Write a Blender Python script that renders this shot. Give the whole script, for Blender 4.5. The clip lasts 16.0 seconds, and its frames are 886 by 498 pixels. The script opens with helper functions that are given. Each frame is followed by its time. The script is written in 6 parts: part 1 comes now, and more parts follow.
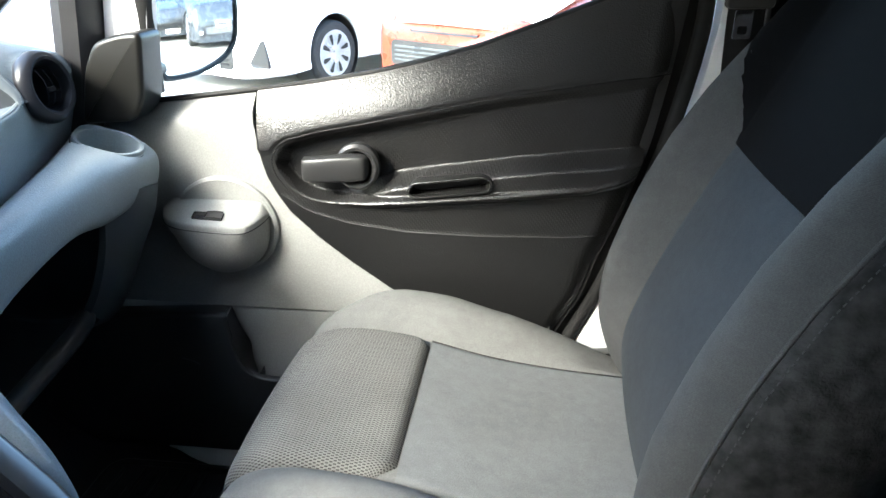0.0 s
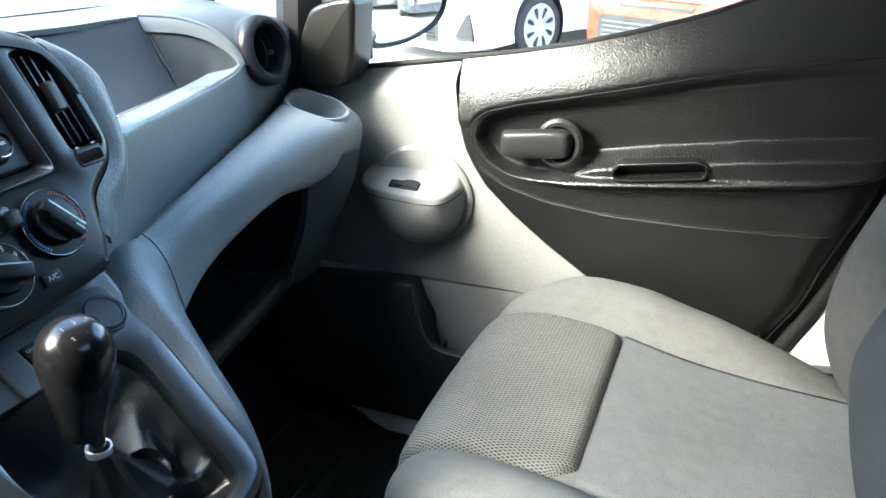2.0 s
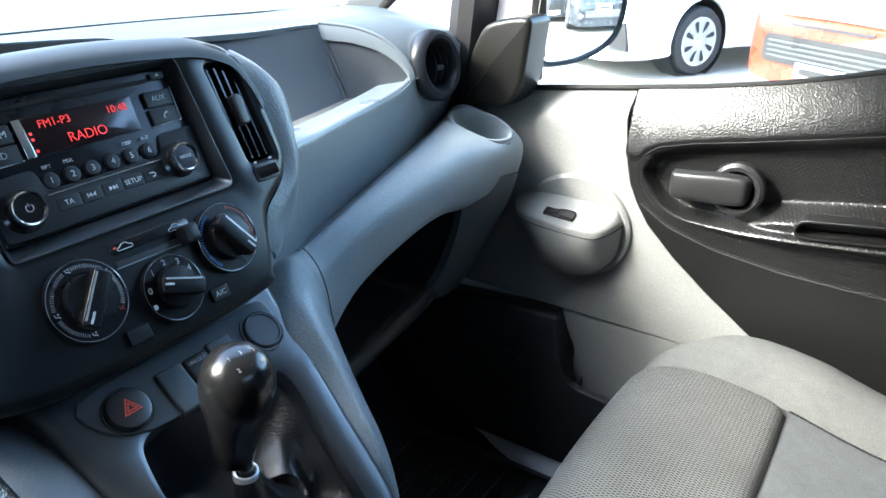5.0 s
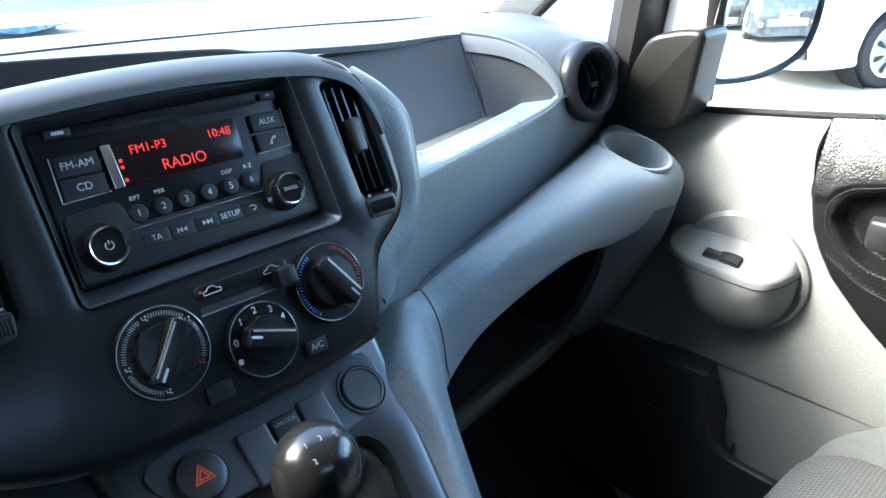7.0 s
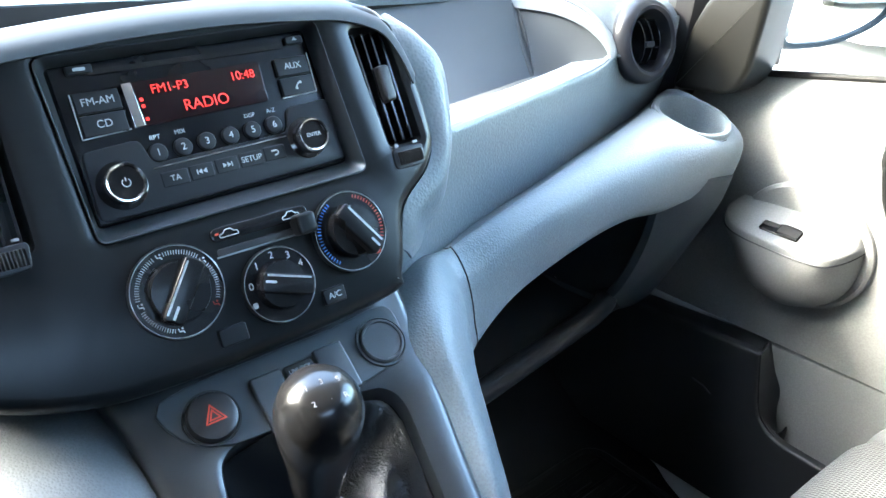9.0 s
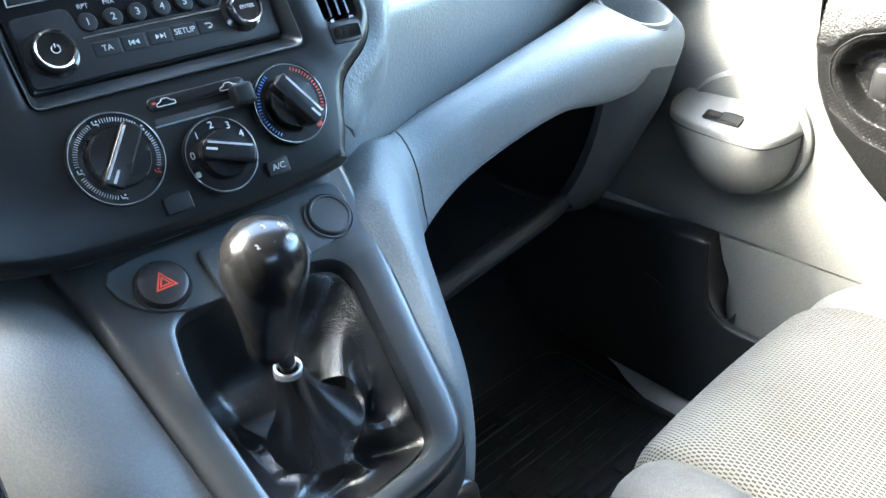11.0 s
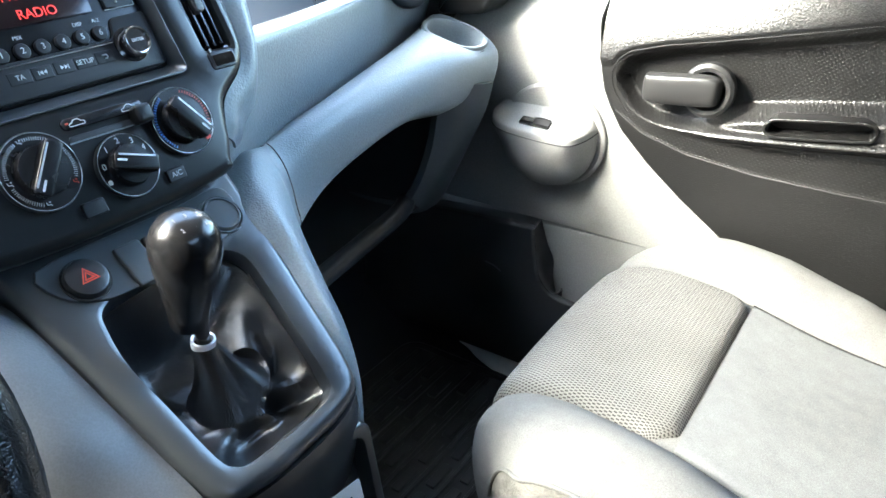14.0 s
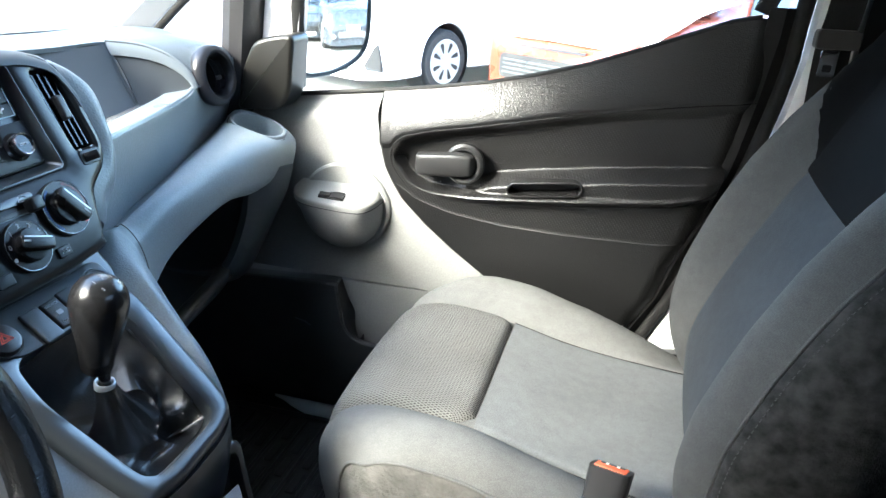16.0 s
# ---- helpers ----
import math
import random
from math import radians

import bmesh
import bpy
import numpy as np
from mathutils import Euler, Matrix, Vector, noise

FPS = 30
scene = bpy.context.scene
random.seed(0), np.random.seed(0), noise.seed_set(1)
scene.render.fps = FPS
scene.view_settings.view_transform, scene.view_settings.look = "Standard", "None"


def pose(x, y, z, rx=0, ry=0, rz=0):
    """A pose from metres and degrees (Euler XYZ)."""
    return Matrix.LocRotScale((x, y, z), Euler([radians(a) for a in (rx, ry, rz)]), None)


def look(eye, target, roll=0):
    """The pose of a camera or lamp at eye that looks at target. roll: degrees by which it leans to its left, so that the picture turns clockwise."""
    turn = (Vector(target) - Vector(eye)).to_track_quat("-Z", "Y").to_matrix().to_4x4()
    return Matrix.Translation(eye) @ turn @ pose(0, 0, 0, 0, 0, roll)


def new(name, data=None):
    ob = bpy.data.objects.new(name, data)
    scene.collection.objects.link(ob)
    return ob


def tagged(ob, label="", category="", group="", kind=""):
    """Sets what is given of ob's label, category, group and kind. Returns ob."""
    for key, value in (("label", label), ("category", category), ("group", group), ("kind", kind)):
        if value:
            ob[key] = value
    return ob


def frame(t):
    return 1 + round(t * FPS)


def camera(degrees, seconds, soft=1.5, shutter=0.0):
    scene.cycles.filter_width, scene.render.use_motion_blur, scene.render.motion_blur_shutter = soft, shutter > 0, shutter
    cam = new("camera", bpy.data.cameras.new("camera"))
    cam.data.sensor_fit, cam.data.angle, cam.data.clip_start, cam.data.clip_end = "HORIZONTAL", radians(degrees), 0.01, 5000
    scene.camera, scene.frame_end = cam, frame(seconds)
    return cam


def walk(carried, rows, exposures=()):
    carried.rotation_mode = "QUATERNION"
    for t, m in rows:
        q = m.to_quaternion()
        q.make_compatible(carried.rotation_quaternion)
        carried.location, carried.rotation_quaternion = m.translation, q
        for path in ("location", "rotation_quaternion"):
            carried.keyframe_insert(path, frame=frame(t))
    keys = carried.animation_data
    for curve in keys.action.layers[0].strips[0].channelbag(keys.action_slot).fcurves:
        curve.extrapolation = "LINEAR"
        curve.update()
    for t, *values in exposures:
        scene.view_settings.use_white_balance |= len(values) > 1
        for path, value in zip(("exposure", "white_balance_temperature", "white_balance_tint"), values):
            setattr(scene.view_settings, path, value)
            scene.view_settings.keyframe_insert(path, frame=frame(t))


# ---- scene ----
cam = camera(61.8, 16.0)
PATH = [
    (0, (0.038, 0.027, 1.369), (-0.188, 1.861, 0.602), 0.0),
    (0.5, (0.039, 0.045, 1.364), (-0.323, 1.853, 0.589), -0.5),
    (1, (0.033, 0.06, 1.359), (-0.462, 1.829, 0.567), -0.8),
    (1.5, (0.026, 0.066, 1.355), (-0.581, 1.794, 0.551), -1.3),
    (2, (0.014, 0.073, 1.353), (-0.686, 1.758, 0.535), -1.3),
    (2.5, (0.002, 0.078, 1.352), (-0.781, 1.722, 0.526), -1.4),
    (3, (-0.012, 0.083, 1.354), (-0.868, 1.686, 0.519), -1.0),
    (3.5, (-0.024, 0.086, 1.359), (-0.937, 1.659, 0.527), -0.4),
    (6, (-0.059, 0.133, 1.379), (-1.129, 1.618, 0.573), 1.8),
    (6.5, (-0.076, 0.161, 1.376), (-1.239, 1.573, 0.568), 1.4),
    (7, (-0.097, 0.188, 1.373), (-1.384, 1.478, 0.549), 0.4),
    (7.5, (-0.106, 0.206, 1.368), (-1.479, 1.401, 0.539), -0.4),
    (8, (-0.107, 0.213, 1.367), (-1.534, 1.329, 0.519), -0.5),
    (8.5, (-0.097, 0.214, 1.362), (-1.507, 1.339, 0.497), 0.1),
    (9, (-0.081, 0.215, 1.353), (-1.469, 1.352, 0.468), -0.0),
    (9.5, (-0.067, 0.214, 1.34), (-1.431, 1.355, 0.425), -0.8),
    (12, (-0.024, 0.186, 1.296), (-1.266, 1.371, 0.27), -1.7),
    (12.5, (-0.012, 0.174, 1.297), (-1.231, 1.379, 0.266), -1.8),
    (13, (-0.004, 0.156, 1.305), (-1.177, 1.425, 0.297), -1.2),
    (13.5, (0.007, 0.128, 1.317), (-1.096, 1.475, 0.333), -0.4),
    (14, (0.021, 0.095, 1.331), (-0.962, 1.56, 0.388), 0.0),
    (14.5, (0.03, 0.056, 1.343), (-0.841, 1.612, 0.437), 1.1),
    (15, (0.038, 0.006, 1.359), (-0.684, 1.664, 0.503), 2.4),
    (15.5, (0.043, -0.047, 1.374), (-0.555, 1.687, 0.576), 3.0),
    (16, (0.055, -0.113, 1.391), (-0.406, 1.685, 0.646), 2.9),
]
EXPOSURES = [(0, 3.70, 6170, 4), (3.5, 3.90, 6100, 4), (6.2, 3.70, 5950, 4), (7.2, 4.00, 6000, 4), (8, 4.55, 6200, 4), (9.7, 5.00, 6350, 4), (12, 5.00, 6400, 4), (13.5, 4.90, 6350, 4), (16, 4.10, 6150, 4)]
walk(cam, [(t, look(eye, target, roll)) for t, eye, target, roll in PATH], EXPOSURES)

# ---- daylight ----
SUN_AZ, SUN_EL = 230.0, 36.0      # compass of the sun in the world's plan, degrees from +x; height
world = bpy.data.worlds.new("sky")
world.use_nodes = True
scene.world = world
wn = world.node_tree.nodes
wl = world.node_tree.links
sky = wn.new("ShaderNodeTexSky")
sky.sky_type = "NISHITA"
sky.sun_disc = False
sky.sun_elevation = radians(SUN_EL)
SUN_DIR = Vector((math.cos(radians(SUN_EL)) * math.cos(radians(SUN_AZ)), math.cos(radians(SUN_EL)) * math.sin(radians(SUN_AZ)), math.sin(radians(SUN_EL))))
sky.sun_rotation = math.atan2(SUN_DIR.x, SUN_DIR.y)
sky.air_density, sky.dust_density, sky.ozone_density = 1.0, 2.5, 1.0
wl.new(sky.outputs[0], wn["Background"].inputs[0])
wn["Background"].inputs[1].default_value = 0.20
sun = new("sun", bpy.data.lights.new("sun", "SUN"))
sun.data.energy, sun.data.angle, sun.data.color = 0.92, radians(13), (1.0, 0.94, 0.84)
sun.matrix_world = look((0, 0, 30), Vector((0, 0, 30)) - SUN_DIR)


# ---- mesh helpers ----
def thing(name, base, label, category, group="", kind=""):
    ob = new(name)
    ob.empty_display_size = 0.05
    ob.location = base
    return tagged(ob, label, category, group, kind)


def part(name, bm, material, parent=None, label="", smooth=True, bevel=0.0):
    """Links a bmesh, given in world metres, as one mesh under its thing."""
    bmesh.ops.recalc_face_normals(bm, faces=bm.faces)
    me = bpy.data.meshes.new(name)
    bm.to_mesh(me)
    bm.free()
    me.materials.append(material)
    if smooth:
        me.polygons.foreach_set("use_smooth", [True] * len(me.polygons))
        me.set_sharp_from_angle(angle=radians(38))
    ob = new(name, me)
    if parent is not None:
        ob.parent = parent
        if parent.type == "EMPTY":
            ob.matrix_parent_inverse = Matrix.Translation(-Vector(parent.location))
    if bevel:
        mod = ob.modifiers.new("bevel", "BEVEL")
        mod.width, mod.segments, mod.limit_method, mod.angle_limit = bevel, 2, "ANGLE", radians(40)
    if label:
        ob["label"] = label
    return ob


class Frame:
    """A local frame: map(a, b, c) = o + a u + b v + c n."""

    def __init__(self, o, u, v):
        self.o, self.u, self.v = Vector(o), Vector(u).normalized(), Vector(v).normalized()
        self.n = self.u.cross(self.v).normalized()

    def map(self, a, b, c=0.0):
        return self.o + self.u * a + self.v * b + self.n * c


def smooth_line(pts, per=8, closed=False):
    """Catmull-Rom through points of any dimension."""
    P = [Vector(p) for p in pts]
    n, out = len(P), []
    for i in range(n if closed else n - 1):
        if closed:
            a, b, c, d = P[(i - 1) % n], P[i], P[(i + 1) % n], P[(i + 2) % n]
        else:
            a, b, c, d = P[max(i - 1, 0)], P[i], P[i + 1], P[min(i + 2, n - 1)]
        for k in range(per):
            t = k / per
            out.append(0.5 * ((2 * b) + (c - a) * t + (2 * a - 5 * b + 4 * c - d) * t * t + (3 * b - a - 3 * c + d) * t ** 3))
    if not closed:
        out.append(P[-1])
    return out


def rows_mesh(rows, closed_u=False, closed_v=False, cap=False, bm=None):
    """A skin over rows of points, all of one length."""
    bm = bm or bmesh.new()
    vs = [[bm.verts.new(p) for p in r] for r in rows]
    nr, nc = len(vs), len(vs[0])
    for i in range(nr if closed_v else nr - 1):
        for j in range(nc if closed_u else nc - 1):
            q = (vs[i][j], vs[i][(j + 1) % nc], vs[(i + 1) % nr][(j + 1) % nc], vs[(i + 1) % nr][j])
            if len(set(q)) == 4:
                bm.faces.new(q)
    if cap:
        bm.faces.new(vs[0])
        bm.faces.new(vs[-1])
    return bm


def cloth_mesh(rows):
    """A skin over rows whose UV map is in metres along and across the cloth."""
    bm = bmesh.new()
    uv = bm.loops.layers.uv.new("cloth")
    mid = len(rows[0]) // 2
    along, across = [0.0], [0.0]
    half = rows[len(rows) // 2]
    for a, b in zip(half, half[1:]):
        across.append(across[-1] + (Vector(a) - Vector(b)).length)
    for a, b in zip(rows, rows[1:]):
        along.append(along[-1] + (Vector(a[mid]) - Vector(b[mid])).length)
    vs = [[bm.verts.new(p) for p in r] for r in rows]
    for i in range(len(rows) - 1):
        for j in range(len(rows[0]) - 1):
            f = bm.faces.new((vs[i][j], vs[i][j + 1], vs[i + 1][j + 1], vs[i + 1][j]))
            for lp, (a, b) in zip(f.loops, ((i, j), (i, j + 1), (i + 1, j + 1), (i + 1, j))):
                lp[uv].uv = (along[a], across[b])
    return bm


def solid_sheet(rows, thick):
    """An open sheet of rows, given a thickness along its own normals."""
    n, m = len(rows), len(rows[0])
    R = [[Vector(p) for p in r] for r in rows]
    back = []
    for i in range(n):
        line = []
        for j in range(m):
            du = R[i][min(j + 1, m - 1)] - R[i][max(j - 1, 0)]
            dv = R[min(i + 1, n - 1)][j] - R[max(i - 1, 0)][j]
            nn = du.cross(dv)
            nn = nn.normalized() if nn.length > 1e-9 else Vector((0, 0, 1))
            line.append(R[i][j] - nn * thick)
        back.append(line)
    bm = bmesh.new()
    A = [[bm.verts.new(p) for p in r] for r in R]
    B = [[bm.verts.new(p) for p in r] for r in back]
    for i in range(n - 1):
        for j in range(m - 1):
            bm.faces.new((A[i][j], A[i][j + 1], A[i + 1][j + 1], A[i + 1][j]))
            bm.faces.new((B[i][j], B[i + 1][j], B[i + 1][j + 1], B[i][j + 1]))
    for i in range(n - 1):
        bm.faces.new((A[i][0], A[i + 1][0], B[i + 1][0], B[i][0]))
        bm.faces.new((A[i][-1], B[i][-1], B[i + 1][-1], A[i + 1][-1]))
    for j in range(m - 1):
        bm.faces.new((A[0][j], B[0][j], B[0][j + 1], A[0][j + 1]))
        bm.faces.new((A[-1][j], A[-1][j + 1], B[-1][j + 1], B[-1][j]))
    return bm


def loft(sections, per_along=6, per_across=6, closed=False, cap=False, thick=0.0):
    """A smooth skin through a few sections of a few points each."""
    S = [smooth_line(s, per_across, closed) for s in sections]
    cols = [smooth_line([s[j] for s in S], per_along) for j in range(len(S[0]))]
    rows = [[c[i] for c in cols] for i in range(len(cols[0]))]
    if thick:
        return solid_sheet(rows, thick)
    return rows_mesh(rows, closed_u=closed, cap=cap)


def tube(points, radius, sides=10, closed=False, bm=None, flat=1.0, up=(0, 0, 1)):
    """A round bar along a line; radius may be a list."""
    P = [Vector(p) for p in points]
    n, rows = len(P), []
    for i, p in enumerate(P):
        d = (P[(i + 1) % n] - P[i - 1]) if closed else (P[min(i + 1, n - 1)] - P[max(i - 1, 0)])
        d.normalize()
        s = d.cross(Vector(up))
        if s.length < 1e-4:
            s = d.cross(Vector((1, 0, 0)))
        s.normalize()
        w = s.cross(d).normalized()
        r = radius[i] if isinstance(radius, (list, tuple)) else radius
        rows.append([p + s * (r * math.cos(a)) + w * (r * flat * math.sin(a)) for a in (2 * math.pi * k / sides for k in range(sides))])
    return rows_mesh(rows, closed_u=True, closed_v=closed, cap=not closed, bm=bm)


def lathe(fr, profile, sides=40, a=0.0, b=0.0, sx=1.0, sy=1.0, bm=None):
    """Profile of (radius, height along n) turned about the point (a, b) of a frame."""
    rows = [[fr.map(a + sx * r * math.cos(t), b + sy * r * math.sin(t), h) for t in (2 * math.pi * k / sides for k in range(sides))] for r, h in profile]
    bm = rows_mesh(rows, closed_u=True, bm=bm)
    bm.verts.ensure_lookup_table()
    return bm


def disc_lathe(fr, profile, **kw):
    """As lathe, closed at both ends with small discs."""
    p = [(1e-4, profile[0][1])] + list(profile) + [(1e-4, profile[-1][1])]
    return lathe(fr, p, **kw)


def inset_line(line, d):
    """A closed plan line moved inwards by d (counter-clockwise line)."""
    n, out = len(line), []
    for i in range(n):
        p, q, r = Vector(line[i - 1][:2]), Vector(line[i][:2]), Vector(line[(i + 1) % n][:2])
        e1, e2 = (q - p), (r - q)
        e1 = e1.normalized() if e1.length > 1e-9 else e2.normalized()
        e2 = e2.normalized() if e2.length > 1e-9 else e1
        m = Vector((-(e1.y + e2.y), e1.x + e2.x))
        m = m.normalized() if m.length > 1e-6 else Vector((-e1.y, e1.x))
        k = max(0.5, m.dot(Vector((-e1.y, e1.x))))
        out.append(q + m * (d / k))
    return out


def ccw(line):
    area = sum(line[i - 1][0] * line[i][1] - line[i][0] * line[i - 1][1] for i in range(len(line)))
    return [Vector(p[:2]) for p in (line if area > 0 else reversed(list(line)))]


def plate(fr, outline, depth, r=0.0, holes=(), hole_depth=None, top=0.0, steps=4, floor=False):
    """A slab whose front lies at height top of a frame, with rounded front edge and holes with walls."""
    bm = bmesh.new()
    outline = ccw(outline)
    rings = []
    for k in range(steps + 1 if r else 1):
        t = k / steps * math.pi / 2 if r else 0
        line = inset_line(outline, r * (1 - math.sin(t))) if r else outline
        rings.append([bm.verts.new(fr.map(p.x, p.y, top - (r * (1 - math.cos(t)) if r else 0))) for p in line])
    rings.append([bm.verts.new(fr.map(p.x, p.y, top - depth)) for p in outline])
    n = len(outline)
    for A, B in zip(rings, rings[1:]):
        for i in range(n):
            bm.faces.new((A[i - 1], A[i], B[i], B[i - 1]))
    edges = [bm.edges.get((rings[0][i - 1], rings[0][i])) for i in range(n)]
    for hole in holes:
        hole = ccw(hole)
        m = len(hole)
        hr = r * 0.6
        hring = []
        for k in range(3 if r else 1):
            t = k / 2 * math.pi / 2 if r else 0
            line = inset_line(hole, -hr * (1 - math.sin(t))) if r else hole
            hring.append([bm.verts.new(fr.map(p.x, p.y, top - (hr * (1 - math.cos(t)) if r else 0))) for p in line])
        hring.append([bm.verts.new(fr.map(p.x, p.y, top - (hole_depth or depth))) for p in hole])
        for A, B in zip(hring, hring[1:]):
            for i in range(m):
                bm.faces.new((A[i - 1], A[i], B[i], B[i - 1]))
        if floor:
            bm.faces.new(hring[-1])
        edges += [bm.edges.get((hring[0][i - 1], hring[0][i])) for i in range(m)]
    if holes:
        bmesh.ops.triangle_fill(bm, edges=edges, use_beauty=True, use_dissolve=False)
    else:
        bm.faces.new(rings[0])
        bm.faces.new(rings[-1])
    return bm


def rounded(w, h, r, cx=0.0, cy=0.0, seg=5):
    """A rounded rectangle's plan line about a centre."""
    out = []
    for sx, sy, a0 in ((1, -1, -90), (1, 1, 0), (-1, 1, 90), (-1, -1, 180)):
        for k in range(seg + 1):
            a = radians(a0 + 90 * k / seg)
            out.append((cx + sx * (w / 2 - r) + r * math.cos(a), cy + sy * (h / 2 - r) + r * math.sin(a)))
    return out


def soften(line, r=0.004, seg=4):
    """Rounds the corners of a closed plan line."""
    out, n = [], len(line)
    for i in range(n):
        p, q, s = Vector(line[i - 1][:2]), Vector(line[i][:2]), Vector(line[(i + 1) % n][:2])
        a, b = (p - q), (s - q)
        k = min(r, a.length * 0.45, b.length * 0.45)
        A, B = q + a.normalized() * k, q + b.normalized() * k
        for j in range(seg + 1):
            t = j / seg
            out.append(A * (1 - t) ** 2 + q * 2 * t * (1 - t) + B * t * t)
    return out


def box(fr, w, h, d, r=0.0, cx=0.0, cy=0.0, top=0.0, bev=0.0):
    return plate(fr, rounded(w, h, max(r, 1e-4), cx, cy), d, bev, top=top)


def carve(ob, cutter):
    """Takes a closed bmesh out of a part, for good."""
    me = bpy.data.meshes.new("cutter")
    bmesh.ops.recalc_face_normals(cutter, faces=cutter.faces)
    cutter.to_mesh(me)
    cutter.free()
    tool = new("cutter", me)
    mod = ob.modifiers.new("cut", "BOOLEAN")
    mod.object, mod.operation, mod.solver = tool, "DIFFERENCE", "EXACT"
    bpy.context.view_layer.update()
    got = bpy.data.meshes.new_from_object(ob.evaluated_get(bpy.context.evaluated_depsgraph_get()))
    ob.modifiers.clear()
    name = ob.data.name
    ob.data = got
    got.name = name
    bpy.data.objects.remove(tool)
    got.set_sharp_from_angle(angle=radians(38))


def open_round(ob, fr, r, cell):
    """Cuts a clean round opening into a skin, about a frame's axis."""
    bm = bmesh.new()
    bm.from_mesh(ob.data)

    def off(co):
        q = co - fr.o
        return q.dot(fr.u), q.dot(fr.v), q.dot(fr.n)

    for v in bm.verts:
        a, b, c = off(v.co)
        d = math.hypot(a, b)
        if abs(c) < 0.07 and r - cell < d < r + cell * 0.6:
            v.co = fr.map(a * r / d, b * r / d, c)
    gone = []
    for f in bm.faces:
        a, b, c = off(f.calc_center_median())
        if abs(c) < 0.07 and math.hypot(a, b) < r * 0.992:
            gone.append(f)
    bmesh.ops.delete(bm, geom=gone, context="FACES")
    bm.to_mesh(ob.data)
    bm.free()


def words(text, fr, a, b, size, material, parent, c=0.0004, align="CENTER", label="", name="lettering", sx=1.0):
    """Flat lettering in a frame, turned into mesh."""
    cu = bpy.data.curves.new("lettering", "FONT")
    cu.body, cu.size, cu.align_x, cu.align_y, cu.extrude = text, size, align, "CENTER", 0.00015
    tmp = new("lettering", cu)
    bpy.context.view_layer.update()
    me = bpy.data.meshes.new_from_object(tmp.evaluated_get(bpy.context.evaluated_depsgraph_get()))
    bpy.data.objects.remove(tmp)
    for v in me.vertices:
        v.co = fr.map(a + v.co.x * sx, b + v.co.y, c + v.co.z)
    me.materials.clear()
    me.materials.append(material)
    ob = new(name, me)
    ob.parent = parent
    if parent.type == "EMPTY":
        ob.matrix_parent_inverse = Matrix.Translation(-Vector(parent.location))
    if label:
        ob["label"] = label
    return ob


# ---- materials ----
def nodes(name):
    m = bpy.data.materials.new(name)
    m.use_nodes = True
    t = m.node_tree
    return m, t.nodes, t.links, t.nodes["Principled BSDF"]


def grained(name, color, rough, grain=900.0, bump=0.15, spread=0.12, metal=0.0, coat=0.0, voronoi=False, stain=6.0, spec=0.5, dist=0.0006, rvar=0.12):
    """A solid surface with fine relief, and stains and wear at a larger scale."""
    m, n, l, b = nodes(name)
    tc = n.new("ShaderNodeTexCoord")
    big = n.new("ShaderNodeTexNoise")
    big.inputs["Scale"].default_value, big.inputs["Detail"].default_value = stain, 6.0
    l.new(tc.outputs["Object"], big.inputs["Vector"])
    ramp = n.new("ShaderNodeMapRange")
    ramp.inputs[1].default_value, ramp.inputs[2].default_value = 0.3, 0.7
    ramp.inputs[3].default_value, ramp.inputs[4].default_value = 1 - spread, 1 + spread
    l.new(big.outputs[0], ramp.inputs[0])
    if voronoi:
        fine = n.new("ShaderNodeTexVoronoi")
        fine.feature = "SMOOTH_F1"
    else:
        fine = n.new("ShaderNodeTexNoise")
        fine.inputs["Detail"].default_value = 3.0
    fine.inputs["Scale"].default_value = grain
    l.new(tc.outputs["Object"], fine.inputs["Vector"])
    mul = n.new("ShaderNodeVectorMath")
    mul.operation = "SCALE"
    mul.inputs[0].default_value = color
    if voronoi:
        pit, both = n.new("ShaderNodeMapRange"), n.new("ShaderNodeMath")
        both.operation = "MULTIPLY"
        pit.inputs[1].default_value, pit.inputs[2].default_value, pit.inputs[3].default_value, pit.inputs[4].default_value = 0.15, 0.7, 0.91, 1.08
        l.new(fine.outputs[0], pit.inputs[0])
        l.new(pit.outputs[0], both.inputs[0])
        l.new(ramp.outputs[0], both.inputs[1])
        l.new(both.outputs[0], mul.inputs[3])
    else:
        l.new(ramp.outputs[0], mul.inputs[3])
    l.new(mul.outputs[0], b.inputs["Base Color"])
    rr = n.new("ShaderNodeMapRange")
    rr.inputs[1].default_value, rr.inputs[2].default_value = 0.3, 0.7
    rr.inputs[3].default_value, rr.inputs[4].default_value = max(rough - rvar, 0.02), min(rough + rvar, 1)
    l.new(big.outputs[0], rr.inputs[0])
    l.new(rr.outputs[0], b.inputs["Roughness"])
    bp = n.new("ShaderNodeBump")
    bp.inputs["Strength"].default_value, bp.inputs["Distance"].default_value = bump, dist
    l.new(fine.outputs[0], bp.inputs["Height"])
    l.new(bp.outputs[0], b.inputs["Normal"])
    b.inputs["Metallic"].default_value = metal
    b.inputs["Coat Weight"].default_value = coat
    b.inputs["Specular IOR Level"].default_value = spec
    return m


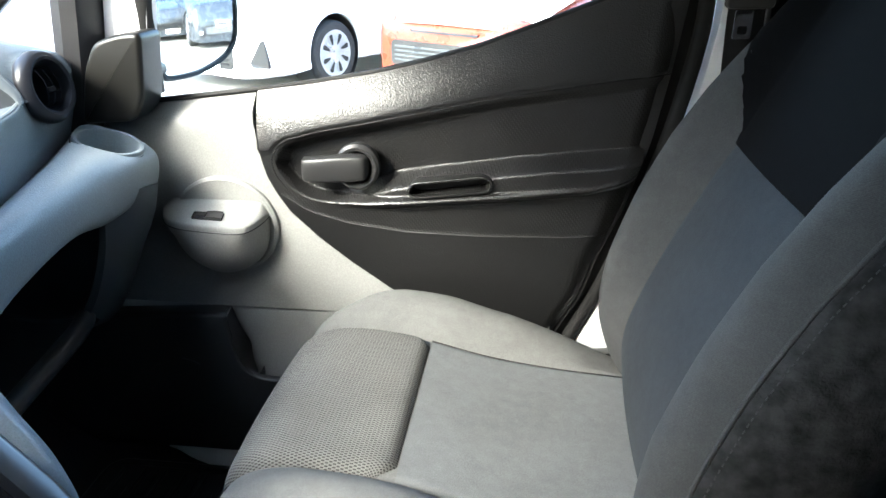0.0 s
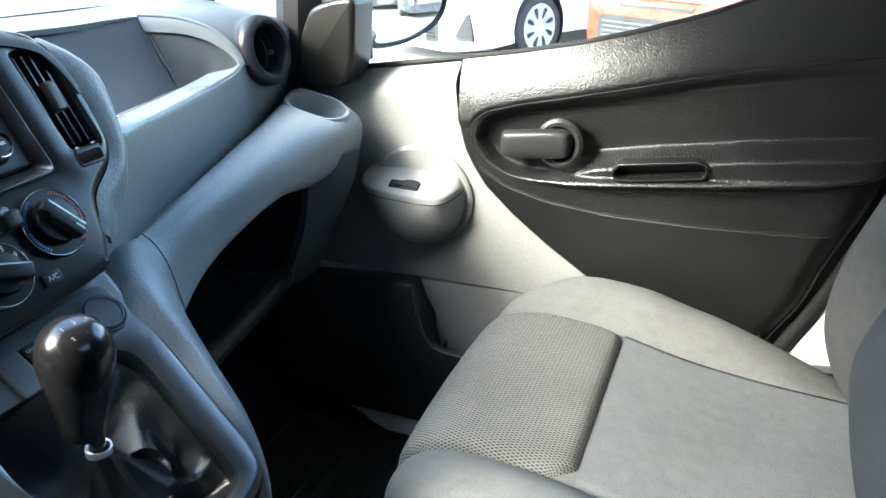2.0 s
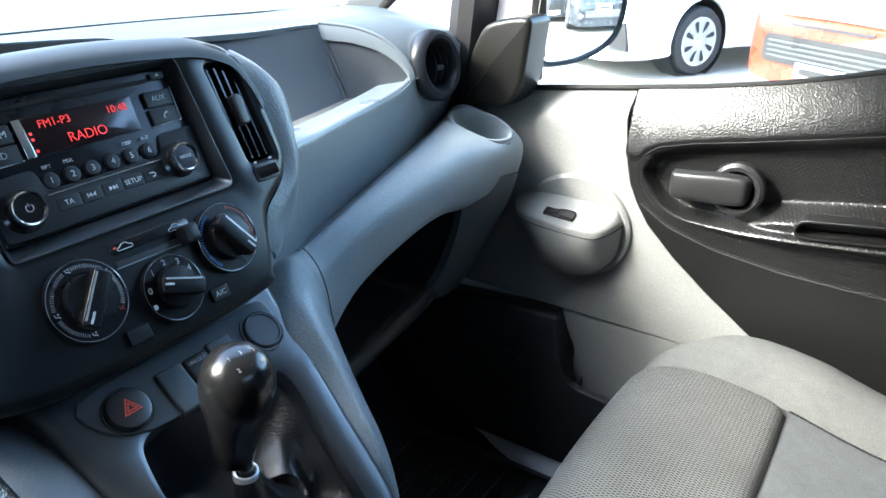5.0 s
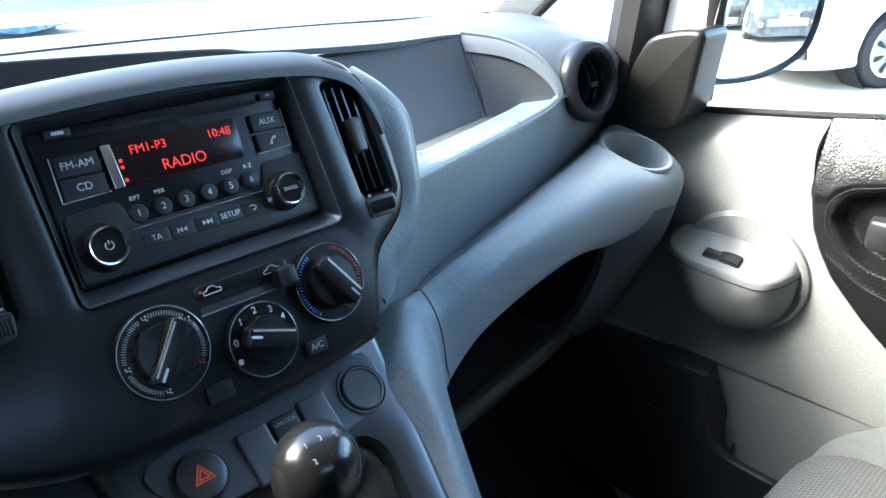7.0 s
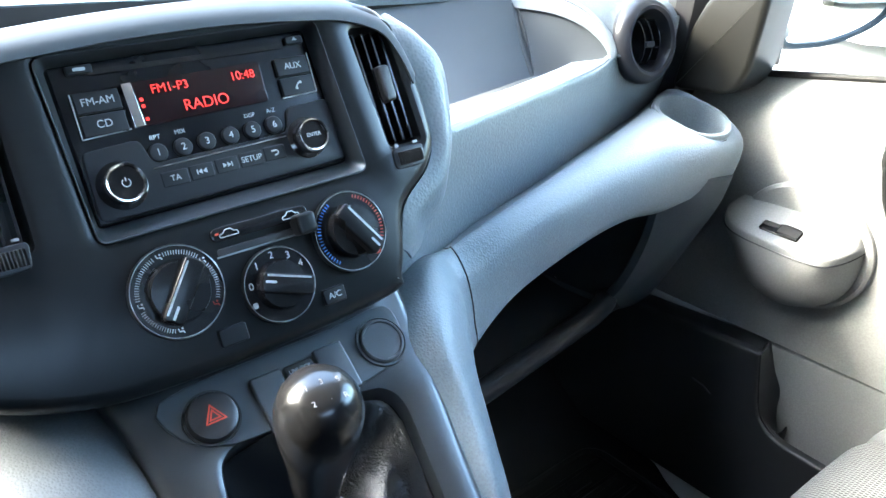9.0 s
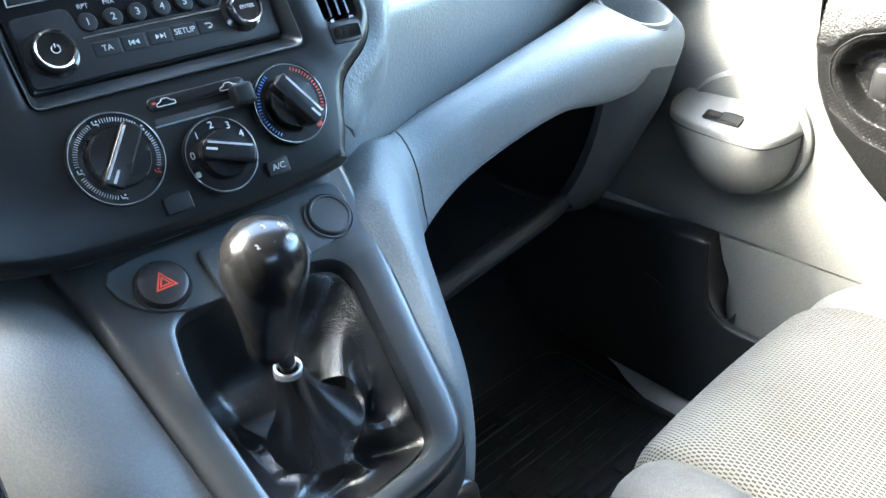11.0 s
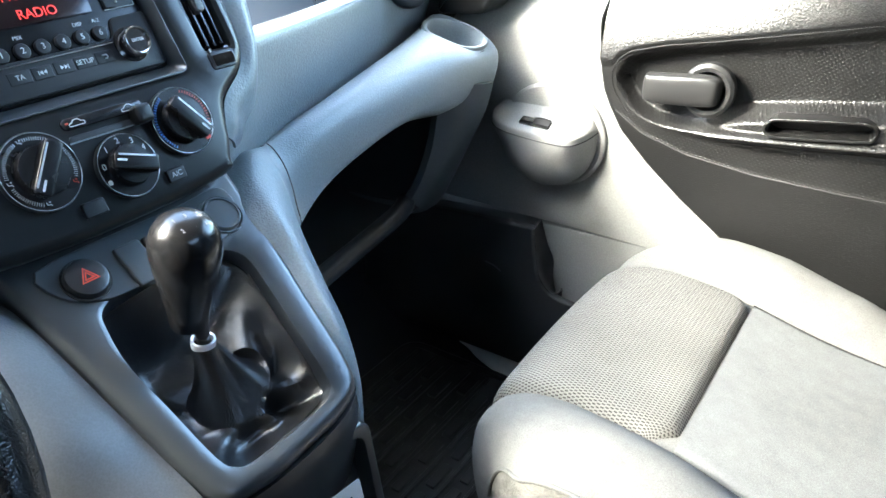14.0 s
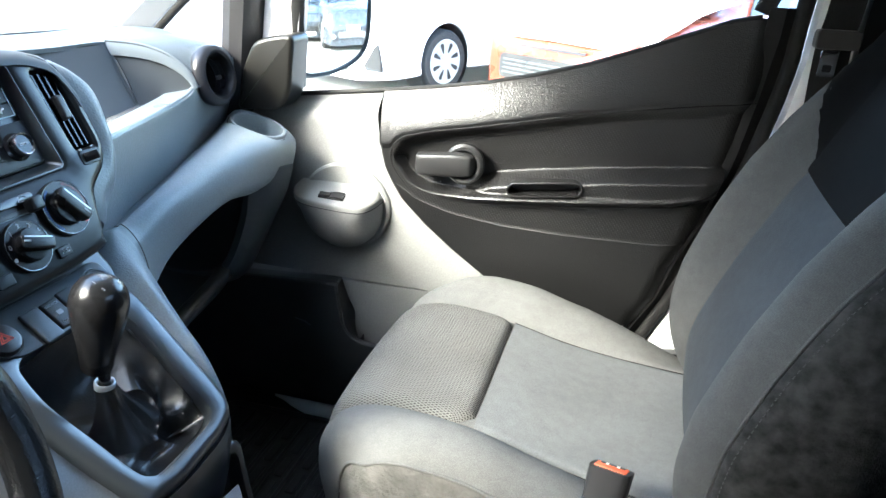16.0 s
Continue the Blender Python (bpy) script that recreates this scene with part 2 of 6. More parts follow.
def woven(name, color, dark):
    """A fine plain weave with fuzz, mottling and broad wear."""
    m, n, l, b = nodes(name)
    tc = n.new("ShaderNodeTexCoord")

    def tone(scale, detail, lo, hi):
        k, q = n.new("ShaderNodeTexNoise"), n.new("ShaderNodeMapRange")
        k.inputs["Scale"].default_value, k.inputs["Detail"].default_value = scale, detail
        l.new(tc.outputs["Object"], k.inputs["Vector"])
        q.inputs[1].default_value, q.inputs[2].default_value, q.inputs[3].default_value, q.inputs[4].default_value = 0.3, 0.7, lo, hi
        l.new(k.outputs[0], q.inputs[0])
        return k.outputs[0], q.outputs[0]

    def times(x, y):
        k = n.new("ShaderNodeMath")
        k.operation = "MULTIPLY"
        l.new(x, k.inputs[0])
        l.new(y, k.inputs[1])
        return k.outputs[0]

    wear = tone(7.0, 5.0, 0.88, 1.09)[1]
    mottle = tone(75.0, 3.0, 0.93, 1.06)[1]
    fuzz, speck = tone(800.0, 2.0, 0.84, 1.15)
    w1 = n.new("ShaderNodeTexWave")
    w1.inputs["Scale"].default_value, w1.inputs["Distortion"].default_value = 330.0, 1.5
    w1.bands_direction = "DIAGONAL"
    l.new(tc.outputs["Object"], w1.inputs["Vector"])
    mr = n.new("ShaderNodeMapRange")
    mr.inputs[3].default_value, mr.inputs[4].default_value = 0.8, 1.0
    l.new(w1.outputs[1], mr.inputs[0])
    mix = n.new("ShaderNodeMix")
    mix.data_type = "RGBA"
    mix.inputs["A"].default_value, mix.inputs["B"].default_value = (*dark, 1), (*color, 1)
    l.new(mr.outputs[0], mix.inputs["Factor"])
    mul = n.new("ShaderNodeVectorMath")
    mul.operation = "SCALE"
    l.new(mix.outputs["Result"], mul.inputs[0])
    l.new(times(times(wear, mottle), speck), mul.inputs[3])
    l.new(mul.outputs[0], b.inputs["Base Color"])
    b.inputs["Roughness"].default_value, b.inputs["Specular IOR Level"].default_value = 0.92, 0.08
    b1 = n.new("ShaderNodeBump")
    b1.inputs["Strength"].default_value, b1.inputs["Distance"].default_value = 0.1, 0.0008
    l.new(w1.outputs[1], b1.inputs["Height"])
    b2 = n.new("ShaderNodeBump")
    b2.inputs["Strength"].default_value, b2.inputs["Distance"].default_value = 0.35, 0.0006
    l.new(fuzz, b2.inputs["Height"])
    l.new(b1.outputs[0], b2.inputs["Normal"])
    l.new(b2.outputs[0], b.inputs["Normal"])
    return m


def studded(name, color, pitch=0.0044):
    """Black moulded plastic with a regular field of fine studs."""
    m, n, l, b = nodes(name)
    tc, mp, vo = n.new("ShaderNodeTexCoord"), n.new("ShaderNodeMapping"), n.new("ShaderNodeTexVoronoi")
    mp.inputs["Rotation"].default_value = (0, radians(38), 0)
    mp.inputs["Scale"].default_value = (1 / pitch, 0.0, 1 / pitch)
    l.new(tc.outputs["Object"], mp.inputs["Vector"])
    vo.inputs["Scale"].default_value, vo.inputs["Randomness"].default_value = 1.0, 0.0
    l.new(mp.outputs[0], vo.inputs["Vector"])
    dome = n.new("ShaderNodeMapRange")
    dome.inputs[1].default_value, dome.inputs[2].default_value, dome.inputs[3].default_value, dome.inputs[4].default_value = 0.12, 0.34, 1.0, 0.0
    l.new(vo.outputs["Distance"], dome.inputs[0])
    noise_ = n.new("ShaderNodeTexNoise")
    noise_.inputs["Scale"].default_value, noise_.inputs["Detail"].default_value = 14.0, 6.0
    l.new(tc.outputs["Object"], noise_.inputs["Vector"])
    wear = n.new("ShaderNodeMapRange")
    wear.inputs[1].default_value, wear.inputs[2].default_value, wear.inputs[3].default_value, wear.inputs[4].default_value = 0.35, 0.7, 0.30, 0.42
    l.new(noise_.outputs[0], wear.inputs[0])
    l.new(wear.outputs[0], b.inputs["Roughness"])
    b.inputs["Base Color"].default_value = (*color, 1)
    b.inputs["Specular IOR Level"].default_value = 0.62
    bp = n.new("ShaderNodeBump")
    bp.inputs["Strength"].default_value, bp.inputs["Distance"].default_value = 0.7, 0.0004
    l.new(dome.outputs[0], bp.inputs["Height"])
    l.new(bp.outputs[0], b.inputs["Normal"])
    return m


def slitted(name, color, dark, p=0.0043, q=0.0035):
    """Seat cloth with columns of short slits, each column half a step off the last."""
    m, n, l, b = nodes(name)
    tc, sep = n.new("ShaderNodeTexCoord"), n.new("ShaderNodeSeparateXYZ")
    l.new(tc.outputs["UV"], sep.inputs[0])

    def maths(op, x, y=None):
        k = n.new("ShaderNodeMath")
        k.operation = op
        for i, v in enumerate((x, y)):
            if v is None:
                continue
            if isinstance(v, (int, float)):
                k.inputs[i].default_value = v
            else:
                l.new(v, k.inputs[i])
        return k.outputs[0]

    def bump_at(x, lo, hi):
        k = n.new("ShaderNodeMapRange")
        k.interpolation_type = "SMOOTHSTEP"
        k.inputs[1].default_value, k.inputs[2].default_value, k.inputs[3].default_value, k.inputs[4].default_value = lo, hi, 1.0, 0.0
        l.new(x, k.inputs[0])
        return k.outputs[0]

    u = maths("DIVIDE", sep.outputs[0], p)
    col = maths("FLOOR", u)
    v = maths("ADD", maths("DIVIDE", sep.outputs[1], q), maths("MULTIPLY", col, 0.5))
    du = maths("ABSOLUTE", maths("SUBTRACT", maths("FRACT", u), 0.5))
    dv = maths("ABSOLUTE", maths("SUBTRACT", maths("FRACT", v), 0.5))
    slit = maths("MULTIPLY", bump_at(du, 0.34, 0.46), bump_at(dv, 0.13, 0.27))
    noise_ = n.new("ShaderNodeTexNoise")
    noise_.inputs["Scale"].default_value, noise_.inputs["Detail"].default_value = 9.0, 5.0
    l.new(tc.outputs["Object"], noise_.inputs["Vector"])
    tone = n.new("ShaderNodeMapRange")
    tone.inputs[1].default_value, tone.inputs[2].default_value, tone.inputs[3].default_value, tone.inputs[4].default_value = 0.3, 0.7, 0.86, 1.1
    l.new(noise_.outputs[0], tone.inputs[0])
    mix = n.new("ShaderNodeMix")
    mix.data_type = "RGBA"
    mix.inputs["A"].default_value, mix.inputs["B"].default_value = (*color, 1), (*dark, 1)
    l.new(slit, mix.inputs["Factor"])
    mul = n.new("ShaderNodeVectorMath")
    mul.operation = "SCALE"
    l.new(mix.outputs["Result"], mul.inputs[0])
    l.new(tone.outputs[0], mul.inputs[3])
    l.new(mul.outputs[0], b.inputs["Base Color"])
    b.inputs["Roughness"].default_value, b.inputs["Specular IOR Level"].default_value = 0.9, 0.1
    bp = n.new("ShaderNodeBump")
    bp.inputs["Strength"].default_value, bp.inputs["Distance"].default_value = 0.6, 0.0009
    l.new(maths("SUBTRACT", 1.0, slit), bp.inputs["Height"])
    l.new(bp.outputs[0], b.inputs["Normal"])
    return m


def pane(name, tint=(0.93, 0.96, 0.95)):
    """Thin window glass."""
    m, n, l, b = nodes(name)
    n.remove(b)
    tr, gl, mx, fr_ = n.new("ShaderNodeBsdfTransparent"), n.new("ShaderNodeBsdfGlossy"), n.new("ShaderNodeMixShader"), n.new("ShaderNodeFresnel")
    tr.inputs[0].default_value = (*tint, 1)
    gl.inputs["Roughness"].default_value = 0.01
    fr_.inputs[0].default_value = 1.35
    l.new(fr_.outputs[0], mx.inputs[0])
    l.new(tr.outputs[0], mx.inputs[1])
    l.new(gl.outputs[0], mx.inputs[2])
    l.new(mx.outputs[0], n["Material Output"].inputs[0])
    return m


def glow(name, color, strength):
    m, n, l, b = nodes(name)
    b.inputs["Base Color"].default_value = (0.02, 0.0, 0.0, 1)
    b.inputs["Emission Color"].default_value = (*color, 1)
    b.inputs["Emission Strength"].default_value = strength
    return m


GREY = grained("grey_grained_plastic", (0.182, 0.213, 0.229), 0.42, 600, 0.36, 0.06, voronoi=True, dist=0.0008, spec=0.35)
GREY_SOFT = grained("grey_smooth_plastic", (0.135, 0.157, 0.170), 0.38, 1500, 0.10, 0.05)
# ledge grey darkened: the column's shade is put into its colour
COLUMN_SHADED = grained("shaded_grey_column_plastic", (0.085, 0.099, 0.108), 0.5, 650, 0.3, 0.06, voronoi=True, dist=0.0007, spec=0.3)
TRAY = grained("dark_grey_tray_plastic", (0.043, 0.050, 0.056), 0.5, 800, 0.2, 0.08, spec=0.3)
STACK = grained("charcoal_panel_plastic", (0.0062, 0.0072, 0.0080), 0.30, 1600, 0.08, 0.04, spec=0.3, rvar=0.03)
# panel charcoal made paler for the light on the upturned crown
CROWN_LIT = grained("lit_charcoal_crown_plastic", (0.058, 0.067, 0.074), 0.45, 1600, 0.08, 0.0, spec=0.3, rvar=0.0)
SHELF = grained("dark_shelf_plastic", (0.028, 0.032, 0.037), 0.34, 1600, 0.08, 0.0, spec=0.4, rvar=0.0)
DOORGREY = grained("warm_grey_door_plastic", (0.215, 0.218, 0.211), 0.55, 520, 0.35, 0.06, voronoi=True, dist=0.0007)
HANDLE = grained("dark_grey_handle_plastic", (0.017, 0.0173, 0.0175), 0.36, 1200, 0.05, 0.06)
DOORBLACK = grained("black_door_plastic", (0.0062, 0.0063, 0.0063), 0.30, 560, 0.42, 0.06, voronoi=True, dist=0.0012, rvar=0.03, spec=0.62)
BLACK = grained("black_plastic", (0.018, 0.018, 0.019), 0.4, 1200, 0.15, 0.1)
CLOTH_SEAT = woven("grey_centre_cloth", (0.1327, 0.1378, 0.1386), (0.06384, 0.06636, 0.0672))
DECK = grained("matt_dash_top_plastic", (0.085, 0.104, 0.118), 0.55, 600, 0.35, 0.06, voronoi=True, dist=0.0008, spec=0.25)
VENTRING = grained("dark_vent_plastic", (0.012, 0.013, 0.016), 0.36, 1500, 0.05, 0.05, spec=0.3)
FASCIA = grained("coarse_grey_fascia_plastic", (0.135, 0.157, 0.170), 0.42, 480, 0.5, 0.06, voronoi=True, dist=0.0007)
KNOB = grained("worn_black_knob_plastic", (0.008, 0.0082, 0.0088), 0.21, 700, 0.04, 0.1, rvar=0.05, spec=0.5)
GLOSS = grained("gloss_black_plastic", (0.012, 0.012, 0.013), 0.12, 600, 0.02, 0.05, rvar=0.04)
RADIO = grained("radio_black_plastic", (0.005, 0.0055, 0.007), 0.22, 1500, 0.05, 0.06, spec=0.3)
KEYCAP = grained("radio_key_plastic", (0.009, 0.0095, 0.0115), 0.42, 1500, 0.05, 0.06, spec=0.3)
SAIL = grained("olive_black_trim_plastic", (0.0085, 0.0084, 0.0072), 0.32, 700, 0.15, 0.05, spec=0.35, rvar=0.04)
CONSOLE = grained("console_satin_plastic", (0.020, 0.0235, 0.0265), 0.30, 1400, 0.05, 0.0, spec=0.9, rvar=0.0)
STRIP = grained("grey_switch_panel_plastic", (0.06, 0.069, 0.077), 0.3, 1400, 0.05, 0.03, spec=0.6, rvar=0.03)
DIAL = grained("satin_black_dial_plastic", (0.007, 0.007, 0.0075), 0.27, 1500, 0.03, 0.05, spec=0.38, rvar=0.03)
INK_WORN = grained("worn_grey_print", (0.2, 0.205, 0.21), 0.4, 500, 0.0, 0.05)
KNEE = grained("light_grey_knee_plastic", (0.105, 0.114, 0.118), 0.5, 700, 0.4, 0.06, voronoi=True)
RUBBER = grained("black_mat_rubber", (0.021, 0.023, 0.026), 0.40, 300, 0.3, 0.1, spec=0.35)
POCKET = grained("black_pocket_plastic", (0.025, 0.0265, 0.028), 0.4, 1000, 0.1, 0.06)
SEAL = grained("black_seal_rubber", (0.014, 0.014, 0.014), 0.6, 500, 0.1, 0.1, spec=0.2)
STUDS = studded("studded_black_door_plastic", (0.0068, 0.0068, 0.0067))
LEATHER = grained("black_leather", (0.008, 0.0083, 0.0088), 0.24, 750, 0.35, 0.03, voronoi=True, dist=0.0008, rvar=0.02, spec=0.75)
CHROME = grained("chrome", (0.75, 0.76, 0.78), 0.12, 400, 0.0, 0.03, metal=1.0, rvar=0.05)
SILVER = grained("silver_plastic", (0.5, 0.51, 0.52), 0.3, 900, 0.05, 0.05, metal=0.6)
CLOTH = woven("grey_seat_cloth", (0.1344, 0.1352, 0.1302), (0.06552, 0.06636, 0.06384))
# centre cloth of the backrest: the cushion's blue-grey darkened for shade
CLOTH_MID_SHADED = woven("shaded_blue_grey_seat_cloth", (0.0398, 0.0443, 0.0482), (0.0209, 0.0234, 0.0253))
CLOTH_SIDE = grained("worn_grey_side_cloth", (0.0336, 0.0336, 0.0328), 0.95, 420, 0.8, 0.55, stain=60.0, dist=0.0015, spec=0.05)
CLOTH_DARK = woven("black_seat_cloth", (0.0028, 0.00294, 0.00315), (0.0021, 0.0021, 0.00231))
# cushion grey again, with the backrest's shade put into the colour
CLOTH_BACK_SHADED = woven("shaded_grey_backrest_cloth", (0.0612, 0.0619, 0.0601), (0.0315, 0.0321, 0.0309))
CLOTH_FUZZ = grained("bobbled_side_cloth", (0.11, 0.108, 0.10), 0.95, 260, 0.9, 0.3, stain=45.0, dist=0.002, spec=0.05)
MESH = slitted("perforated_seat_cloth", (0.1554, 0.1537, 0.1453), (0.042, 0.04116, 0.03864))
WEBBING = woven("black_belt_webbing", (0.02, 0.02, 0.021), (0.01, 0.01, 0.01))
WHITE = grained("white_car_paint", (0.78, 0.79, 0.8), 0.25, 300, 0.01, 0.03, coat=0.6)
ORANGE = grained("orange_red_car_paint", (0.22, 0.040, 0.020), 0.28, 300, 0.01, 0.03, coat=0.6)
# glare on the orange car's bonnet, put into a pale paint
BONNET_GLARE = grained("pale_glare_car_paint", (0.72, 0.6, 0.55), 0.25, 300, 0.01, 0.03, coat=0.8)
NAVY = grained("dark_grey_car_paint", (0.03, 0.036, 0.045), 0.25, 300, 0.01, 0.03, coat=0.6)
BLUE = grained("blue_car_paint", (0.03, 0.1, 0.26), 0.25, 300, 0.01, 0.03, coat=0.6)
TYRE = grained("tyre_rubber", (0.022, 0.022, 0.023), 0.75, 120, 0.3, 0.2)
RIM = grained("silver_wheel_cover", (0.52, 0.53, 0.54), 0.35, 500, 0.03, 0.05, metal=0.4)
ASPHALT = grained("pale_paving", (0.3, 0.29, 0.275), 0.85, 60, 0.4, 0.2, stain=0.7, dist=0.004)
HEADLINER = grained("pale_grey_headliner", (0.40, 0.397, 0.39), 0.95, 1200, 0.3, 0.05)
INK = grained("white_print", (0.45, 0.465, 0.48), 0.5, 500, 0.0, 0.03)
INK_RED = grained("red_print", (0.5, 0.05, 0.025), 0.5, 500, 0.0, 0.03)
INK_BLUE = grained("blue_print", (0.05, 0.2, 0.6), 0.5, 500, 0.0, 0.03)
ORANGE_PLASTIC = grained("orange_red_plastic", (0.75, 0.13, 0.05), 0.4, 900, 0.05, 0.08)
LCD = glow("red_display_glow", (1.0, 0.035, 0.03), 0.075)
LCD_BACK = grained("display_glass", (0.012, 0.006, 0.007), 0.1, 500, 0.0, 0.03, rvar=0.03)
GLASS = pane("window_glass")
LAMP = grained("clear_lamp_lens", (0.6, 0.62, 0.65), 0.1, 100, 0.1, 0.05, coat=1.0)
DARKGLASS = grained("dark_car_glass", (0.02, 0.025, 0.03), 0.05, 50, 0.0, 0.05, rvar=0.02)
MIRROR = grained("mirror_glass", (0.9, 0.92, 0.93), 0.02, 50, 0.0, 0.01, metal=1.0, rvar=0.01)
PAPER = grained("white_paper", (0.7, 0.7, 0.68), 0.7, 300, 0.05, 0.03)

# ---- the van's shell ----
CY = 0.395                       # the van's middle line


def slab(x0, x1, y0, y1, z0, z1):
    bm = bmesh.new()
    bmesh.ops.create_cube(bm, size=1.0, matrix=Matrix.LocRotScale(((x0 + x1) / 2, (y0 + y1) / 2, (z0 + z1) / 2), None, (x1 - x0, y1 - y0, z1 - z0)))
    return bm


def structure(name, bm, material, label, category, bevel=0.0):
    ob = part(name, bm, material, None, label, bevel=bevel)
    return tagged(ob, label, category, kind="structure")


# floor of the cab with its rising toe board
floor_rows = [[(0.75, y, 0.543), (-0.55, y, 0.543), (-0.68, y, 0.573), (-0.80, y, 0.66), (-0.92, y, 0.80), (-0.98, y, 1.05)] for y in (-0.33, 0.4, 1.11)]
structure("floor", solid_sheet(floor_rows, -0.03), RUBBER, "black cab floor with a rising toe board", "floor")
# unseen; front edge brought forward to shade the backrest and upper door
structure("ceiling", loft([[(-0.535, y, 1.614), (-0.48, y, 1.641), (-0.38, y, 1.687), (-0.1, y, 1.755), (0.3, y, 1.775), (0.75, y, 1.77)] for y in (-0.33, 0.4, 1.12)], 4, 4, thick=0.03), HEADLINER, "unseen pale grey cloth headliner, run forward to block sun", "ceiling")
# unseen rear wall; its opening is added to light stack and console
WR = Frame((0.74, 0, 0), (0, -1, 0), (0, 0, 1))
structure("wall_rear", plate(WR, [(-1.15, 0.5), (0.36, 0.5), (0.36, 1.8), (-1.15, 1.8)], 0.03, 0, holes=[rounded(0.60, 0.12, 0.04, -0.25, 1.60)]), BLACK, "unseen dark bulkhead with an opening added for light", "wall")

# driver's side: an unseen plain closed wall, added to keep window light out
WD = Frame((0, -0.31, 0), (1, 0, 0), (0, 0, 1))
structure("wall_driver_side", plate(WD, [(-1.1, 0.45), (0.8, 0.45), (0.8, 1.8), (-0.3, 1.8), (-1.1, 1.2)], 0.05, 0), BLACK, "unseen dark wall shutting light from the driver's side", "wall")

# windscreen, its pillar and the quarter window
PIL = [(-1.10, 1.08), (-0.985, 1.165), (-0.87, 1.245), (-0.72, 1.37), (-0.5, 1.545), (-0.29, 1.70)]


def pillar(y, side):
    rows = []
    for x, z in smooth_line(PIL, 5):
        rows.append([(x - 0.035, y + side * 0.035, z + 0.03), (x - 0.03, y - side * 0.03, z + 0.02), (x + 0.012, y - side * 0.045, z - 0.016), (x + 0.03, y - side * 0.015, z - 0.036), (x + 0.03, y + side * 0.035, z - 0.034)])
    return rows_mesh(rows, closed_u=True, cap=True)


structure("pillar_front", pillar(1.075, 1), HEADLINER, "pale grey windscreen pillar of the van", "pillar")
structure("pillar_front_driver", pillar(-0.285, -1), HEADLINER, "pale grey windscreen pillar of the van", "pillar")
screen = structure("windscreen", rows_mesh([[(-1.20, y, 1.235), (-0.36, y, 1.735)] for y in (-0.28, 1.07)]), GLASS, "clear windscreen", "window")
screen.visible_shadow = False

# the black post between quarter window and door window, white outside skin behind
structure("pillar_quarter", loft([[(-0.655 + k * 0.028, 1.035, 1.11 + k * 0.3), (-0.615 + k * 0.03, 1.03, 1.11 + k * 0.3), (-0.60 + k * 0.03, 1.09, 1.11 + k * 0.3), (-0.65 + k * 0.028, 1.09, 1.11 + k * 0.3)] for k in (0, 1, 2)], 4, 2, closed=True, cap=True), BLACK, "black post before the door window", "pillar")
structure("pillar_quarter_outer", loft([[(-0.60 + k * 0.03, 1.072, 1.13 + k * 0.25), (-0.535 + k * 0.03, 1.072, 1.13 + k * 0.25), (-0.535 + k * 0.03, 1.10, 1.13 + k * 0.25), (-0.60 + k * 0.03, 1.10, 1.13 + k * 0.25)] for k in (0, 1, 2)], 4, 2, closed=True, cap=True), WHITE, "white painted window post of the door", "pillar")
structure("trim_quarter_seal", tube(smooth_line([(-0.64, 1.06, 1.195), (-0.76, 1.06, 1.196), (-0.81, 1.058, 1.204), (-0.802, 1.056, 1.219), (-0.789, 1.055, 1.233), (-0.771, 1.055, 1.25), (-0.73, 1.055, 1.287), (-0.62, 1.055, 1.38), (-0.55, 1.055, 1.44)], 5), 0.007), SEAL, "black rubber seal of the quarter window", "seal")

# the white rear post beside the seat, with its seal
BP = [(0.262, 1.36), (0.255, 1.25), (0.23, 1.12), (0.195, 1.0), (0.16, 0.90), (0.115, 0.80), (0.07, 0.70), (0.03, 0.60), (0.0, 0.50)]
structure("pillar_rear", loft([[(x + 0.012, 1.085, z), (x + 0.03, 1.075, z), (x + 0.075, 1.08, z - 0.01), (x + 0.09, 1.14, z - 0.01), (x + 0.012, 1.14, z)] for x, z in [(0.30, 1.75), (0.28, 1.55)] + BP], 4, 2, closed=True, cap=True), WHITE, "white painted door post of the van", "pillar")
structure("pillar_rear_trim", slab(0.345, 0.74, 1.10, 1.15, 0.5, 1.78), BLACK, "black side trim behind the door post", "wall")
structure("trim_door_seal", tube(smooth_line([(x - 0.002, 1.082, z) for x, z in [(0.30, 1.72)] + BP], 4), 0.012), SEAL, "black rubber door seal along the post", "seal")
structure("door_sill", loft([[(x, y, 0.545), (x, y + 0.008, 0.557), (x, y + 0.03 if y < 1.02 else 1.05, 0.562), (x, 1.065, 0.562), (x, 1.10, 0.54)] for x, y in ((-0.57, 1.036), (-0.545, 1.028), (-0.51, 1.010), (-0.45, 0.991), (-0.38, 0.984), (0.0, 0.984), (0.4, 0.984))], 4, 4, thick=0.006), WHITE, "white painted sill below the door", "sill")
structure("wall_side_lower", slab(-1.05, 0.5, 1.10, 1.13, 0.2, 1.10), WHITE, "white outer skin of the van's door", "wall")

# ---- the passenger door ----
DF = Frame((0, 1.06, 0), (1, 0, 0), (0, 0, 1))      # its height runs into the cab
door = thing("passenger_door", (-0.2, 1.06, 0.5), "closed front door with grey and black moulded panels", "door")


def curve_of(pts):
    xs, ys = [p[0] for p in pts], [p[1] for p in pts]
    return lambda v: float(np.interp(v, xs, ys))


